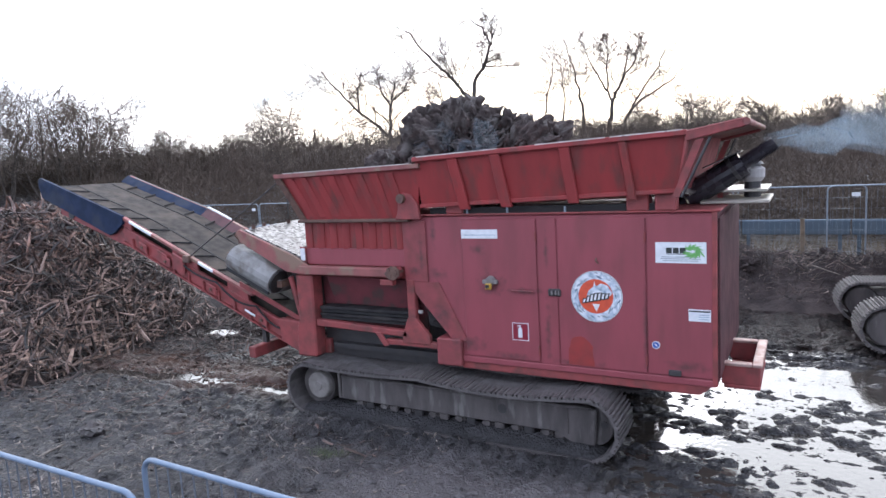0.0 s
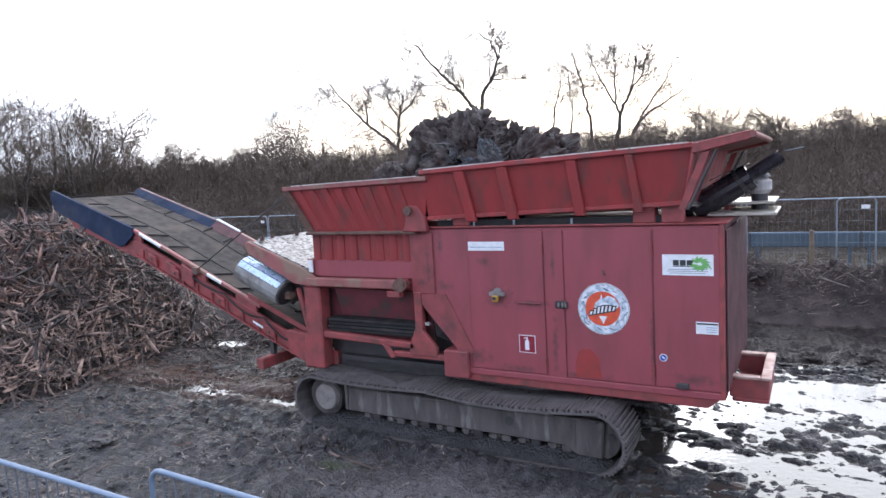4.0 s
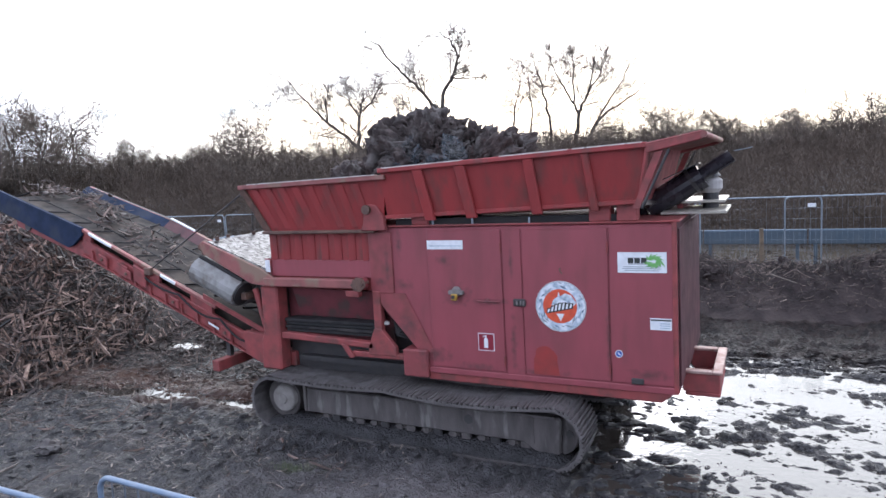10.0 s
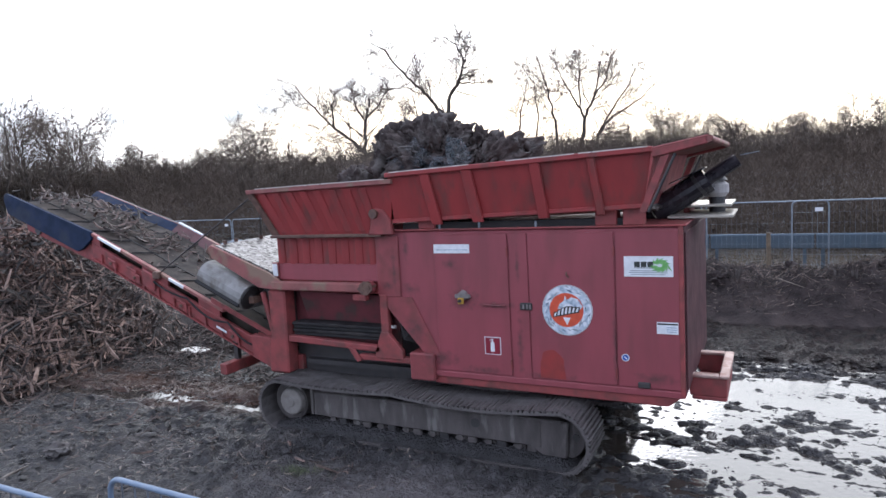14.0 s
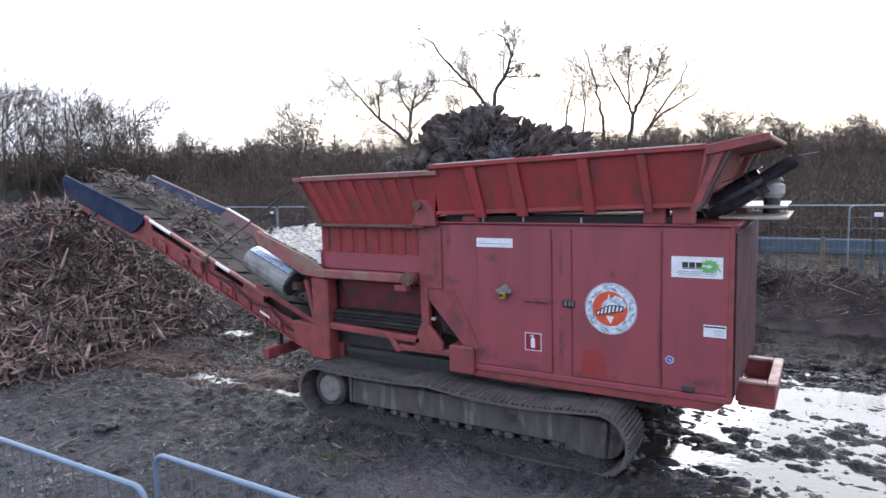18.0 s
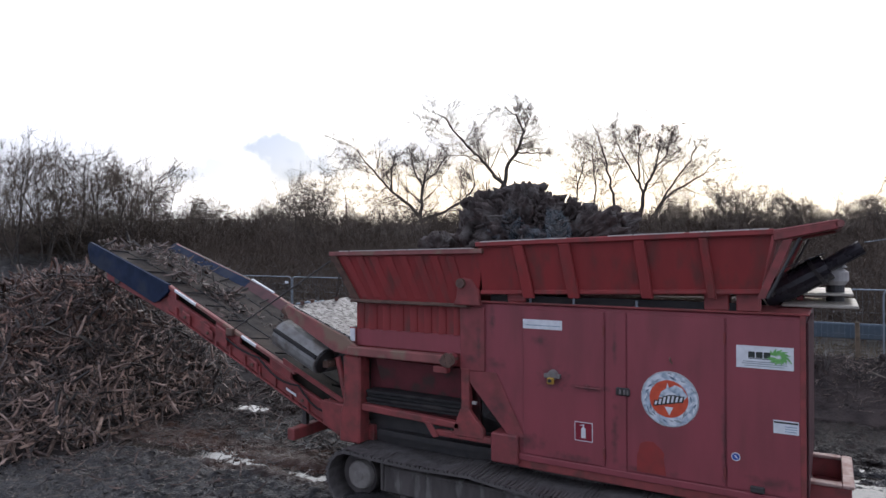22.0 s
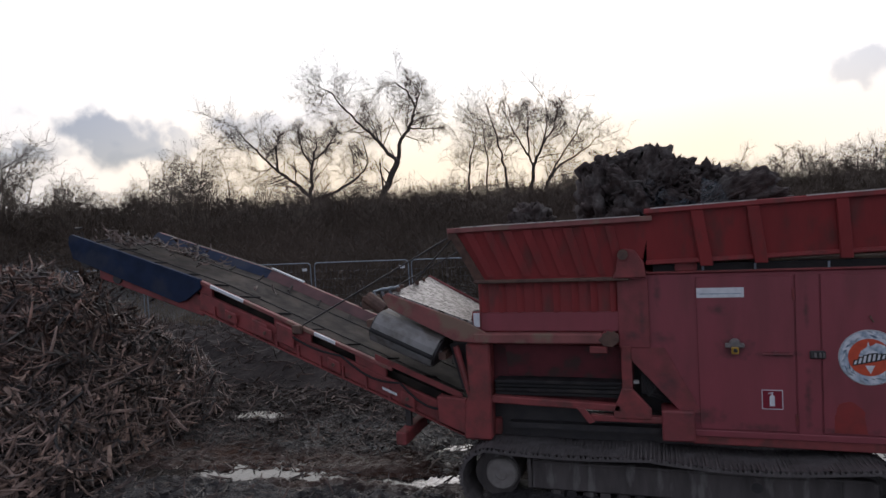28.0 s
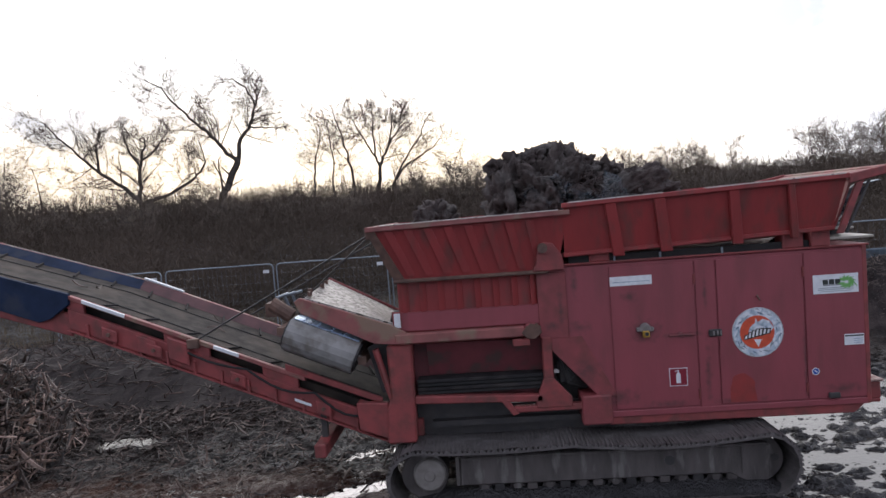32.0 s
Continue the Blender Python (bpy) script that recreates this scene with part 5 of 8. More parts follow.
    for k in range(1, 7):
        a = math.radians(106 + 25 * k)
        ring.append((-10.65 + 0.04 + 0.14 * math.cos(a), rail_z(-10.65) - 0.235 + 0.14 * math.sin(a)))
    ring += [(-10.6, rail_z(-10.6) - 0.4), (-8.75, rail_z(-8.75) - 0.4), (-5.3, rail_z(-5.3) - 0.36)]
    belt.loft([[(x, y0 + 0.16, z) for x, z in ring], [(x, y1 - 0.16, z) for x, z in ring]])
    part("belt", belt, DUSTY_BELT, frame_ob, "dusty brown-grey rubber conveyor belt")
    for y in (6.52, 7.13):
        line = Shape()
        line.loft([[(x, y, rail_z(x) - 0.097), (x, y + 0.03, rail_z(x) - 0.097), (x, y + 0.03, rail_z(x) - 0.091), (x, y, rail_z(x) - 0.091)] for x in (-10.6, -8.75, -5.6)])
        part("belt_seam", line, RUBBER_DARK, frame_ob)
    for x in (-5.9, -6.6, -7.5, -8.4, -9.4, -10.2):
        part("roller", Shape().tube([(x, y0 + 0.06, rail_z(x) - 0.3), (x, y1 - 0.06, rail_z(x) - 0.3)], 0.05, 10), DARK, frame_ob)
    part("head_pulley", Shape().tube([(-10.6, y0 + 0.07, rail_z(-10.6) - 0.27), (-10.6, y1 - 0.07, rail_z(-10.6) - 0.27)], 0.12, 16), DARK, frame_ob)
    part("bearing", Shape().tube([(-10.05, y0 + 0.0, rail_z(-10.05) - 0.36), (-10.05, y0 + 0.08, rail_z(-10.05) - 0.36)], 0.07, 12), DARK, frame_ob)
    # stay bars up to the hopper
    for a, b in (((-5.46, 5.84, 2.78), (-7.42, 6.03, 1.8)), ((-5.46, 5.95, 2.78), (-6.55, 7.1, 2.02)), ((-5.46, 7.95, 2.78), (-7.42, 7.62, 1.8))):
        part("stay_bar", Shape().tube([a, b], 0.0095, 8), DARK, frame_ob)
    for x, z in ((-7.45, 1.79), (-5.47, 2.78)):
        part("stay_lug", Shape().box(x - 0.06, x + 0.06, 5.97, 6.03, z - 0.07, z + 0.03) if x < -6 else Shape().box(x - 0.04, x + 0.03, 5.81, 5.87, z - 0.05, z + 0.05), RUSTY, frame_ob, bevel=0.008)
    return frame_ob


# cross-belt magnet above the conveyor foot
MAG_A, MAG_B = Vector((-6.40, 0, 1.83)), Vector((-5.72, 0, 1.535))
MAG_ALONG = (MAG_B - MAG_A).normalized()
MAG_UP = Vector((-MAG_ALONG.z, 0, MAG_ALONG.x))
MAG_R, MAG_Y0, MAG_Y1 = 0.175, 5.92, 7.4


def build_magnet():
    mid = (MAG_A + MAG_B) / 2
    body = Shape()

    def loop(c, r):
        pts = []
        for k in range(9):
            a = math.pi / 2 + math.pi * k / 8
            pts.append(c + MAG_UP * r * math.sin(a) + Vector((0, MAG_Y0 + r * math.cos(a), 0)))
        for k in range(9):
            a = -math.pi / 2 + math.pi * k / 8
            pts.append(c + MAG_UP * r * math.sin(a) + Vector((0, MAG_Y1 + r * math.cos(a), 0)))
        return pts

    body.loft([loop(MAG_A, MAG_R), loop(MAG_B, MAG_R)])
    belt = part("magnet_belt", body, MAGNET_BELT, shredder, "grey cross belt of the overband magnet", smooth=False)
    for c, s in ((MAG_A, -1), (MAG_B, 1)):
        part("roller_end", Shape().disc(c + Vector((0, MAG_Y0, 0)), MAG_ALONG * s, 0.15, 0.02, 16), DARK, belt)
        part("shaft", Shape().disc(c + Vector((0, MAG_Y0, 0)), MAG_ALONG * s, 0.035, 0.1, 10), GREY_CAST, belt)
        part("side_beam", Shape().tube([c + MAG_ALONG * s * 0.07 + Vector((0, MAG_Y0 - 0.05, 0)), c + MAG_ALONG * s * 0.07 + Vector((0, MAG_Y1 + 0.1, 0))], 0.055, 4), RUSTY, belt)
    part("motor", Shape().tube([MAG_A - MAG_ALONG * 0.05 + Vector((0, 6.25, 0.1)), MAG_A - MAG_ALONG * 0.28 + Vector((0, 6.25, 0.16))], 0.08, 12).box(-6.75, -6.6, 6.3, 6.5, 1.95, 2.1), RUSTY, belt)
    for k in range(3):
        part("fitting", Shape().tube([(-6.62 + 0.05 * k, 6.45 + 0.12 * k, 2.02), (-6.66 + 0.05 * k, 6.45 + 0.12 * k, 2.14), (-6.58 + 0.05 * k, 6.6 + 0.1 * k, 2.16)], 0.02, 7), FENCE_STEEL, belt)
    # sloped guide sheet and its red cheek
    cheek = part("magnet_cheek", Shape().prism([(-6.3, 2.15), (-6.24, 2.19), (-5.34, 1.86), (-5.16, 1.756), (-5.16, 1.64), (-5.5, 1.67), (-6.24, 2.03)], NEAR - 0.09, NEAR - 0.05), PINK, shredder, "faded red steel cheek plate", bevel=0.008)
    part("guide_sheet", Shape().sheet([(-6.2, 5.9, 2.17), (-5.32, 5.9, 1.85), (-5.36, 7.45, 1.68), (-6.3, 7.45, 2.2)], 0.015), WET_SHEET, cheek, "wet shiny steel guide sheet spattered with debris")
    part("guide_lip", Shape().tube([(-6.31, 7.45, 2.22), (-5.36, 7.45, 1.71)], 0.02, 8), RED_WORN, cheek)
    for k, (x, y) in enumerate(((-6.24, 6.3), (-6.22, 6.75), (-6.26, 7.1), (-6.18, 6.05))):
        part("sheet_bolt", Shape().tube([(x, y, 2.18), (x, y, 2.23)], 0.025, 8), RUSTY, cheek)
    part("feed_box", Shape().prism([(-5.62, 1.6), (-5.27, 1.78), (-5.27, 1.12), (-5.5, 1.12)], NEAR + 0.1, 7.7), DARK, cheek)
    part("pipe_elbow", Shape().tube([(-5.28, NEAR + 0.06, 1.84 + 0.0), (-5.33, NEAR + 0.06, 1.88), (-5.31, NEAR + 0.06, 1.95), (-5.22, NEAR + 0.06, 1.96)], 0.025, 8), DARK, cheek)


def track_path(n):
    """Points and directions round the track, with a slightly sagging top run."""
    x0, x1, r, zc = -5.15, -1.775, 0.29, 0.295
    outline = [(x0 + (x1 - x0) * k / 60, zc - r) for k in range(60)]
    outline += [(x1 + r * math.cos(a), zc + r * math.sin(a)) for a in [-math.pi / 2 + math.pi * k / 24 for k in range(24)]]
    for k in range(60):
        u = k / 60
        sag = 0.06 * math.sin(math.pi * u / 0.55) if u < 0.55 else 0.025 * math.sin(math.pi * (u - 0.55) / 0.45)
        outline.append((x1 + (x0 - x1) * u, zc + r - sag))
    outline += [(x0 + r * math.cos(a), zc + r * math.sin(a)) for a in [math.pi / 2 + math.pi * k / 24 for k in range(24)]]
    pts = np.array(outline)
    seg = np.hypot(*np.diff(np.vstack([pts, pts[:1]]), axis=0).T)
    total = seg.sum()
    cum = np.concatenate([[0], np.cumsum(seg)])
    closed = np.vstack([pts, pts[:1]])
    out = []
    for k in range(n):
        s = total * k / n
        x, z = np.interp(s, cum, closed[:, 0]), np.interp(s, cum, closed[:, 1])
        xb, zb = np.interp((s + 0.03) % total, cum, closed[:, 0]), np.interp((s + 0.03) % total, cum, closed[:, 1])
        out.append((x, z, math.atan2(zb - z, xb - x)))
    return out


def shoe_mesh(width):
    s = Shape()
    h = width / 2
    s.loft([[(-0.064, -h, -0.012), (0.064, -h, -0.012), (0.064, -h, 0.012), (-0.064, -h, 0.012)], [(-0.064, h, -0.012), (0.064, h, -0.012), (0.064, h, 0.012), (-0.064, h, 0.012)]])
    for x in (-0.045, 0.0, 0.045):
        s.loft([[(x - 0.009, -h, -0.034), (x + 0.009, -h, -0.034), (x + 0.012, -h, -0.012), (x - 0.012, -h, -0.012)], [(x - 0.009, h, -0.034), (x + 0.009, h, -0.034), (x + 0.012, h, -0.012), (x - 0.012, h, -0.012)]])
    return mesh_of("shoe", s, MUDDY_STEEL)


def build_tracks():
    shoe = shoe_mesh(0.55)
    for y0, y1 in ((5.65, 6.2), (7.64, 8.19)):
        yc = (y0 + y1) / 2
        face = y0 + 0.13
        outline = [(-4.73, 0.49), (-4.75, 0.19), (-2.1, 0.185), (-1.95, 0.1), (-1.72, 0.1), (-1.7, 0.46), (-1.8, 0.48), (-3.0, 0.475)]
        frame_ob = part("track_frame", Shape().prism(outline, face, y1 - 0.05), MUDDY_FRAME, shredder, "mud-caked crawler track", bevel=0.015)
        part("idler_wheel", Shape().tube([(-5.1, face + 0.03, 0.315), (-5.1, y1 - 0.06, 0.315)], 0.235, 28), MUDDY_FRAME, frame_ob, bevel=0.01)
        part("hub", Shape().tube([(-5.045, face - 0.05, 0.33), (-5.045, face + 0.03, 0.33)], [0.155, 0.17], 26), HUB_GREY, frame_ob, bevel=0.012)
        part("hub_cap", Shape().tube([(-5.045, face - 0.06, 0.33), (-5.045, face - 0.05, 0.33)], [0.05, 0.06], 16), HUB_GREY, frame_ob)
        part("sprocket", Shape().tube([(-1.78, face + 0.08, 0.29), (-1.78, y1 - 0.1, 0.29)], 0.23, 24), MUDDY_FRAME, frame_ob, bevel=0.01)
        part("frame_eye", Shape().tube([(-2.672, face - 0.004, 0.35), (-2.672, face + 0.02, 0.35)], 0.05, 18), DARK, frame_ob)
        part("frame_eye", Shape().tube([(-1.64, face + 0.06, 0.3), (-1.64, face + 0.075, 0.3)], 0.035, 14), DARK, frame_ob)
        part("frame_lip", Shape().box(-4.72, -1.76, face - 0.018, face + 0.01, 0.455, 0.482), MUDDY_FRAME, frame_ob, bevel=0.006)
        part("end_plate", Shape().box(-4.78, -4.74, face - 0.01, face + 0.12, 0.2, 0.5), MUDDY_FRAME, frame_ob, bevel=0.006)
        part("weld_seam", Shape().tube([(-1.98, face - 0.006, 0.19), (-1.98, face - 0.006, 0.46)], 0.008, 6), MUDDY_FRAME, frame_ob)
        for k in range(8):
            x = -4.5 + 0.325 * k
            part("roller", Shape().tube([(x, face + 0.06, 0.12), (x, y1 - 0.1, 0.12)], 0.075, 14).tube([(x, face + 0.03, 0.155), (x, face + 0.06, 0.155)], 0.045, 12), MUDDY_FRAME, frame_ob, bevel=0.008)
            part("roller_guard", Shape().box(x + 0.1, x + 0.2, face + 0.01, face + 0.06, 0.12, 0.19), MUDDY_FRAME if k % 2 else DARK, frame_ob, bevel=0.01)
        # mud packed along the inside of the lower run
        xs = np.linspace(-5.3, -1.6, 170)
        ns = [wave_noise(xs, np.full_like(xs, 3.0 * k), 140 + k, 4, 0.3) for k in range(4)]
        rings = []
        for i, x in enumerate(xs):
            end = max(0.0, min(1.0, (x + 5.32) / 0.3, (-1.56 - x) / 0.25))
            n = [float(a[i]) for a in ns]
            rings.append([(x, y1 - 0.07, 0.02), (x, y1 - 0.07, 0.13), (x, face + 0.1, 0.04 + 0.1 * end + 0.025 * n[0]), (x, face + 0.02, 0.04 + 0.085 * end + 0.025 * n[1]), (x, y0 + 0.07, 0.035 + 0.035 * end + 0.02 * n[2]), (x, y0 + 0.012 + 0.01 * n[3], 0.03), (x, y0 + 0.02, 0.012)])
        part("mud_fill", Shape().loft(rings), MUD, frame_ob, "packed mud between the rollers and shoes", smooth=True)
        # mud smeared between the cleats of the upper run
        path = [(x, z) for x, z, a in track_path(240) if z > 0.5]
        path.sort()
        across = np.linspace(y0 + 0.01, y1 - 0.01, 15)
        px, py = np.meshgrid(np.array([p[0] for p in path]), across)
        lift = 0.03 + 0.02 * wave_noise(px, py, 171, 3, 0.16) + 0.008 * wave_noise(px, py, 176, 2, 0.05)
        verts = [(float(px[j, i]), float(py[j, i]), path[i][1] + float(lift[j, i])) for j in range(len(across)) for i in range(len(path))]
        n = len(path)
        part("caked_mud", Shape().add(verts, [(j * n + i, j * n + i + 1, (j + 1) * n + i + 1, (j + 1) * n + i) for j in range(len(across) - 1) for i in range(n - 1)]), TRACK_MUD, frame_ob, "dried mud caked between the track cleats", smooth=True)
        origin = base_of(frame_ob)
        for x, z, a in track_path(74):
            ob = new("shoe", shoe)
            ob.parent = frame_ob
            ob.location = Vector((x, yc, z)) - origin
            ob.rotation_euler = (0, -a, 0)
    part("cross_member", Shape().box(-4.4, -1.9, 6.2, 7.64, 0.4, 0.72), MUDDY_FRAME, shredder, bevel=0.02)


build_housing()
build_tray()
build_hopper()
build_chamber()
build_roof_gear()
conveyor = build_conveyor()
build_magnet()
build_tracks()

# ---- wood in the hopper ----
def lump(centre, size, seed, sub=3, rough=0.35, squash=1.0):
    """A knobbly closed lump as a Shape."""
    bm = bmesh.new()
    bmesh.ops.create_icosphere(bm, subdivisions=sub, radius=1.0)
    s = Shape()
    off = Vector((seed * 3.7, seed * 1.3, seed * 2.1))
    verts = []
    for v in bm.verts:
        d = v.co.normalized()
        r = 1 + rough * noise.fractal(d * 1.6 + off, 1.0, 2.0, 4) + 0.4 * rough * noise.noise(d * 5 + off) - 0.4 * rough * abs(noise.noise(d * 11 + off)) + 0.3 * rough * abs(noise.noise(d * 23 + off)) + 0.15 * rough * noise.noise(d * 47 + off)
        verts.append((centre[0] + d.x * r * size[0], centre[1] + d.y * r * size[1], centre[2] + d.z * r * size[2] * squash))
    s.add(verts, [[v.index for v in f.verts] for f in bm.faces])
    bm.free()
    return s


def root_tangle(centre, reach, count, seed, radius=0.03):
    rng = random.Random(seed)
    s = Shape()
    c = Vector(centre)
    for _ in range(count):
        d = Vector((rng.uniform(-1, 1), rng.uniform(-1, 1), rng.uniform(-0.25, 1))).normalized()
        p = c + Vector((d.x * reach[0], d.y * reach[1], d.z * reach[2])) * rng.uniform(0.35, 0.8)
        pts, length = [p], rng.uniform(0.1, 0.3)
        bend = Vector((rng.uniform(-1, 1), rng.uniform(-1, 1), rng.uniform(-0.8, 0.8)))
        for k in range(5):
            d = (d + bend * 0.45 + Vector((rng.uniform(-1, 1), rng.uniform(-1, 1), rng.uniform(-1, 1))) * 0.2).normalized()
            p = p + d * length / 5
            pts.append(p)
        r = radius * rng.uniform(0.4, 1.5)
        s.tube(pts, [r, r * 1.05, r * 0.95, r * 0.9, r * 0.8, r * 0.55], 5)
    return s


def build_load():
    load = thing("root_stump", "dark muddy tree stump with tangled roots heaped in the hopper", "stump", (-3.45, 6.85, 2.45))
    part("stump_body", lump((-3.58, 6.85, 2.97), (0.5, 0.5, 0.54), 3, 6, 0.6), ROOTS, load, smooth=True)
    part("stump_shoulder", lump((-2.9, 6.9, 2.87), (0.64, 0.45, 0.42), 8, 6, 0.65), ROOTS, load, smooth=True)
    part("stump_foot", lump((-4.0, 6.8, 2.9), (0.27, 0.4, 0.46), 12, 5, 0.6), ROOTS, load, smooth=True)
    for k, (x, y, z, r) in enumerate(((-4.1, 6.8, 3.36, 0.12), (-3.95, 6.85, 3.4, 0.12), (-3.72, 6.8, 3.45, 0.13), (-3.4, 6.85, 3.46, 0.14), (-3.3, 6.75, 3.36, 0.13), (-3.12, 6.85, 3.36, 0.1), (-2.92, 6.88, 3.26, 0.12), (-2.7, 6.9, 3.16, 0.13), (-2.45, 6.9, 3.08, 0.15))):
        part("root_knob", lump((x, y, z), (r, r * 1.1, r * 0.95), 60 + 3 * k, 4, 1.0), ROOTS, load, smooth=True)
    part("root_mass", root_tangle((-3.55, 6.85, 2.95), (0.68, 0.6, 0.58), 70, 5, 0.03), ROOTS, load, smooth=True)["kind"] = "stuff"
    part("root_mass", root_tangle((-2.95, 6.9, 2.8), (0.7, 0.55, 0.45), 50, 6, 0.024), ROOTS, load, smooth=True)["kind"] = "stuff"
    nubs = Shape()
    rng = random.Random(51)
    for k in range(800):
        u = Vector((rng.uniform(-1, 1), rng.uniform(-1, 0.6), rng.uniform(-0.1, 1))).normalized()
        p = Vector((-3.5 + 0.7 * u.x, 6.85 + 0.5 * u.y, 2.86 + 0.52 * u.z))
        d = (u + Vector((rng.uniform(-1, 1), rng.uniform(-1, 1), rng.uniform(-1, 1))) * 0.9).normalized()
        q = p + d * rng.uniform(0.02, 0.07)
        bend = q + (d + Vector((rng.uniform(-1, 1), rng.uniform(-1, 1), rng.uniform(-1, 1)))) * 0.04
        r = rng.uniform(0.006, 0.018)
        nubs.tube([p - d * 0.08, p, q, bend], [r, r * 1.1, r, r * 0.6], 6)
    part("root_fringe", nubs, ROOTS, load, "short broken root stubs", smooth=True)["kind"] = "stuff"
    for pts, radii in (([(-4.0, 6.8, 3.15), (-4.17, 6.8, 3.3), (-4.25, 6.78, 3.42), (-4.17, 6.78, 3.47), (-4.08, 6.8, 3.43)], [0.07, 0.06, 0.05, 0.045, 0.03]),
                       ([(-3.78, 6.8, 3.4), (-3.7, 6.8, 3.55), (-3.58, 6.8, 3.59), (-3.46, 6.82, 3.56), (-3.38, 6.82, 3.4)], [0.06, 0.05, 0.04, 0.05, 0.08]),
                       ([(-4.0, 6.82, 3.44), (-3.9, 6.82, 3.46), (-3.8, 6.8, 3.5)], [0.05, 0.035, 0.05]),
                       ([(-3.2, 6.88, 3.2), (-3.16, 6.88, 3.38), (-3.12, 6.88, 3.47)], [0.1, 0.07, 0.03]),
                       ([(-4.15, 6.7, 2.75), (-4.22, 6.65, 2.95), (-4.15, 6.6, 3.1)], [0.06, 0.05, 0.025])):
        part("root_arch", Shape().tube(pts, radii, 10), ROOTS, load, smooth=True)
    ball = thing("root_stump", "rounded brown stump lying at the far edge of the hopper", "stump", (-4.88, 7.25, 2.5))
    part("stump_body", lump((-4.88, 7.25, 2.8), (0.27, 0.28, 0.25), 21, 5, 0.5), ROOTS, ball, smooth=True)
    part("root_mass", root_tangle((-4.88, 7.25, 2.78), (0.3, 0.28, 0.27), 34, 9, 0.016), ROOTS, ball)["kind"] = "stuff"
    bed = Shape()
    xs = np.linspace(-5.3, -0.9, 45)
    ys = np.linspace(6.0, 7.85, 22)
    gx, gy = np.meshgrid(xs, ys)
    gz = 2.5 + 0.12 * wave_noise(gx, gy, 40, 4, 0.5)
    n = len(xs)
    bed.add(np.stack([gx, gy, gz], -1).reshape(-1, 3).tolist(), [(j * n + i, j * n + i + 1, (j + 1) * n + i + 1, (j + 1) * n + i) for j in range(len(ys) - 1) for i in range(n - 1)])
    whole("shreddings", bed, HEAP_CORE, "dark loose wood waste lying in the hopper", "wood waste", (-3, 6.9, 2.4), kind="stuff")


# ---- heap of shreddings ----
HEAP = (-13.05, 6.2, 2.85, 2.4)


def heap_height(x, y):
    cx, cy, r, top = HEAP
    dx = np.where(x < cx, np.maximum(0, cx - 1.3 - x) + (cx - x) * 0.28, x - cx)
    d = np.hypot(dx, np.maximum(0, np.abs(y - cy) - 1.1)) / r
    d = d * (1 + 0.10 * wave_noise(x, y, 71, 3, 1.3))
    h = (top - 0.36 * np.maximum(0, 6.9 - y)) * (1 - np.clip(d, 0, 1.25) ** 1.45)
    return h + 0.12 * wave_noise(x, y, 73, 4, 0.5)


def splinter(rng, length, width):
    """A torn, bent strip: verts and faces about the origin, lying along x."""
    n = 4
    bend, twist = rng.uniform(-0.24, 0.24), rng.uniform(-0.6, 0.6)
    verts = []
    for k in range(n + 1):
        u = k / n
        w = width * (0.35 + 0.65 * math.sin(math.pi * (0.15 + 0.7 * u))) * rng.uniform(0.75, 1.2)
        x, z, t = (u - 0.5) * length, bend * length * (u - 0.5) ** 2 * 4, twist * (u - 0.5)
        c, s = math.cos(t), math.sin(t)
        th = width * 0.3
        verts += [(x, -w / 2 * c, z - w / 2 * s), (x, w / 2 * c, z + w / 2 * s), (x, w * 0.1, z + th)]
    faces = []
    for k in range(n):
        a, b = 3 * k, 3 * k + 3
        faces += [(a, a + 1, b + 1, b), (a + 1, a + 2, b + 2, b + 1), (a + 2, a, b, b + 2)]
    faces += [(0, 2, 1), (3 * n, 3 * n + 1, 3 * n + 2)]
    return verts, faces


def heap_normal(x, y):
    e = 0.15
    x, y = np.array([x, x + e, x - e, x, x]), np.array([y, y, y, y + e, y - e])
    h = heap_height(x, y)
    return float(h[0]), Vector((-(h[1] - h[2]) / (2 * e), -(h[3] - h[4]) / (2 * e), 1)).normalized()


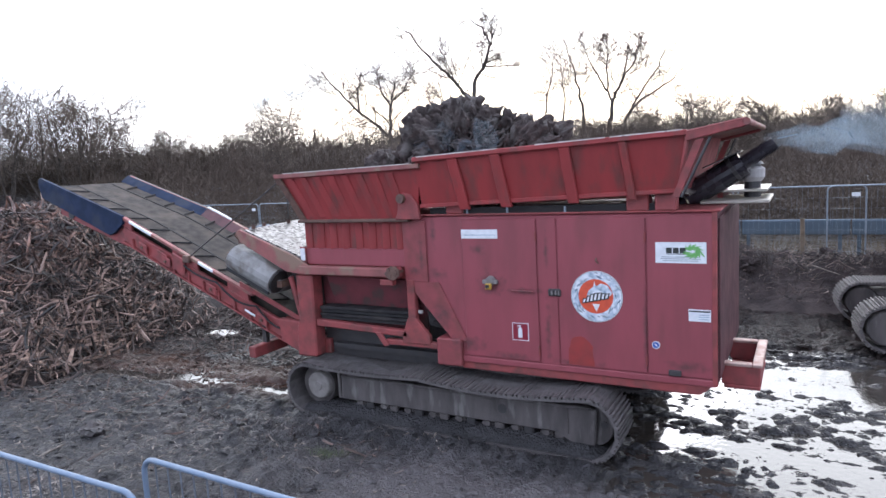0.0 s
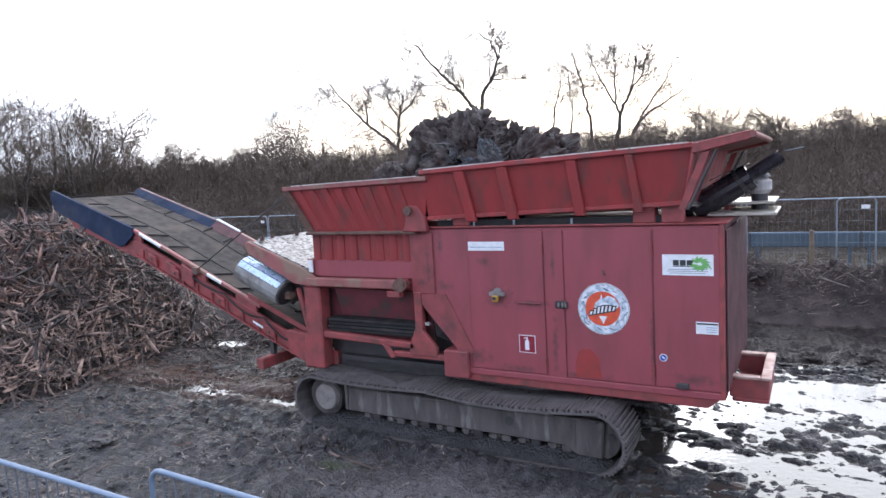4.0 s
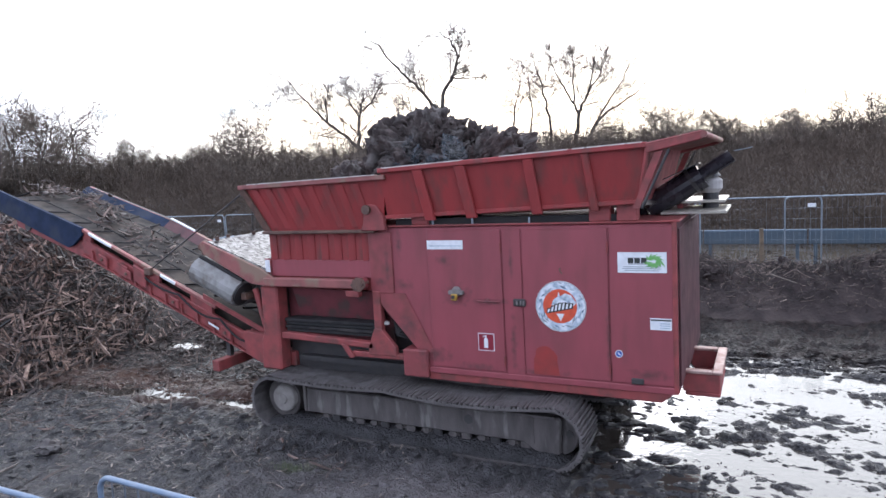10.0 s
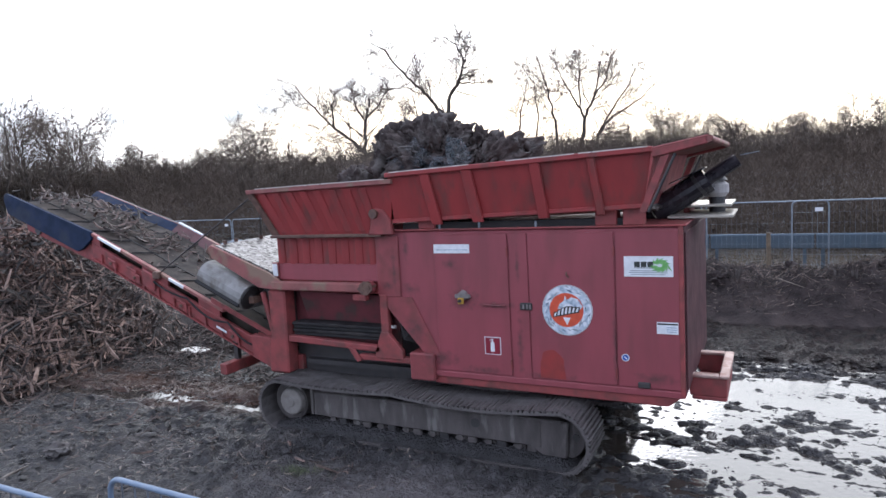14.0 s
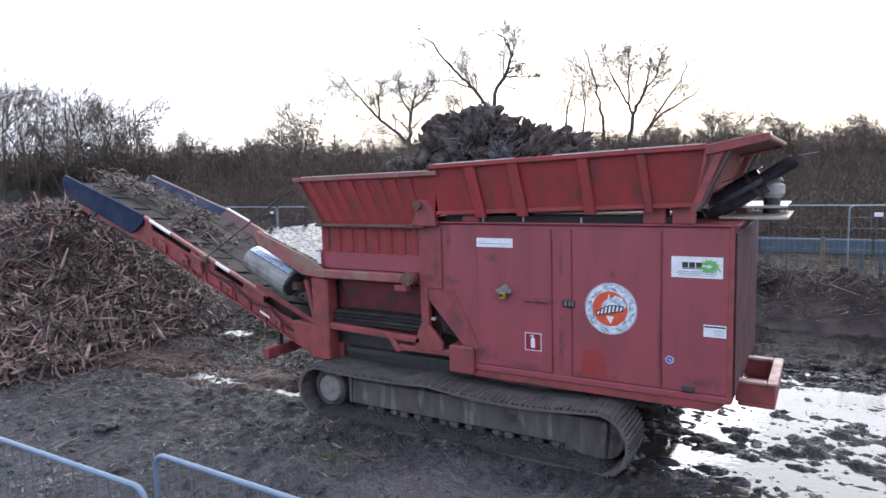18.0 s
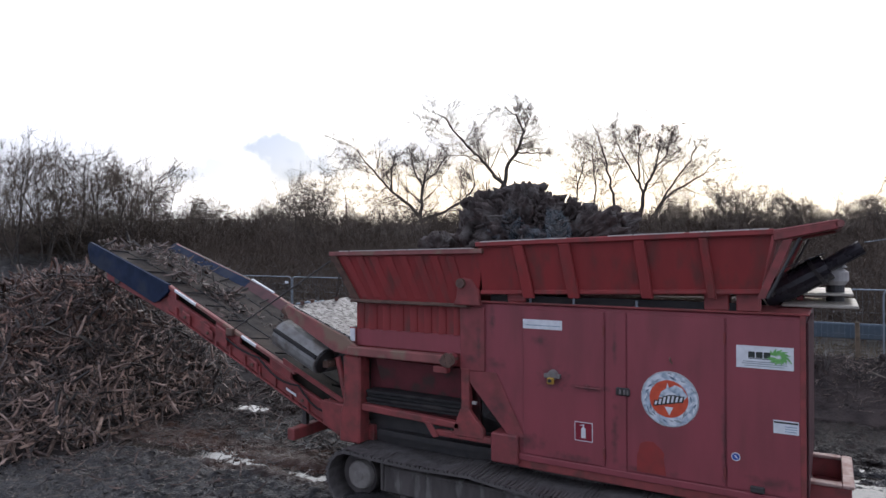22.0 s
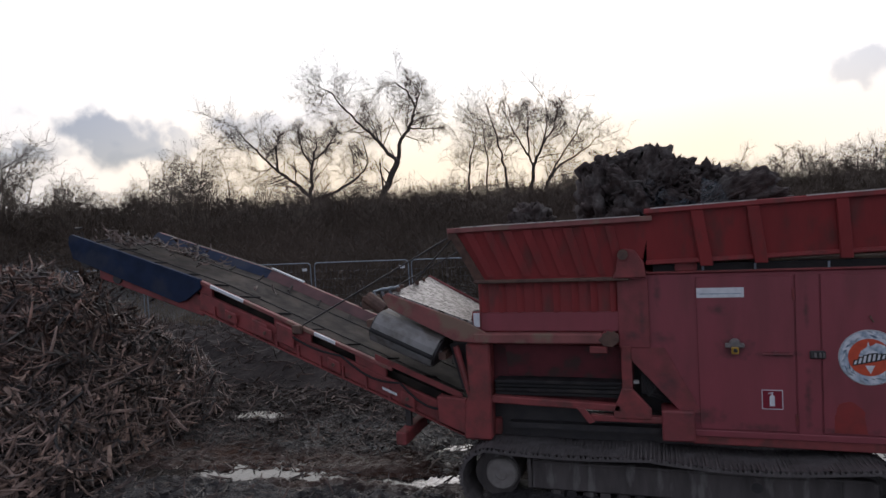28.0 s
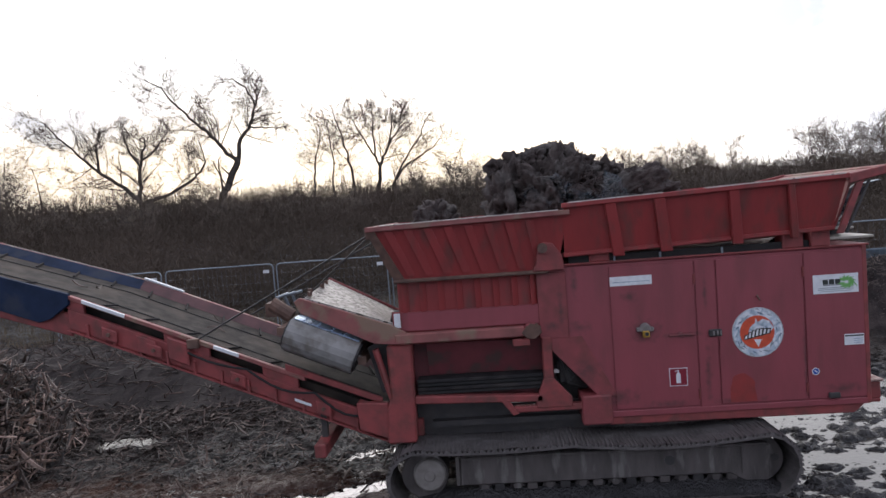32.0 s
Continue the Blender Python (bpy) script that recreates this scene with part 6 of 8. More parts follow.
def build_heap():
    heap = thing("wood_heap", "tall heap of brown shredded wood and bark beneath the conveyor head", "wood heap", (-12.9, 7.0, 0))
    xs, ys = np.linspace(-18.5, -9.2, 120), np.linspace(3.2, 11.2, 110)
    gx, gy = np.meshgrid(xs, ys)
    gz = np.maximum(heap_height(gx, gy), -0.25)
    n = len(xs)
    s = Shape().add(np.stack([gx, gy, gz], -1).reshape(-1, 3).tolist(), [(j * n + i, j * n + i + 1, (j + 1) * n + i + 1, (j + 1) * n + i) for j in range(len(ys) - 1) for i in range(n - 1)])
    part("heap_core", s, HEAP_CORE, heap, smooth=True)
    rng = random.Random(77)

    def spot():
        while True:
            x, y = rng.uniform(-15.5, -9.4), rng.uniform(3.6, 9.4)
            h, nrm = heap_normal(x, y)
            if h > -0.03 and (nrm.y < 0.35 or rng.random() < 0.3):
                return x, y, h, nrm

    def turned(nrm, tilt):
        q = Vector((0, 0, 1)).rotation_difference(nrm)
        return q.to_matrix() @ Euler((rng.uniform(-tilt, tilt), rng.uniform(-tilt, tilt), rng.uniform(0, 2 * math.pi))).to_matrix()

    mass, fresh = Shape(), Shape()
    for k in range(12500):
        x, y, h, nrm = spot()
        size = rng.random() ** 2.2
        verts, faces = splinter(rng, 0.14 + 0.62 * size, 0.008 + 0.052 * rng.random() ** 2.2)
        m = turned(nrm, 0.95)
        c = Vector((x, y, h)) + nrm * rng.uniform(-0.03, 0.16)
        near_top = h + 0.5 * float(wave_noise(np.array([x]), np.array([y]), 205, 2, 0.9)[0]) > 1.25
        (fresh if near_top else mass).add([m @ Vector(v) + c for v in verts], faces)
    tagged(part("wood_waste", mass, CHIP, heap), "mass of weathered torn wood splinters", kind="stuff")
    tagged(part("wood_waste", fresh, CHIP_FRESH, heap), "damp reddish shreddings freshly fallen from the belt", kind="stuff")
    kinds = []
    for k in range(14):
        verts, faces = splinter(rng, rng.uniform(0.3, 0.7), rng.uniform(0.035, 0.085))
        kinds.append(mesh_of("splinter", Shape().add(verts, faces), CHIP_PIECE))
    for k in range(300):
        for _ in range(30):
            x, y, h, nrm = spot()
            if x > -13.2 and y < 7.6 and (k > 70 or h < 0.4):
                break
        ob = new("splinter", kinds[k % len(kinds)])
        ob.parent = heap
        m = turned(nrm, 0.4).to_4x4()
        ob.matrix_local = Matrix.Translation(Vector((x, y, h)) + nrm * 0.05 - Vector((-12.9, 7.0, 0))) @ m
    # scattered debris on the mud round the heap
    loose = Shape()
    for k in range(10000):
        x, y = rng.uniform(-11.5, -3.5), rng.uniform(3.2, 12.5)
        near_heap = math.exp(-max(0.0, x + 9.6) * 0.45)
        behind = 0.9 if 6.6 < y and x < -4.6 else 0.0
        if rng.random() > max(0.02 + 0.7 * near_heap * (4.6 < y < 7.5), behind):
            continue
        z = float(ground_height(np.array([x]), np.array([y]))[0])
        if z < -0.07 and rng.random() < 0.8:
            continue
        verts, faces = splinter(rng, 0.06 + 0.45 * rng.random() ** 2, 0.008 + 0.034 * rng.random() ** 2.2)
        m = Euler((rng.uniform(-0.45, 0.45), rng.uniform(-0.45, 0.45), rng.uniform(0, 6.28))).to_matrix()
        loose.add([m @ Vector(v) + Vector((x, y, z + 0.015)) for v in verts], faces)
    scraps, patches = Shape(), Shape()
    for k in range(3600):
        x, y = rng.uniform(-10.5, -3.0), rng.uniform(2.9, 6.6)
        if rng.random() > 0.25 + 0.75 * math.exp(-max(0.0, x + 8.5) * 0.5):
            continue
        z = float(ground_height(np.array([x]), np.array([y]))[0])
        verts, faces = splinter(rng, 0.03 + 0.16 * rng.random() ** 2.5, 0.004 + 0.014 * rng.random() ** 2)
        m = Euler((rng.uniform(-0.3, 0.3), rng.uniform(-0.3, 0.3), rng.uniform(0, 6.28))).to_matrix()
        scraps.add([m @ Vector(v) + Vector((x, y, z + 0.008)) for v in verts], faces)
    for cx, cy, rx, ry, count in ((-6.3, 4.85, 0.65, 0.14, 190), (-5.75, 4.45, 0.4, 0.12, 80), (-7.0, 4.45, 0.25, 0.1, 60), (-6.45, 3.15, 0.45, 0.25, 260), (-7.7, 5.3, 0.6, 0.2, 90), (-8.9, 4.9, 0.5, 0.3, 120)):
        for k in range(count):
            x, y = rng.gauss(cx, rx * 0.6), rng.gauss(cy, ry * 0.6)
            z = float(ground_height(np.array([x]), np.array([y]))[0])
            verts, faces = splinter(rng, 0.025 + 0.12 * rng.random() ** 2.5, 0.004 + 0.014 * rng.random() ** 2)
            m = Euler((rng.uniform(-0.3, 0.3), rng.uniform(-0.3, 0.3), rng.gauss(0.2, 0.6))).to_matrix()
            patches.add([m @ Vector(v) + Vector((x, y, z + 0.006)) for v in verts], faces)
    whole("wood_scraps", patches, STRAW, "patches of pale stripped wood trodden flat", "wood waste", kind="stuff")
    whole("wood_scraps", scraps, SCRAPS, "pale scraps of torn wood trodden into the mud", "wood waste", kind="stuff")
    whole("loose_splinters", loose, CHIP_MOVING, "scattered wood splinters trodden into the mud", "wood waste", kind="stuff")


# ---- earth mound, fences, barriers ----
def build_mound():
    xs, ys = np.linspace(-2.5, 9, 260), np.linspace(12.0, 16.4, 100)
    gx, gy = np.meshgrid(xs, ys)
    ridge = 0.74 + 0.13 * np.clip(gx - 0.8, 0, 4.5) + 0.12 * wave_noise(gx, gx * 0, 90, 3, 1.5)
    across = smoothstep(12.4, 13.6, gy + 0.3 * wave_noise(gx, gy, 92, 3, 1.2)) * (1 - smoothstep(14.2, 15.9, gy))
    gz = ridge * across * smoothstep(-2.4, -1.4, gx) + (0.22 * wave_noise(gx, gy, 95, 4, 0.5) + 0.16 * np.abs(wave_noise(gx, gy, 99, 3, 0.16))) * across - 0.08 - 0.4 * (1 - smoothstep(0.0, 0.06, across))
    n = len(xs)
    s = Shape().add(np.stack([gx, gy, gz], -1).reshape(-1, 3).tolist(), [(j * n + i, j * n + i + 1, (j + 1) * n + i + 1, (j + 1) * n + i) for j in range(len(ys) - 1) for i in range(n - 1)])
    mound = thing("earth_mound", "long low mound of dark earth, roots and brushwood", "mound", (2, 13.6, 0))
    part("earth", s, MOUND_EARTH, mound, smooth=False)
    rng = random.Random(31)
    twigs = Shape()
    for k in range(34000):
        i, j = rng.randrange(n), rng.randrange(8, 76)
        x, y, z = gx[j, i], gy[j, i], gz[j, i]
        if z < 0.1 or rng.random() > 0.1 + 0.9 * (z / 0.72) ** 1.3:
            continue
        d = Vector((rng.uniform(-1, 1), rng.uniform(-0.6, 0.4), rng.uniform(-0.1, 0.5))).normalized()
        L, r = rng.uniform(0.03, 0.1 + 0.5 * rng.random() ** 6), 0.002 + 0.007 * rng.random() ** 2
        p = Vector((x, y, z))
        twigs.tube([p, p + d * L * 0.5 + Vector((0, 0, rng.uniform(-0.03, 0.03))), p + d * L], [r, r * 0.8, r * 0.4], 4)
    ob = part("brushwood", twigs, BRUSH, mound)
    tagged(ob, "tangle of broken twigs and roots", kind="stuff")
    for k in range(6):
        x = -1.1 + 1.5 * k + rng.uniform(-0.2, 0.2)
        part("clod", lump((x, 13.5 + rng.uniform(-0.5, 0.4), 0.66 + 0.05 * rng.random() + 0.09 * k), (0.1 + 0.05 * rng.random(), 0.1, 0.08 + 0.03 * rng.random()), k + 50, 3, 1.3), MOUND_EARTH, mound)
    for k in range(66):
        x, y = -1.15 + 0.6 * rng.random() + 2.1 * (k % 4), 13.25 + 0.4 * rng.random()
        z = 0.72 + 0.13 * max(0.0, x - 0.8)
        part("root_stub", Shape().tube([(x, y, z - 0.1), (x + rng.uniform(-0.06, 0.06), y, z + 0.08), (x + rng.uniform(-0.14, 0.14), y - 0.03, z + 0.12 + 0.1 * rng.random())], [0.022, 0.016, 0.005], 6), ROOTS, mound)
    for a, b in (((2.75, 13.5, 1.2), (3.45, 13.6, 1.48)), ((0.1, 12.9, 0.75), (0.55, 12.8, 0.6)), ((2.4, 12.8, 0.7), (3.0, 12.7, 0.6))):
        part("pale_branch", Shape().tube([a, b], [0.014, 0.007], 6), SCRAPS, mound)


def build_brush():
    """Low ridge of dark earth and brushwood between the conveyor and the fence."""
    xs, ys = np.linspace(-21, -6.2, 150), np.linspace(9.2, 14.9, 60)
    gx, gy = np.meshgrid(xs, ys)
    across = smoothstep(9.6, 11.6, gy + 0.8 * wave_noise(gx, gy, 122, 3, 2.2)) * (1 - smoothstep(13.2, 14.8, gy)) * smoothstep(-20.8, -18, gx) * (1 - smoothstep(-8.6, -6.6, gx + 0.8 * wave_noise(gx, gy, 126, 2, 1.5)))
    gz = (0.72 + 0.15 * wave_noise(gx, gy, 128, 2, 2.5)) * across + 0.2 * wave_noise(gx, gy, 95, 5, 0.45) * across - 0.1 + 0.03
    n = len(xs)
    s = Shape().add(np.stack([gx, gy, gz], -1).reshape(-1, 3).tolist(), [(j * n + i, j * n + i + 1, (j + 1) * n + i + 1, (j + 1) * n + i) for j in range(len(ys) - 1) for i in range(n - 1)])
    pile = thing("brush_pile", "low spread pile of dark earth and brushwood before the fence", "brush pile", (-12, 12, 0))
    part("earth", s, HEAP_CORE, pile)
    rng = random.Random(33)
    twigs = Shape()
    for k in range(2600):
        i, j = rng.randrange(n), rng.randrange(4, 50)
        x, y, z = gx[j, i], gy[j, i], gz[j, i]
        if z < 0.05:
            continue
        d = Vector((rng.uniform(-1, 1), rng.uniform(-0.6, 0.4), rng.uniform(-0.1, 0.45))).normalized()
        L, r = rng.uniform(0.1, 0.5), rng.uniform(0.005, 0.016)
        p = Vector((x, y, z))
        twigs.tube([p, p + d * L * 0.5 + Vector((0, 0, rng.uniform(-0.03, 0.03))), p + d * L], [r, r * 0.8, r * 0.4], 4)
    tagged(part("brushwood", twigs, CHIP_MOVING, pile), "tangle of broken twigs and roots", kind="stuff")


def mesh_panel(length=3.45, height=1.93):
    """A site fence panel along +x from its foot, in local metres."""
    ob = thing("site_fence", "galvanised steel mesh site fence with rounded top corners", "fence", (0, 0, 0), group="site fence")
    r, c = 0.0165, 0.1
    corner = lambda cx, cz, a0: [(cx + c * math.cos(math.radians(a0 - 30 * k)), 0, cz + c * math.sin(math.radians(a0 - 30 * k))) for k in range(4)]
    part("post", Shape().tube([(0, 0, 0.02), (0, 0, height - c)], r, 8), FENCE_STEEL, ob)
    part("post", Shape().tube([(length, 0, 0.02), (length, 0, height - c)], r, 8), FENCE_STEEL, ob)
    part("top_rail", Shape().tube(corner(c, height - c, 180) + corner(length - c, height - c, 90), r, 8), FENCE_STEEL, ob)
    part("bottom_rail", Shape().tube([(0.02, 0, 0.16), (length - 0.02, 0, 0.16)], 0.014, 6), FENCE_STEEL, ob)
    wires = Shape()
    for k in range(1, 23):
        x = length * k / 23
        wires.tube([(x, 0, 0.16), (x, 0, height - 0.02)], 0.0014, 3, caps=False)
    for k in range(1, 8):
        z = 0.16 + (height - 0.18) * k / 8
        wires.tube([(0, 0.004, z), (length, 0.004, z)], 0.0015, 3, caps=False)
    part("mesh_infill", wires, FENCE_STEEL, ob)
    foot = part("fence_foot", Shape().box(-0.12, 0.1, -0.3, 0.3, -0.02, 0.12), GREY_CAST, ob, "block foot", bevel=0.03)
    part("label_plate", Shape().box(length - 0.25, length - 0.1, -0.03, -0.024, height - 0.22, height - 0.14), WHITE, ob)
    return ob


def build_fences():
    usual = mesh_panel(2.79)
    starts = [-9.54 - 2.89 * k for k in range(-1, 8)] + [2.68 + 2.89 * k for k in range(5)]
    for k, x in enumerate(starts):
        m = pose(x, 15.35 + 0.02 * (-1) ** k - 0.02 * max(0.0, x), 0.04, 0, 0, 0)
        if k == 0:
            usual.matrix_basis = m
        else:
            copy_thing(usual, m)
    # shorter panels that overlap behind the machine
    for x, y, length in ((-3.76, 15.36, 2.41), (-1.25, 15.33, 2.33), (0.41, 15.27, 2.16)):
        mesh_panel(length).matrix_basis = pose(x, y, 0.05, 0, 0, 0)
    # low blue barrier boards behind the fence
    for k in range(6):
        x = -3.4 + 2.15 * k
        board = thing("barrier_board", "faded blue plastic barrier board on short posts behind the fence", "barrier", (x, 16.3, 0), group="blue barriers")
        part("board", Shape().box(x, x + 2.12, 16.28, 16.33, 0.87, 1.17), FENCE_BLUE, board, bevel=0.015)
        part("top_bead", Shape().tube([(x, 16.3, 1.185), (x + 2.12, 16.3, 1.185)], 0.018, 8), FENCE_BEAD, board, "pale blue top bead")
        part("leg", Shape().box(x + 0.1, x + 0.17, 16.27, 16.34, 0, 0.87), FENCE_BLUE, board)
        part("leg", Shape().box(x + 1.9, x + 1.97, 16.27, 16.34, 0, 0.87), FENCE_BLUE, board)
    for x, top in ((-0.03, 1.34), (2.36, 1.42)):
        whole("fence_stake", Shape().tube([(x, 15.2, -0.1), (x + 0.01, 15.2, 0.6), (x, 15.2, top)], [0.05, 0.047, 0.042], 8), WOOD_POST, "weathered wooden stake beside the site fence", "stake", (x, 15.2, 0))


def barrier(length=2.05, height=1.0):
    ob = thing("crowd_barrier", "light blue painted steel pedestrian barrier with rounded corners", "barrier", (0, 0, 0), group="pedestrian barriers")
    r, c = 0.019, 0.11
    corner = lambda cx, cz, a0: [(cx + c * math.cos(math.radians(a0 - 22.5 * k)), 0, cz + c * math.sin(math.radians(a0 - 22.5 * k))) for k in range(5)]
    part("tube_frame", Shape().tube([(0, 0, 0.1)] + corner(c, height - c, 180) + corner(length - c, height - c, 90) + [(length, 0, 0.1)], r, 10), GALVANISED, ob, smooth=True)
    part("bottom_rail", Shape().tube([(0, 0, 0.2), (length, 0, 0.2)], 0.015, 8), GALVANISED, ob)
    for k in range(1, 16):
        x = length * k / 16
        part("bar", Shape().tube([(x, 0, 0.2), (x, 0, height - 0.01)], 0.0055, 6, caps=False), DULL_BAR, ob)
    for x in (0.2, length - 0.2):
        part("foot", Shape().tube([(x, -0.25, 0.01), (x, 0, 0.1), (x, 0.25, 0.01)], 0.017, 8).tube([(x, 0, 0.1), (x, 0, 0.2)], 0.016, 8), GALVANISED, ob)
    return ob


def build_barriers():
    a = barrier()
    a.matrix_basis = pose(-5.53, 2.24, 0, 0, 0, 0.3)
    copy_thing(a, pose(-3.9, 2.61, 0, 0, 0, -1.5))
    copy_thing(a, pose(-1.72, 2.6, 0, 0, 0, -1))
    copy_thing(a, pose(-7.6, 2.2, 0, 0, 0, 0))


def build_clods():
    rng = random.Random(404)
    base = []
    bm = bmesh.new()
    bmesh.ops.create_icosphere(bm, subdivisions=1, radius=1.0)
    faces = [[v.index for v in f.verts] for f in bm.faces]
    ball = [v.co.copy() for v in bm.verts]
    bm.free()
    for k in range(6):
        base.append([v * (1 + 0.8 * noise.noise(v * 1.9 + Vector((k * 5.0, 0, 0)))) for v in ball])
    s = Shape()
    spots = []
    for k in range(14000):
        if k < 9000:
            x, y = rng.uniform(-1.6, 3.6), rng.uniform(5.2, 10.6)
        else:
            x, y = rng.uniform(-10.5, 2.5), rng.uniform(3.0, 11.5)
        spots.append((x, y))
    hs = ground_height(np.array([p[0] for p in spots]), np.array([p[1] for p in spots]))
    for (x, y), h in zip(spots, hs):
        if h < -0.1:
            continue
        if -1.6 < x < 4 and 5.4 < y < 9.5:
            h = max(h, -0.064)
            near = 0.3
        else:
            near = 1.0
        r = near * (0.011 + 0.042 * rng.random() ** 3)
        m = Euler((rng.uniform(-3, 3), rng.uniform(-3, 3), rng.uniform(-3, 3))).to_matrix()
        sx, sz = rng.uniform(0.9, 2.0), rng.uniform(0.4, 0.7)
        s.add([(x + (m @ v).x * r * sx, y + (m @ v).y * r, float(h) + (m @ v).z * r * sz) for v in rng.choice(base)], faces)
    whole("mud_clods", s, MUD, "small clods of churned wet mud", "mud", kind="stuff")
    for x, y, sx in ((-7.2, 4.25, 0.15), (-2.9, 4.3, 0.09)):
        z = float(ground_height(np.array([x]), np.array([y]))[0])
        whole("stone", lump((x, y, z + 0.04), (sx, sx * 0.7, sx * 0.5), int(sx * 100), 3, 0.6), MUDDY_FRAME, "mud-caked lump lying in the yard", "stone", (x, y, z))
    z = float(ground_height(np.array([-7.9]), np.array([3.9]))[0])
    whole("branch", Shape().tube([(-7.06, 3.46, z + 0.03), (-7.1, 3.64, z + 0.05), (-7.19, 3.9, z + 0.03)], [0.02, 0.016, 0.009], 7), STRAW, "pale broken branch lying on the mud", "branch", (-7.1, 3.64, z))


def build_tufts():
    rng = random.Random(515)
    for cx, cy, count, tall in ((-4.25, 4.82, 160, 0.1), (-4.05, 4.95, 70, 0.07)):
        blades = Shape()
        z = float(ground_height(np.array([cx]), np.array([cy]))[0])
        for k in range(count):
            x, y = cx + rng.gauss(0, 0.11), cy + rng.gauss(0, 0.06)
            d, w = Vector((rng.uniform(-0.6, 0.6), rng.uniform(-0.6, 0.6), 1)), 0.003
            h = tall * rng.uniform(0.4, 1.0)
            blades.add([(x - w, y, z - 0.01), (x + w, y, z - 0.01), (x + d.x * h * 0.4 + w * 0.7, y + d.y * h * 0.4, z + h * 0.6), (x + d.x * h * 0.4 - w * 0.7, y + d.y * h * 0.4, z + h * 0.6), (x + d.x * h, y + d.y * h, z + h)],
                       [(0, 1, 2, 3), (3, 2, 4)])
        whole("grass_tuft", blades, GRASS, "small tuft of muddy green grass in the yard", "grass", (cx, cy, z), kind="stuff")


build_load()
build_tufts()
build_clods()
build_mound()
build_brush()
build_fences()
build_barriers()
build_heap()

# ---- trees and scrub ----
def far_height(x, y):
    return float(ground_height(np.array([float(x)]), np.array([float(y)]))[0])


class Tree:
    def __init__(self, seed):
        self.rng, self.wood, self.fine, self.clear = random.Random(seed), Shape(), Shape(), 0.22

    def limb(self, p, d, length, r, level, kids, upward=0.25, wander=0.16):
        rng = self.rng
        n = max(3, int(length / 0.5)) if level < 2 else (3 if level == 2 else 2)
        pts, radii, dirs = [Vector(p)], [r], [Vector(d)]
        d = Vector(d).normalized()
        for k in range(n):
            d = (d + Vector((rng.uniform(-1, 1), rng.uniform(-1, 1), rng.uniform(-1, 1))) * wander + Vector((0, 0, upward * 0.12))).normalized()
            pts.append(pts[-1] + d * length / n)
            radii.append(r * (1 - 0.7 * (k + 1) / n))
            dirs.append(d)
        self.grow(pts, radii, dirs, length, level, kids, upward, wander)

    def grow(self, pts, radii, dirs, length, level, kids, upward, wander):
        rng = self.rng
        (self.wood if level < 2 else self.fine).tube(pts, radii, 7 if level == 0 else (5 if level == 1 else 3), caps=False)
        if level >= 3:
            return
        for k in range(kids[level]):
            share = (self.clear, 0.12, 0.15)[level]
            f = share + (1 - share) * (k + rng.random()) / kids[level]
            u = f * (len(pts) - 1)
            i = min(int(u), len(pts) - 2)
            q = pts[i].lerp(pts[i + 1], u - i)
            side = dirs[i + 1].orthogonal().normalized()
            side.rotate(Matrix.Rotation(rng.uniform(0, 2 * math.pi), 3, dirs[i + 1]))
            out = (dirs[i + 1] * rng.uniform(*((0.25, 0.7), (0.4, 0.9), (0.4, 0.9))[level]) + side * rng.uniform(0.7, 1.2) + Vector((0, 0, upward * 0.5))).normalized()
            long = length * rng.uniform(*((0.3, 0.6), (0.4, 0.72), (0.42, 0.75))[level]) * (1 - 0.25 * f)
            long = min(max(long, (0.7, 0.4, 0.25)[level]), (2.5, 1.25, 0.7)[level])
            thick = (max(0.017, radii[i] * rng.uniform(0.28, 0.42)), rng.uniform(0.008, 0.012), rng.uniform(0.0045, 0.007))[level]
            self.limb(q, out, long, thick, level + 1, kids, upward, wander * 1.15)

    def finish(self, label, at, name="tree", group=""):
        ob = thing(name, label, "tree", at, group=group)
        part("trunk", self.wood, BARK, ob)
        part("crown", self.fine, TWIG, ob, "fine bare winter twigs")
        return ob


def path_limb(tree, pts, r0, r1, level, kids, upward=0.3, wander=0.16):
    pts = [Vector(p) for p in pts]
    fine = []
    for a, b in zip(pts, pts[1:]):
        for k in range(4):
            j = Vector((tree.rng.uniform(-1, 1), tree.rng.uniform(-1, 1), tree.rng.uniform(-1, 1))) * 0.07
            fine.append(a.lerp(b, k / 4) + (j if fine else Vector((0, 0, 0))))
    fine.append(pts[-1])
    n = len(fine)
    radii = [r0 + (r1 - r0) * k / (n - 1) for k in range(n)]
    dirs = [(fine[min(k + 1, n - 1)] - fine[max(k - 1, 0)]).normalized() for k in range(n)]
    tree.grow(fine, radii, dirs, sum((b - a).length for a, b in zip(pts, pts[1:])) * 0.8, level, kids, upward, wander)


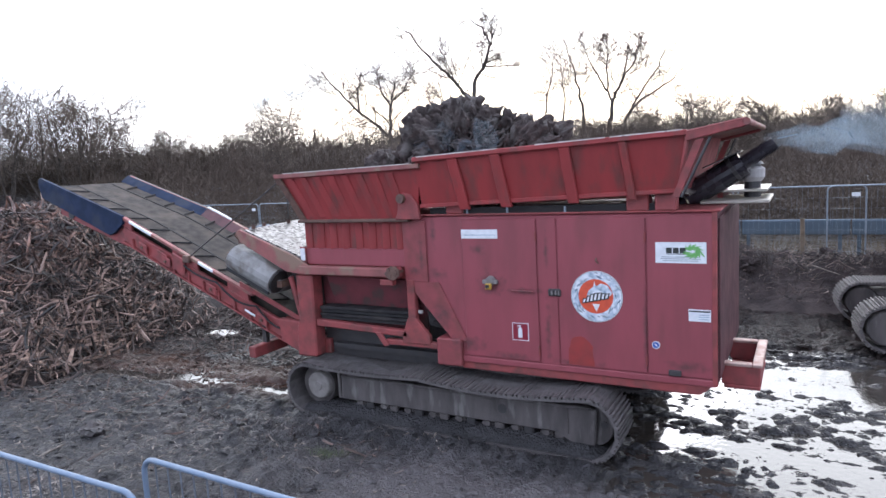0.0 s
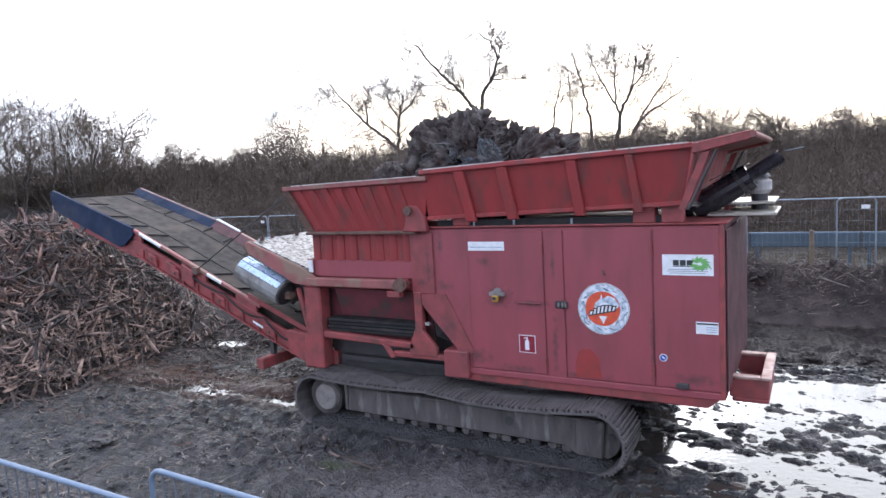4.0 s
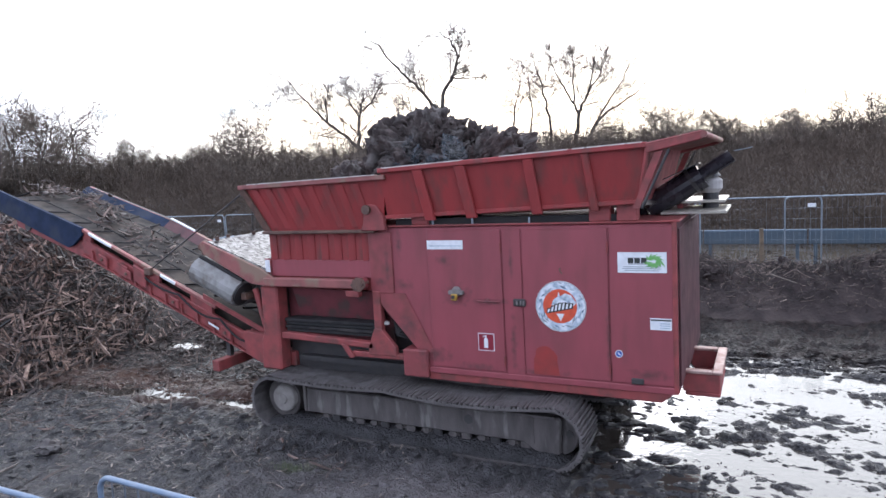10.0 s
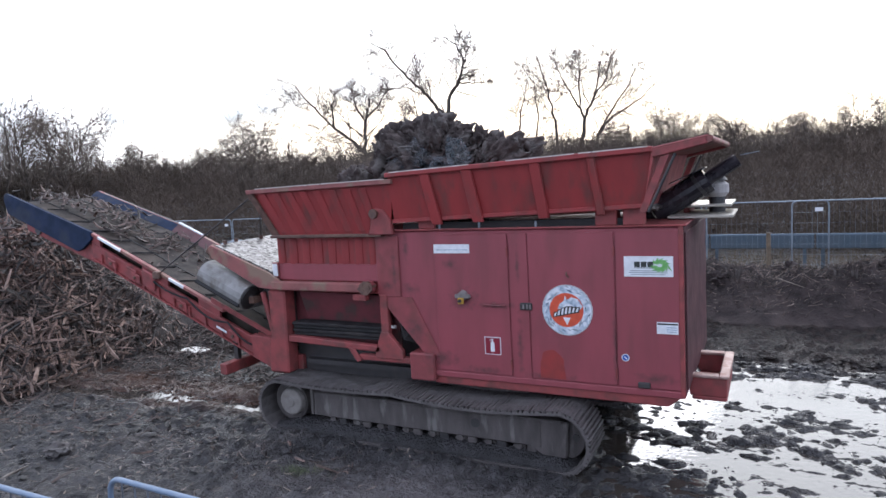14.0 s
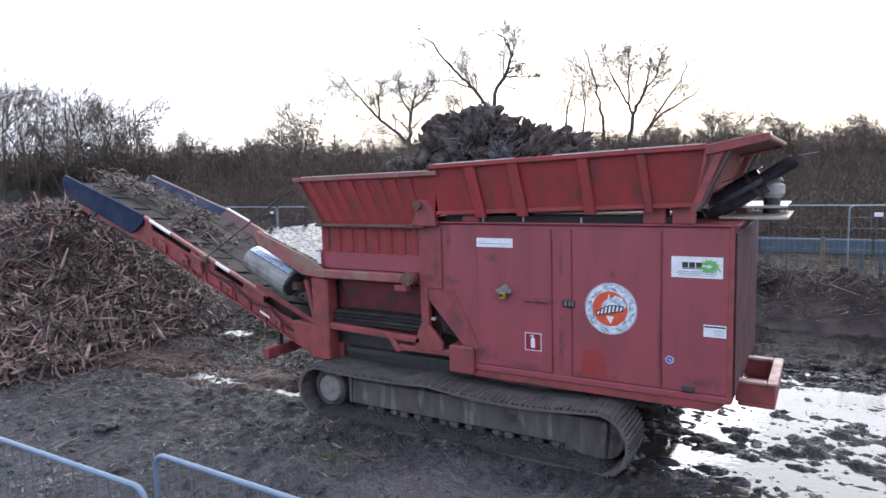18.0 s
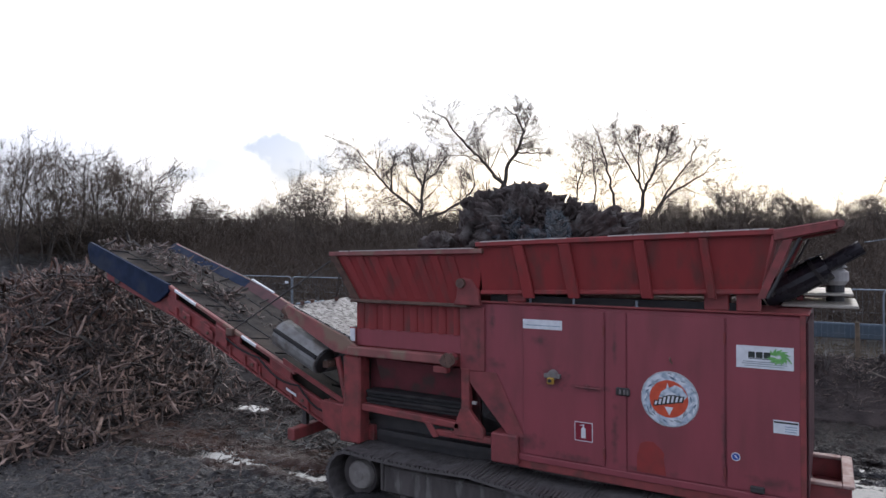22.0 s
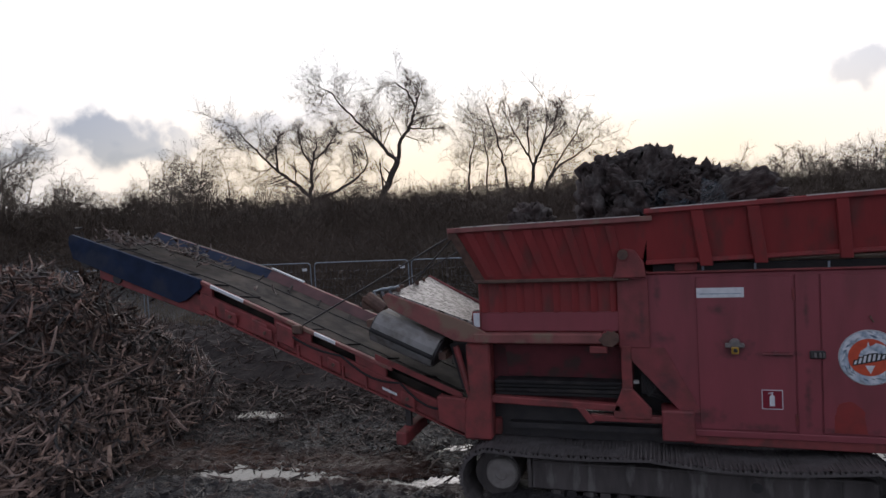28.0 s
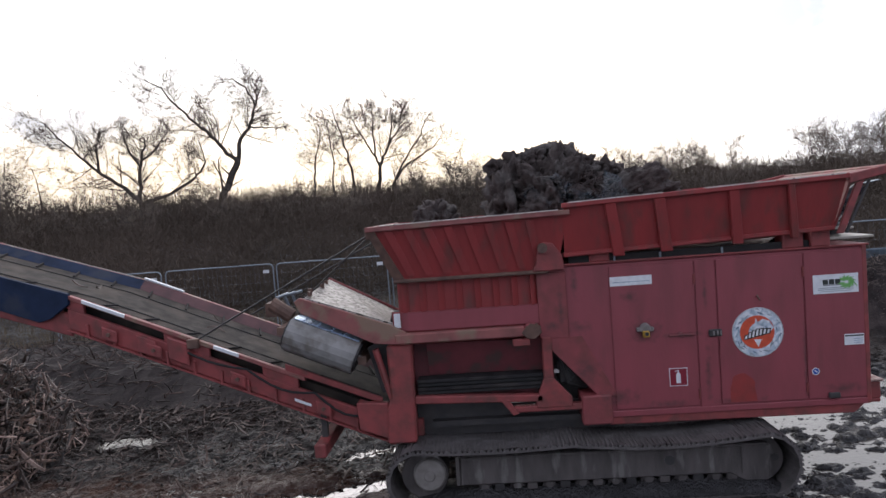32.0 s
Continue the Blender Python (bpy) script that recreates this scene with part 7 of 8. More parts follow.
def build_trees():
    # the forked old tree
    t = Tree(1)
    path_limb(t, [(-20.9, 38.9, 2.2), (-20.2, 39.0, 5.0), (-19.7, 39.1, 5.9), (-19.15, 39.2, 7.05)], 0.25, 0.2, 0, (5, 8, 6))
    path_limb(t, [(-19.15, 39.2, 7.05), (-18.9, 39.2, 8.4), (-18.15, 39.2, 9.2), (-17.8, 39.3, 10.35), (-18.25, 39.3, 11.5), (-19.1, 39.3, 12.2)], 0.15, 0.03, 0, (24, 14, 10))
    path_limb(t, [(-19.05, 39.0, 6.9), (-19.8, 38.7, 7.8), (-20.75, 38.5, 8.9), (-21.9, 38.4, 10.1), (-23.2, 38.3, 11.7), (-24.1, 38.2, 12.3)], 0.14, 0.025, 0, (28, 14, 10))
    path_limb(t, [(-18.15, 39.2, 9.1), (-17.2, 39.3, 8.9), (-16.0, 39.4, 9.0)], 0.07, 0.02, 0, (12, 10, 8))
    path_limb(t, [(-17.8, 39.3, 10.3), (-17.5, 39.4, 11.2), (-17.7, 39.4, 12.0)], 0.06, 0.02, 0, (12, 10, 8))
    t.finish("old forked leafless tree leaning over the scrub bank", (-20.9, 38.9, 2.2))
    t = Tree(2)
    path_limb(t, [(-24.6, 37.4, 2.2), (-24.75, 37.5, 5.3), (-24.5, 37.5, 7.1), (-24.1, 37.5, 8.6)], 0.17, 0.04, 0, (22, 13, 9))
    path_limb(t, [(-24.7, 37.5, 4.9), (-25.4, 37.3, 5.7), (-27.2, 37.1, 7.1), (-28.8, 37.0, 8.7), (-30.0, 36.9, 10.1)], 0.15, 0.025, 0, (30, 14, 9))
    path_limb(t, [(-24.6, 37.5, 4.8), (-22.9, 37.7, 5.2), (-21.4, 37.8, 6.1), (-20.7, 37.8, 6.9), (-21.0, 37.9, 8.4)], 0.12, 0.025, 0, (20, 13, 9))
    path_limb(t, [(-26.9, 37.1, 6.9), (-26.9, 37.1, 8.4), (-26.6, 37.2, 9.4)], 0.08, 0.02, 0, (14, 10, 8))
    path_limb(t, [(-24.5, 37.5, 7.0), (-25.3, 37.4, 8.4), (-25.4, 37.4, 9.5)], 0.07, 0.02, 0, (14, 10, 7), upward=0.6)
    path_limb(t, [(-24.4, 37.5, 7.4), (-23.3, 37.6, 8.2), (-22.6, 37.7, 9.2)], 0.07, 0.02, 0, (14, 10, 7))
    t.finish("wide spreading leafless tree above the scrub", (-24.6, 37.4, 2.2))
    t = Tree(3)
    t.clear = 0.4
    for pts, r in (([(-15.2, 41.5, 2.0), (-15.05, 41.5, 5.3), (-14.8, 41.5, 7.0), (-14.35, 41.5, 8.9)], 0.1), ([(-12.3, 41.6, 2.0), (-12.45, 41.6, 5.3), (-12.75, 41.6, 7.2), (-13.2, 41.6, 9.2), (-13.6, 41.6, 10.5)], 0.12), ([(-13.8, 41.6, 2.4), (-13.8, 41.6, 5.2), (-13.7, 41.6, 6.9), (-13.95, 41.6, 9.6)], 0.09)):
        path_limb(t, pts, r, 0.02, 0, (17, 10, 7), upward=0.3)
    t.finish("slender multi-stemmed birch, leafless", (-13.8, 41.5, 2.0))
    t = Tree(4)
    t.clear = 0.4
    for pts, r in (([(-11.0, 42.0, 2.0), (-10.87, 42.0, 5.0), (-10.73, 42.0, 6.3), (-10.2, 42.0, 7.3), (-9.75, 42.0, 8.5), (-9.7, 42.0, 10.2)], 0.17), ([(-10.73, 42.0, 6.3), (-11.3, 42.0, 7.4), (-12.0, 41.9, 8.8), (-12.5, 41.9, 10.0)], 0.09), ([(-10.2, 42.0, 7.3), (-9.4, 42.1, 8.4), (-8.8, 42.1, 10.0)], 0.08), ([(-11.0, 42.0, 7.0), (-11.0, 42.0, 8.6), (-10.9, 42.0, 10.2)], 0.07)):
        path_limb(t, pts, r, 0.02, 0, (17, 11, 8), upward=0.4)
    t.finish("upright leafless ash tree with a vase-shaped crown", (-11.0, 42.0, 2.0))
    t = Tree(5)
    path_limb(t, [(-10.3, 42.0, 2.4), (-9.9, 42.0, 5.1), (-8.95, 42.1, 6.3), (-7.5, 42.2, 7.0), (-6.4, 42.3, 7.9)], 0.12, 0.02, 0, (18, 9, 7))
    path_limb(t, [(-9.9, 42.0, 5.0), (-9.0, 42.1, 6.6), (-7.9, 42.2, 8.2), (-7.4, 42.2, 9.2)], 0.08, 0.02, 0, (14, 9, 7))
    t.finish("leaning leafless tree among the scrub", (-10.3, 42.0, 2.4))
    for seed, (x, y, top, lean, stems) in enumerate(((-31.7, 33.8, 8.6, (0.0, 0.1), 2), (-29.2, 34.6, 8.6, (-0.12, 0), 2), (-33.9, 32.0, 7.4, (0.1, 0), 3), (-5.7, 42.4, 7.2, (0.03, 0), 1), (12.2, 42.4, 7.0, (0.02, 0), 1),
                                                     (18.0, 39.6, 6.9, (0, 0), 4), (16.4, 40.4, 6.5, (-0.1, 0), 3), (19.8, 38.6, 6.6, (0.1, 0), 3),
                                                     (-34.9, 19.4, 9.0, (-0.06, 0), 3), (-35.4, 18.3, 7.9, (-0.1, 0), 3), (-34.3, 20.5, 8.1, (0.05, 0), 3), (-33.9, 21.2, 8.4, (0.0, 0), 3), (-33.4, 22.0, 8.0, (0.05, 0), 3), (-33.0, 22.7, 7.4, (0.02, 0), 3),
                                                     (-36.0, 17.0, 8.1, (0, 0), 3), (-36.6, 15.5, 8.4, (0, 0), 3), (-27.6, 28.9, 6.7, (0.05, 0), 3), (-31.6, 24.5, 5.9, (0, 0), 3), (-5.2, 39.7, 6.3, (0, 0), 3), (-3.2, 39.9, 5.9, (0, 0), 3), (-1.5, 40.0, 5.7, (0, 0), 3), (0.6, 40.0, 5.5, (0, 0), 3), (-8.2, 39.1, 5.8, (0, 0), 3),
                                                     (2.6, 41.0, 5.8, (0, 0), 3), (5.2, 42.0, 6.2, (0, 0), 3), (7.5, 42.0, 6.3, (0, 0), 3), (9.3, 42.0, 6.2, (0, 0), 3))):
        t = Tree(20 + seed)
        z = far_height(x, y)
        for k in range(stems):
            d = Vector((lean[0] + t.rng.uniform(-0.45, 0.45) * (stems > 1), lean[1] + t.rng.uniform(-0.3, 0.3), 1))
            t.limb((x + 0.3 * k - 0.15 * stems, y, z - 0.1), d, (top - z) * t.rng.uniform(0.75, 0.95), 0.024 + 0.005 * (top - z), 0, (15, 9, 7), upward=0.4 if x < -33 and y < 24 else 0.2, wander=0.13)
        t.finish("bare sapling clump rising from the hedgerow" if stems > 1 else "single slim leafless tree on the bank", (x, y, z), group="bank saplings")


SKY_X = np.array([-60, -45, -39.6, -37.4, -36, -33, -29.5, -24.5, -19.6, -14, -10, -7.4, -4, 0, 4, 9, 12, 17, 24, 40])
SKY_Z = np.array([5.5, 5.7, 5.9, 6.0, 6.2, 6.2, 6.1, 6.2, 6.3, 6.2, 6.1, 6.1, 5.4, 5.1, 5.3, 5.8, 5.1, 5.1, 5.0, 5.0])


def build_hedge_trees():
    """Many thin, twiggy bushes along the skyline of the bank."""
    rng = random.Random(64)
    kinds = []
    for k in range(7):
        t = Tree(300 + k)
        for j in range(7):
            d = Vector((t.rng.uniform(-1.3, 1.3), t.rng.uniform(-1.2, 1.2), 1))
            t.limb((t.rng.uniform(-0.5, 0.5), t.rng.uniform(-0.5, 0.5), -0.1), d, t.rng.uniform(1.7, 3.1), 0.026, 0, (9, 7, 5), upward=0.1, wander=0.2)
        kinds.append(t.finish("leafless twiggy hawthorn bush on the bank", (0, 0, 0), name="bush", group="bank bushes"))
    used = 0
    for k in range(130):
        a = -66 + 108 * (k + rng.random()) / 130
        d = rng.uniform(39, 47)
        x, y = d * math.sin(math.radians(a)) - 2, d * math.cos(math.radians(a))
        z = far_height(x, y)
        goal = 2.84 + (float(np.interp(x * 46 / d, SKY_X, SKY_Z)) - 2.84) * d / 46 + rng.uniform(-0.3, 0.55)
        size = max(0.45, (goal - z) / 3.4)
        m = Matrix.Translation((x, y, z)) @ Matrix.Rotation(rng.uniform(0, 6.28), 4, "Z")
        if used < 7:
            ob = kinds[used]
            ob.matrix_basis = m @ Matrix.Diagonal((size, size, size, 1))
        else:
            ob = copy_thing(kinds[used % 7], m)
            ob.scale = (size, size, size)
        used += 1


def build_scrub():
    rng = np.random.RandomState(5)
    shrubs, tries = [], 0
    while len(shrubs) < 4600 and tries < 60000:
        tries += 1
        a = rng.uniform(-65, 42)
        d = rng.uniform(22, 47) if rng.rand() < 0.72 else rng.uniform(40, 48)
        x, y = d * math.sin(math.radians(a)) - 2, d * math.cos(math.radians(a))
        if y < 18.5 + 2.0 * rng.rand():
            continue
        z = 2.7 * float(smoothstep(21, 43, math.hypot(x + 2, y)) * smoothstep(4, 20, y))
        top_here = float(np.interp(x * 46 / d, SKY_X, SKY_Z))
        limit = 2.84 + (top_here - 2.84) * d / 46 * (rng.uniform(0.55, 1.12) if d < 40 else rng.uniform(0.82, 1.1))
        h = min(limit - z, rng.uniform(1.1, 3.0) if d < 38 else rng.uniform(2.4, 4.2))
        if h > 0.35:
            shrubs.append((x, y, z, h, d))
    per = 66
    base = np.repeat(np.array(shrubs), per, axis=0)
    n = len(base)
    x, y, z, h, d = base.T
    th, rise, rho = rng.uniform(0, 2 * math.pi, n), rng.uniform(0.0, 1.0, n), rng.uniform(0.15, 0.95, n)
    flat = np.sqrt(1 - rise ** 2)
    way = np.stack([flat * np.cos(th), flat * np.sin(th), rise], -1)
    spread = 0.45 + 0.5 * h
    start = np.stack([x + way[:, 0] * spread * rho, y + way[:, 1] * spread * rho, z + way[:, 2] * h * rho * 0.85], -1)
    aim = way + rng.normal(0, 0.55, (n, 3)) + np.array([0, 0, 0.25])
    aim /= np.linalg.norm(aim, axis=1)[:, None]
    long = (rng.uniform(0.25, 0.75, n) * (0.5 + 0.25 * h))[:, None]
    bend = rng.normal(0, 0.12, (n, 3)) * long
    across = np.cross(aim, rng.normal(0, 1, (n, 3)))
    across /= np.linalg.norm(across, axis=1)[:, None]
    wide = (rng.uniform(0.005, 0.011, n) * (0.7 + d / 60))[:, None] * across
    mid, tip = start + aim * long * 0.5 + bend, start + aim * long
    fork = mid + (aim + rng.normal(0, 0.6, (n, 3))) * long * 0.5
    verts = np.stack([start - wide, start + wide, mid + wide * 0.7, mid - wide * 0.7, tip, fork], 1).reshape(-1, 3)
    i = np.arange(n)[:, None] * 6
    quads = (i + np.array([0, 1, 2, 3])).tolist()
    tris = (i + np.array([3, 2, 4])).tolist() + (i + np.array([3, 2, 5])).tolist()
    s = Shape()
    s.v, s.f = verts.tolist(), quads + tris
    whole("scrub", s, SCRUB, "dense leafless brown scrub and brambles covering the bank", "scrub", kind="stuff")
    verts, faces = [], []
    for k in range(24000):
        x, y = rng.uniform(-22, 16), 16.2 + 5.5 * rng.rand() ** 1.3
        z = 2.7 * float(smoothstep(21, 43, math.hypot(x + 2, y)) * smoothstep(4, 20, y))
        h, th = rng.uniform(0.12, 0.42), rng.uniform(0, 6.28)
        w = 0.007
        i = len(verts)
        verts += [(x - w * math.cos(th), y - w * math.sin(th), z), (x + w * math.cos(th), y + w * math.sin(th), z), (x + rng.normal() * 0.1, y + rng.normal() * 0.1, z + h)]
        faces.append((i, i + 1, i + 2))
    s = Shape()
    s.v, s.f = verts, faces
    whole("dry_grass", s, DRY_GRASS, "strip of pale dead grass behind the site fence", "grass", kind="stuff")


build_trees()
build_hedge_trees()
build_scrub()

# ---- excavator at the edge of the yard ----
MUD_ORANGE = material("muddy_orange_paint", (0.3, 0.11, 0.03), (0.2, 0.08, 0.03), rough=0.55, scale=4.0, bump=0.1, stain=(0.1, 0.08, 0.06), stain_scale=2.0)


def build_excavator():
    dig = thing("excavator", "muddy tracked excavator driving off across the yard", "excavator", (2.4, 11.45, 0))
    pad = shoe_mesh(0.6)
    for y0, y1 in ((10.3, 10.9), (12.0, 12.6)):
        yc = (y0 + y1) / 2
        beam = part("track_frame", Shape().prism([(1.0, 0.2), (4.0, 0.2), (4.0, 0.5), (1.0, 0.5)], y0 + 0.06, y1 - 0.06), MUDDY_FRAME, dig, "mud-caked excavator track", bevel=0.05)
        part("idler_wheel", Shape().tube([(0.97, y0 + 0.05, 0.33), (0.97, y1 - 0.05, 0.33)], 0.24, 24), MUDDY_FRAME, beam, bevel=0.02)
        part("sprocket", Shape().tube([(4.0, y0 + 0.05, 0.33), (4.0, y1 - 0.05, 0.33)], 0.24, 24), DARK, beam, bevel=0.02)
        origin = base_of(beam)
        outline = [(0.97 + 3.03 * k / 22, 0.03, 0.0) for k in range(22)] + [(4.0 + 0.3 * math.cos(a), 0.33 + 0.3 * math.sin(a), a + math.pi / 2) for a in [-math.pi / 2 + math.pi * k / 7 for k in range(7)]]
        outline += [(4.0 - 3.03 * k / 22, 0.63, math.pi) for k in range(22)] + [(0.97 + 0.3 * math.cos(a), 0.33 + 0.3 * math.sin(a), a + math.pi / 2) for a in [math.pi / 2 + math.pi * k / 7 for k in range(7)]]
        for x, z, a in outline:
            ob = new("shoe", pad)
            ob.parent = beam
            ob.location = Vector((x, yc, z)) - origin
            ob.rotation_euler = (0, -a, 0)
    part("car_body", Shape().box(1.6, 3.4, 10.9, 12.0, 0.35, 0.85), MUDDY_FRAME, dig, bevel=0.05)
    part("turntable", Shape().tube([(2.5, 11.45, 0.85), (2.5, 11.45, 1.0)], 0.55, 24), DARK, dig)
    house = part("house", Shape().prism([(1.75, 1.0), (4.6, 1.0), (4.6, 1.9), (4.3, 2.05), (1.75, 2.05)], 10.35, 12.55), MUD_ORANGE, dig, bevel=0.06)
    part("cab", Shape().prism([(1.7, 1.05), (3.0, 1.05), (3.0, 2.85), (2.0, 2.9), (1.72, 2.1)], 10.4, 11.2), DARK, house, bevel=0.05)
    boom = part("boom", Shape().prism([(3.2, 1.9), (3.6, 1.9), (5.2, 3.6), (6.6, 3.8), (6.6, 3.55), (5.3, 3.2)], 11.4, 11.7), MUD_ORANGE, dig, bevel=0.04)
    part("stick", Shape().prism([(6.5, 3.8), (6.75, 3.7), (6.5, 1.9), (6.3, 1.9)], 11.45, 11.65), MUD_ORANGE, boom, bevel=0.03)
    part("bucket", Shape().prism([(6.6, 2.0), (6.25, 2.0), (5.8, 1.6), (5.9, 1.2), (6.5, 1.3)], 11.1, 12.0), DARK, boom, bevel=0.03)
    return dig


# ---- exhaust smoke ----
def smoke_material():
    mat = bpy.data.materials.new("thin_blue_smoke")
    mat.use_nodes = True
    nt = mat.node_tree
    nt.nodes.clear()
    out, mix, clear, soft = (nt.nodes.new(n) for n in ("ShaderNodeOutputMaterial", "ShaderNodeMixShader", "ShaderNodeBsdfTransparent", "ShaderNodeBsdfTranslucent"))
    soft.inputs[0].default_value = (0.6, 0.78, 0.95, 1)
    mix.inputs[0].default_value = 0.04
    nt.links.new(clear.outputs[0], mix.inputs[1])
    nt.links.new(soft.outputs[0], mix.inputs[2])
    nt.links.new(mix.outputs[0], out.inputs[0])
    return mat


SMOKE = smoke_material()


def build_smoke(seed, spread):
    rng = random.Random(seed)
    puff = thing("exhaust_smoke", "thin bluish puff of diesel smoke leaving the exhaust", "smoke", (-0.1, 6.72, 2.95))
    for k in range(6):
        u = (k + 0.4) / 6
        r = 0.09 + 0.17 * u * spread
        c = (-0.1 + u * 0.85 * spread + rng.uniform(-0.05, 0.05), 6.72 + rng.uniform(-0.1, 0.1), 2.9 + rng.uniform(-0.06, 0.06) * (0.4 + u) + 0.02 * u)
        part("wisp", lump(c, (r * 1.5, r, r * 0.8), seed + k, 2, 0.5), SMOKE, puff, smooth=True)
    return puff


# ---- moving pieces of the belts ----
BELT_SPEED = 2.4


def belt_loop():
    """The conveyor belt's surface as a closed run of (x, z, turn)."""
    pts = [(-5.3, rail_z(-5.3) - 0.088), (-8.75, rail_z(-8.75) - 0.088), (-10.65, rail_z(-10.65) - 0.088)]
    for k in range(1, 8):
        a = math.radians(106.7 + 22.5 * k)
        pts.append((-10.61 + 0.15 * math.cos(a), rail_z(-10.65) - 0.233 + 0.15 * math.sin(a)))
    pts += [(-10.6, rail_z(-10.6) - 0.415), (-8.75, rail_z(-8.75) - 0.415), (-5.3, rail_z(-5.3) - 0.375)]
    for k in range(1, 6):
        a = math.radians(-67 + 30 * k)
        pts.append((-5.3 + 0.125 * math.cos(a), rail_z(-5.3) - 0.25 + 0.125 * math.sin(a)))
    return pts


def on_loop(pts, s):
    seg = [math.dist(a, b) for a, b in zip(pts, pts[1:] + pts[:1])]
    total = sum(seg)
    s %= total
    n = len(pts)
    for k in range(n):
        if s <= seg[k]:
            a, b = pts[k], pts[(k + 1) % n]
            u = s / seg[k]
            return a[0] + (b[0] - a[0]) * u, a[1] + (b[1] - a[1]) * u, math.atan2(b[1] - a[1], b[0] - a[0])
        s -= seg[k]


def build_cleats():
    made = []
    def bar(points):
        return mesh_of("belt_cleat", Shape().loft([[(x, y, 0.0), (x + 0.03, y, 0.0), (x + 0.022, y, 0.018), (x + 0.008, y, 0.018)] for x, y in points]), RUBBER)

    for me in (bar(((0.0, -0.6), (0.1, -0.34))), bar(((0.1, 0.34), (0.0, 0.6)))):
        for k in range(25):
            ob = new("belt_cleat", me)
            ob.parent = shredder
            made.append(ob)
    return made


def cleat_rows(k, count):
    pts = belt_loop()
    seg = [math.dist(a, b) for a, b in zip(pts, pts[1:] + pts[:1])]
    total, marks, acc = sum(seg), [], 0.0
    for d in seg:
        marks.append(acc)
        acc += d
    s0 = total * k / count
    times = {0.0, 32.0}
    for m in marks + [marks[1] * 0.5, (marks[1] + marks[2]) / 2]:
        t = ((m - s0) % total) / BELT_SPEED
        while t < 32:
            times.add(round(t * FPS) / FPS)
            t += total / BELT_SPEED
    rows = []
    base = shredder.location
    for t in sorted(times):
        x, z, a = on_loop(pts, s0 + BELT_SPEED * t)
        rows.append((t, Matrix.Translation((x - base.x, 6.825 - base.y, z - base.z)) @ Matrix.Rotation(-(a - math.pi), 4, "Y")))
    return rows


MAG_SPEED, MAG_T = 2.315, 7.6


def magnet_place(s, lift):
    span = MAG_Y1 - MAG_Y0
    r = MAG_R + lift
    total = 2 * span + 2 * math.pi * MAG_R
    s %= total
    arc = math.pi * MAG_R
    if s < arc:
        a = s / MAG_R
        return MAG_Y0 - r * math.sin(a), r * math.cos(a), a
    s -= arc
    if s < span:
        return MAG_Y0 + s, -r, math.pi
    s -= span
    if s < arc:
        a = math.pi + s / MAG_R
        return MAG_Y1 - r * math.sin(a), r * math.cos(a), a
    return MAG_Y1 - (s - arc), r, 2 * math.pi


def build_magnet_pieces():
    """Steel wear slats and rubber cleats that ride on the cross belt: (object, offset along the belt, lift)."""
    length = (MAG_B - MAG_A).length
    plate = Shape().box(0.02, length - 0.02, -0.038, 0.038, -0.004, 0.004)
    for x in (0.12, 0.27, 0.42, 0.56):
        plate.tube([(x, 0, 0.004), (x, 0, 0.012)], 0.012, 6)
    plate_me = mesh_of("wear_slat", plate, STEEL_BRIGHT)
    bar_me = mesh_of("belt_bar", Shape().loft([[(0.0, -0.025, -0.005), (0.0, 0.025, -0.005), (0.0, 0.012, 0.03), (0.0, -0.012, 0.03)], [(length, -0.025, -0.005), (length, 0.025, -0.005), (length, 0.012, 0.03), (length, -0.012, 0.03)]]), RUBBER_DARK)
    made = []
    total = 2 * (MAG_Y1 - MAG_Y0) + 2 * math.pi * MAG_R
    for k in range(6):
        ob = new("wear_slat", plate_me)
        made.append((ob, -0.205 + 0.082 * k, 0.006))
    for k in range(5):
        ob = new("belt_bar", bar_me)
        made.append((ob, 0.0 + total * k / 5, 0.004))
    for ob, _, _ in made:
        ob.parent = shredder
    return made


def magnet_rows(offset, lift):
    total = 2 * (MAG_Y1 - MAG_Y0) + 2 * math.pi * MAG_R
    s0 = 0.16 + offset - MAG_SPEED * MAG_T
    arc, span = math.pi * MAG_R, MAG_Y1 - MAG_Y0
    times = {0.0, 32.0}
    for m in [arc * u for u in (0, 0.25, 0.5, 0.75, 1)] + [arc + span / 2] + [arc + span + arc * u for u in (0, 0.33, 0.67, 1)] + [2 * arc + 1.5 * span]:
        t = ((m - s0) % total) / MAG_SPEED
        while t < 32:
            times.add(round(t * FPS) / FPS)
            t += total / MAG_SPEED
    rows = []
    along, up = MAG_ALONG, MAG_UP
    for t in sorted(times):
        y, h, a = magnet_place(s0 + MAG_SPEED * t, lift)
        place = MAG_A + up * h + Vector((0, y, 0)) - shredder.location
        normal = (up * math.cos(a) + Vector((0, -math.sin(a), 0))).normalized()
        cross = normal.cross(along)
        turn = Matrix((along, cross, normal)).transposed().to_4x4()
        rows.append((t, Matrix.Translation(place) @ turn))
    return rows


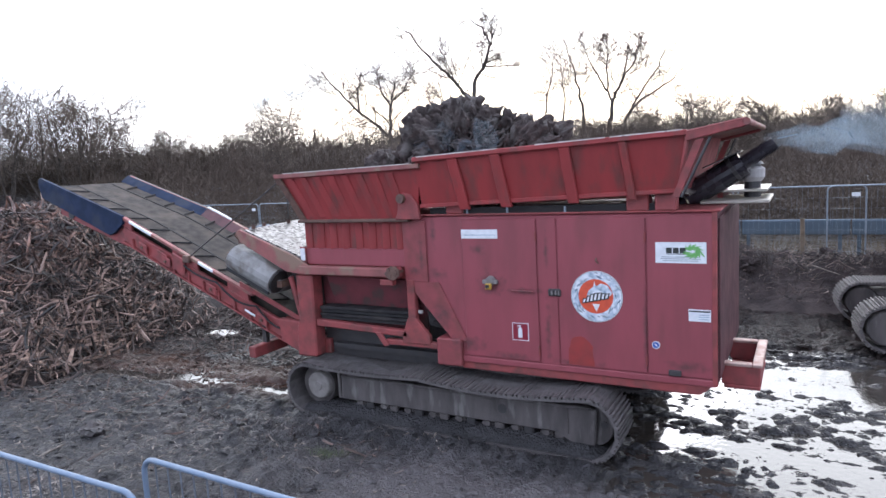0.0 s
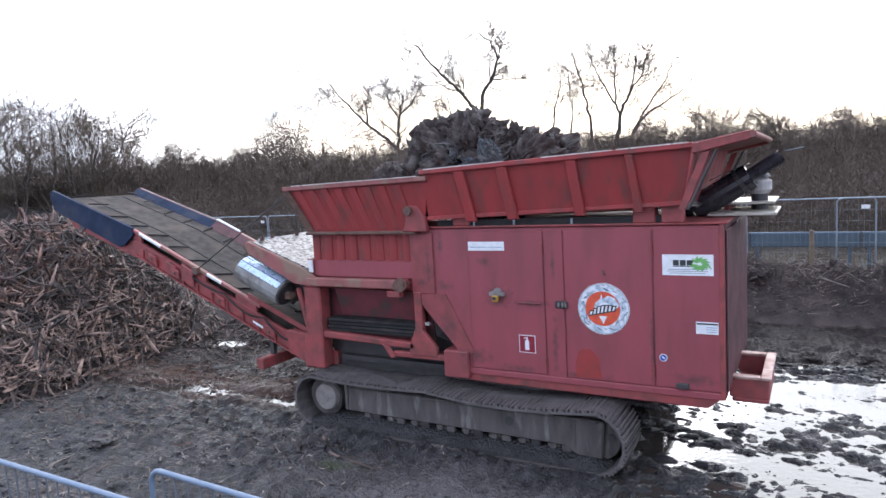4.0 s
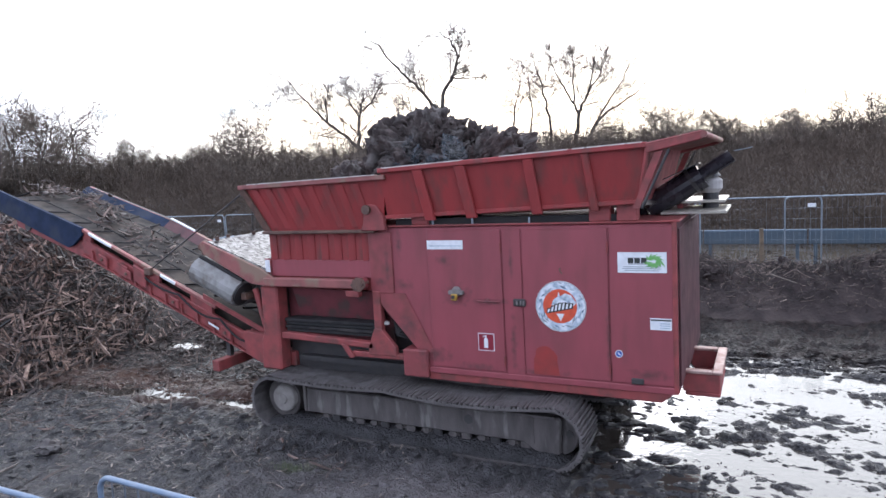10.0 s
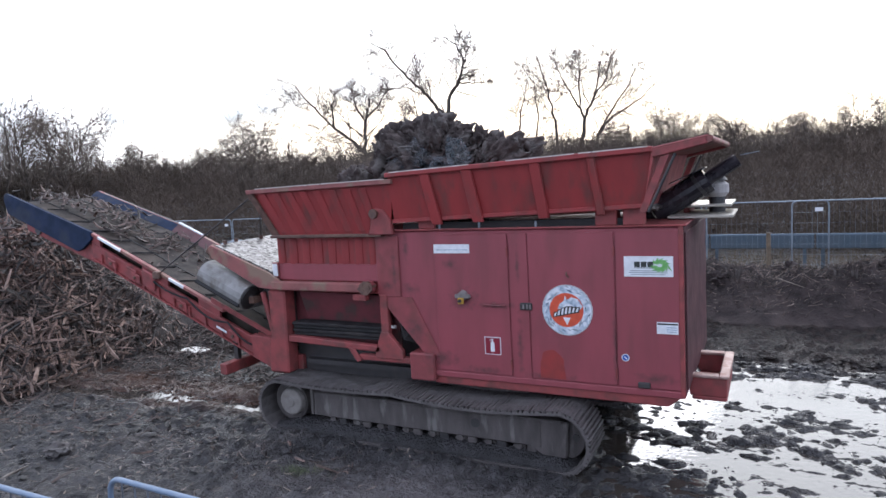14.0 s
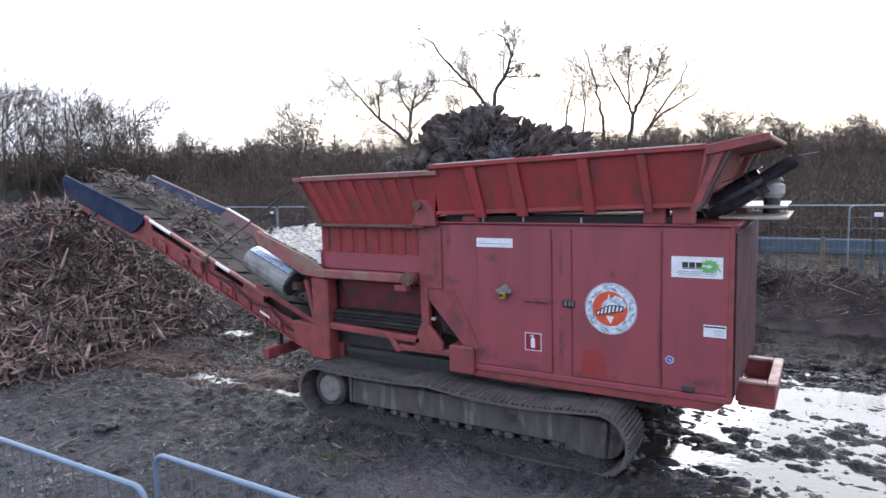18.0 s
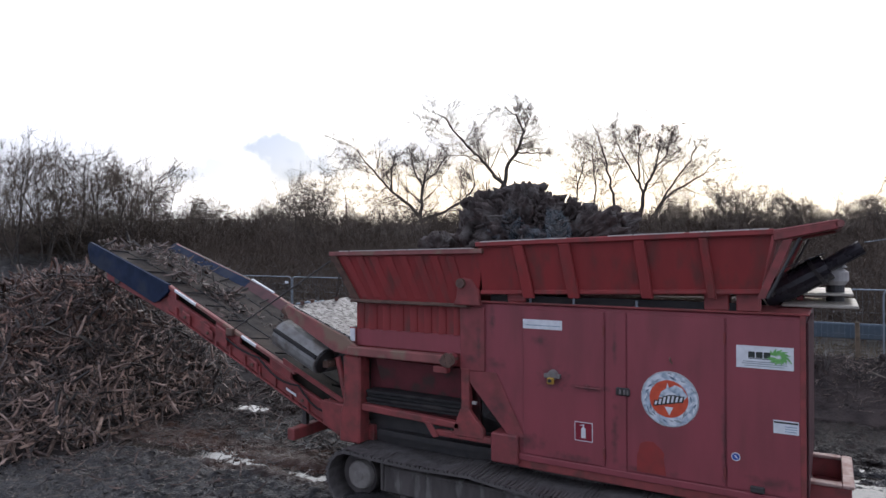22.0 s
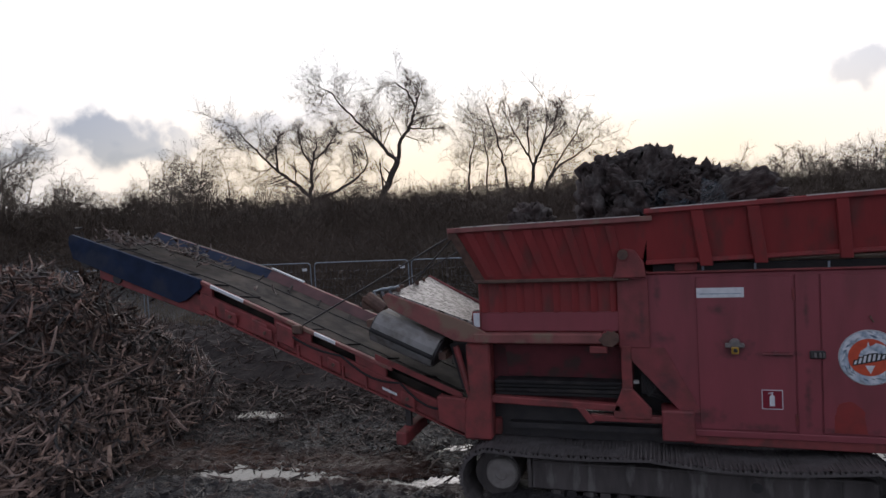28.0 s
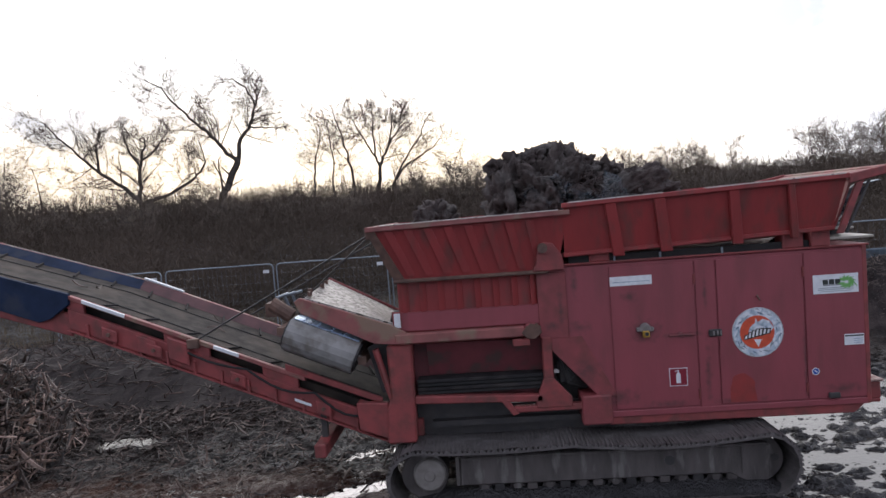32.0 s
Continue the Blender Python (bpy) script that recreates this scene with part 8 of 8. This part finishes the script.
def build_clumps():
    """Clumps of shreddings that ride up the belt one after another and drop on the heap: (object, start time, sideways place, seed)."""
    rng = random.Random(909)
    kinds = []
    for k in range(10):
        s = Shape()
        for j in range(34):
            verts, faces = splinter(rng, 0.05 + 0.26 * rng.random() ** 2, 0.012 + 0.045 * rng.random())
            m = Euler((rng.uniform(-0.5, 0.5), rng.uniform(-0.5, 0.5), rng.uniform(0, 6.28))).to_matrix()
            c = Vector((max(-0.3, min(0.3, rng.gauss(0, 0.16))), max(-0.3, min(0.3, rng.gauss(0, 0.22))), rng.uniform(0.005, 0.08)))
            s.add([m @ Vector(v) + c for v in verts], faces)
        kinds.append(mesh_of("shreddings_clump", s, CHIP_MOVING))
    few = []
    for k in range(4):
        s = Shape()
        for j in range(2):
            verts, faces = splinter(rng, 0.1 + 0.16 * rng.random(), 0.02 + 0.03 * rng.random())
            m = Euler((rng.uniform(-0.3, 0.3), rng.uniform(-0.3, 0.3), rng.uniform(0, 6.28))).to_matrix()
            c = Vector((rng.gauss(0, 0.08), rng.gauss(0, 0.1), 0.025))
            s.add([m @ Vector(v) + c for v in verts], faces)
        few.append(mesh_of("shreddings_clump", s, CHIP_MOVING))
    made, t = [], 6.35
    while t < 31.4:
        sparse = t < 7.3 or t > 26.2
        ob = new("shreddings_clump", few[len(made) % 4] if sparse else kinds[len(made) % 10])
        ob.parent = None
        tagged(ob, "loose clump of damp shredded wood carried up the conveyor", "wood waste", "shreddings on the belt", "stuff")
        made.append((ob, t, 6.82 + rng.gauss(0, 0.17), rng.randrange(10 ** 6)))
        t += (0.3 if t < 27.5 else 0.7) if sparse else (0.14 if t < 12 else (0.09 if t < 25 else 0.15)) * rng.uniform(0.7, 1.3)
    return made


def clump_rows(start, y, seed):
    rng = random.Random(seed)
    hidden = (rng.uniform(-4.8, -4.2), rng.uniform(6.75, 7.1), rng.uniform(1.8, 2.1))
    spin = rng.uniform(0, 360)
    y = min(7.05, max(6.6, y))
    lay = lambda x, z, slope: Matrix.Translation((x, y, z)) @ Matrix.Rotation(slope, 4, "Y") @ Matrix.Rotation(math.radians(spin), 4, "Z")
    rows = [(0.0, Matrix.Translation(hidden)), (max(0.1, start - 0.6), Matrix.Translation(hidden))]
    low, high = math.atan(0.417), math.atan(0.325)
    rows.append((start - 0.25, Matrix.Translation((-4.95, y, 1.2))))
    t = start
    z = lambda x: rail_z(x) - 0.085
    rows.append((t, lay(-5.4, z(-5.4), low)))
    t += (8.7 - 5.4) / math.cos(low) / BELT_SPEED
    rows.append((t, lay(-8.7, z(-8.7), low)))
    t += (10.6 - 8.7) / math.cos(high) / BELT_SPEED
    rows.append((t, lay(-10.6, z(-10.6) + 0.02, high)))
    vx, vz = -BELT_SPEED * math.cos(high) * rng.uniform(0.9, 1.05), BELT_SPEED * math.sin(high)
    x0, z0, k = -10.6, z(-10.6) + 0.02, 0
    while True:
        k += 1
        u = 0.1 * k
        x, zz = x0 + vx * u, z0 + vz * u - 4.9 * u * u
        ground = float(heap_height(np.array([x]), np.array([y]))[0]) + 0.05
        if zz <= ground or k > 8:
            rows.append((t + u, Matrix.Translation((x, y, ground)) @ Matrix.Rotation(0.5 * k, 4, "Y")))
            break
        rows.append((t + u, Matrix.Translation((x, y, zz)) @ Matrix.Rotation(0.5 * k, 4, "Y")))
    # roll down the face
    a = rng.uniform(-2.4, 0.6)
    run = rng.uniform(0.1, 1.3)
    for i in (1, 2):
        px, py = x + math.cos(a) * run * i / 2, y + math.sin(a) * run * i / 2
        rows.append((t + u + 0.3 * i, Matrix.Translation((px, py, float(heap_height(np.array([px]), np.array([py]))[0]) + 0.04)) @ Matrix.Rotation(0.5 * k + 0.5 * i, 4, "Y")))
    later = [r for r in rows if r[0] >= 31.95]
    rows = [r for r in rows if r[0] < 31.95]
    last = rows[-1][1]
    if later:
        u = (32.0 - rows[-1][0]) / (later[0][0] - rows[-1][0])
        last = later[0][1].copy()
        last.translation = rows[-1][1].translation.lerp(later[0][1].translation, u)
    rows.append((32.0, last))
    return rows


def build_steam():
    rng = random.Random(44)
    steam = thing("steam", "faint pale steam rising from the damp stump", "steam", (-3.4, 6.3, 2.9))
    for k in range(7):
        r = rng.uniform(0.09, 0.17)
        c = (-3.75 + 0.13 * k + rng.uniform(-0.05, 0.05), 6.28 + rng.uniform(-0.06, 0.06), 2.98 + rng.uniform(-0.1, 0.22))
        part("wisp", lump(c, (r, r * 0.7, r * 1.5), 300 + k, 2, 0.5), SMOKE, steam, smooth=True)
    return steam


excavator = build_excavator()
steam = build_steam()
smoke_a = build_smoke(1, 1.0)
smoke_b = build_smoke(60, 0.7)
cleats = build_cleats()
magnet_pieces = build_magnet_pieces()
clumps = build_clumps()


def motions():
    at = excavator.location.copy()
    walk(excavator, [(t, pose(at.x + dx, at.y, 0, 0, 0, 6)) for t, dx in ((0.0, -0.1), (0.5, 0.2), (1.0, 0.5), (1.3, 0.8), (1.6, 1.5), (2.0, 2.6), (3.0, 5.2), (5.0, 9.0), (7.0, 10.0), (32.0, 10.0))])
    walk(smoke_a, [(t, pose(-0.1 + dx, 6.72, 2.95 + dz)) for t, dx, dz in ((0.0, -0.1, 0.0), (0.3, 0.45, 0.02), (0.6, 1.1, 0.06), (1.0, 2.2, 0.15), (2.0, 5.0, 0.5), (4.0, 12.0, 2.0), (32.0, 60.0, 14.0))])
    walk(smoke_b, [(t, pose(-0.1 + dx, 6.72, 2.95 + dz)) for t, dx, dz in ((0.0, -1.6, -1.3), (11.5, -1.6, -1.3), (11.8, -0.5, -0.2), (12.0, 0.0, 0.0), (12.5, 0.8, 0.05), (13.0, 2.0, 0.15), (14.0, 4.5, 0.4), (17.0, 14.0, 3.0), (32.0, 40.0, 12.0))])
    walk(steam, [(t, pose(-3.4 + 0.08 * math.sin(0.9 * t), 6.3, 2.9 + 0.06 * math.sin(0.55 * t + 1))) for t in range(0, 33, 2)])
    for k, ob in enumerate(cleats):
        walk(ob, cleat_rows(k % 25, 25))
    for ob, offset, lift in magnet_pieces:
        walk(ob, magnet_rows(offset, lift))
    for ob, start, y, seed in clumps:
        walk(ob, clump_rows(start, y, seed))


motions()
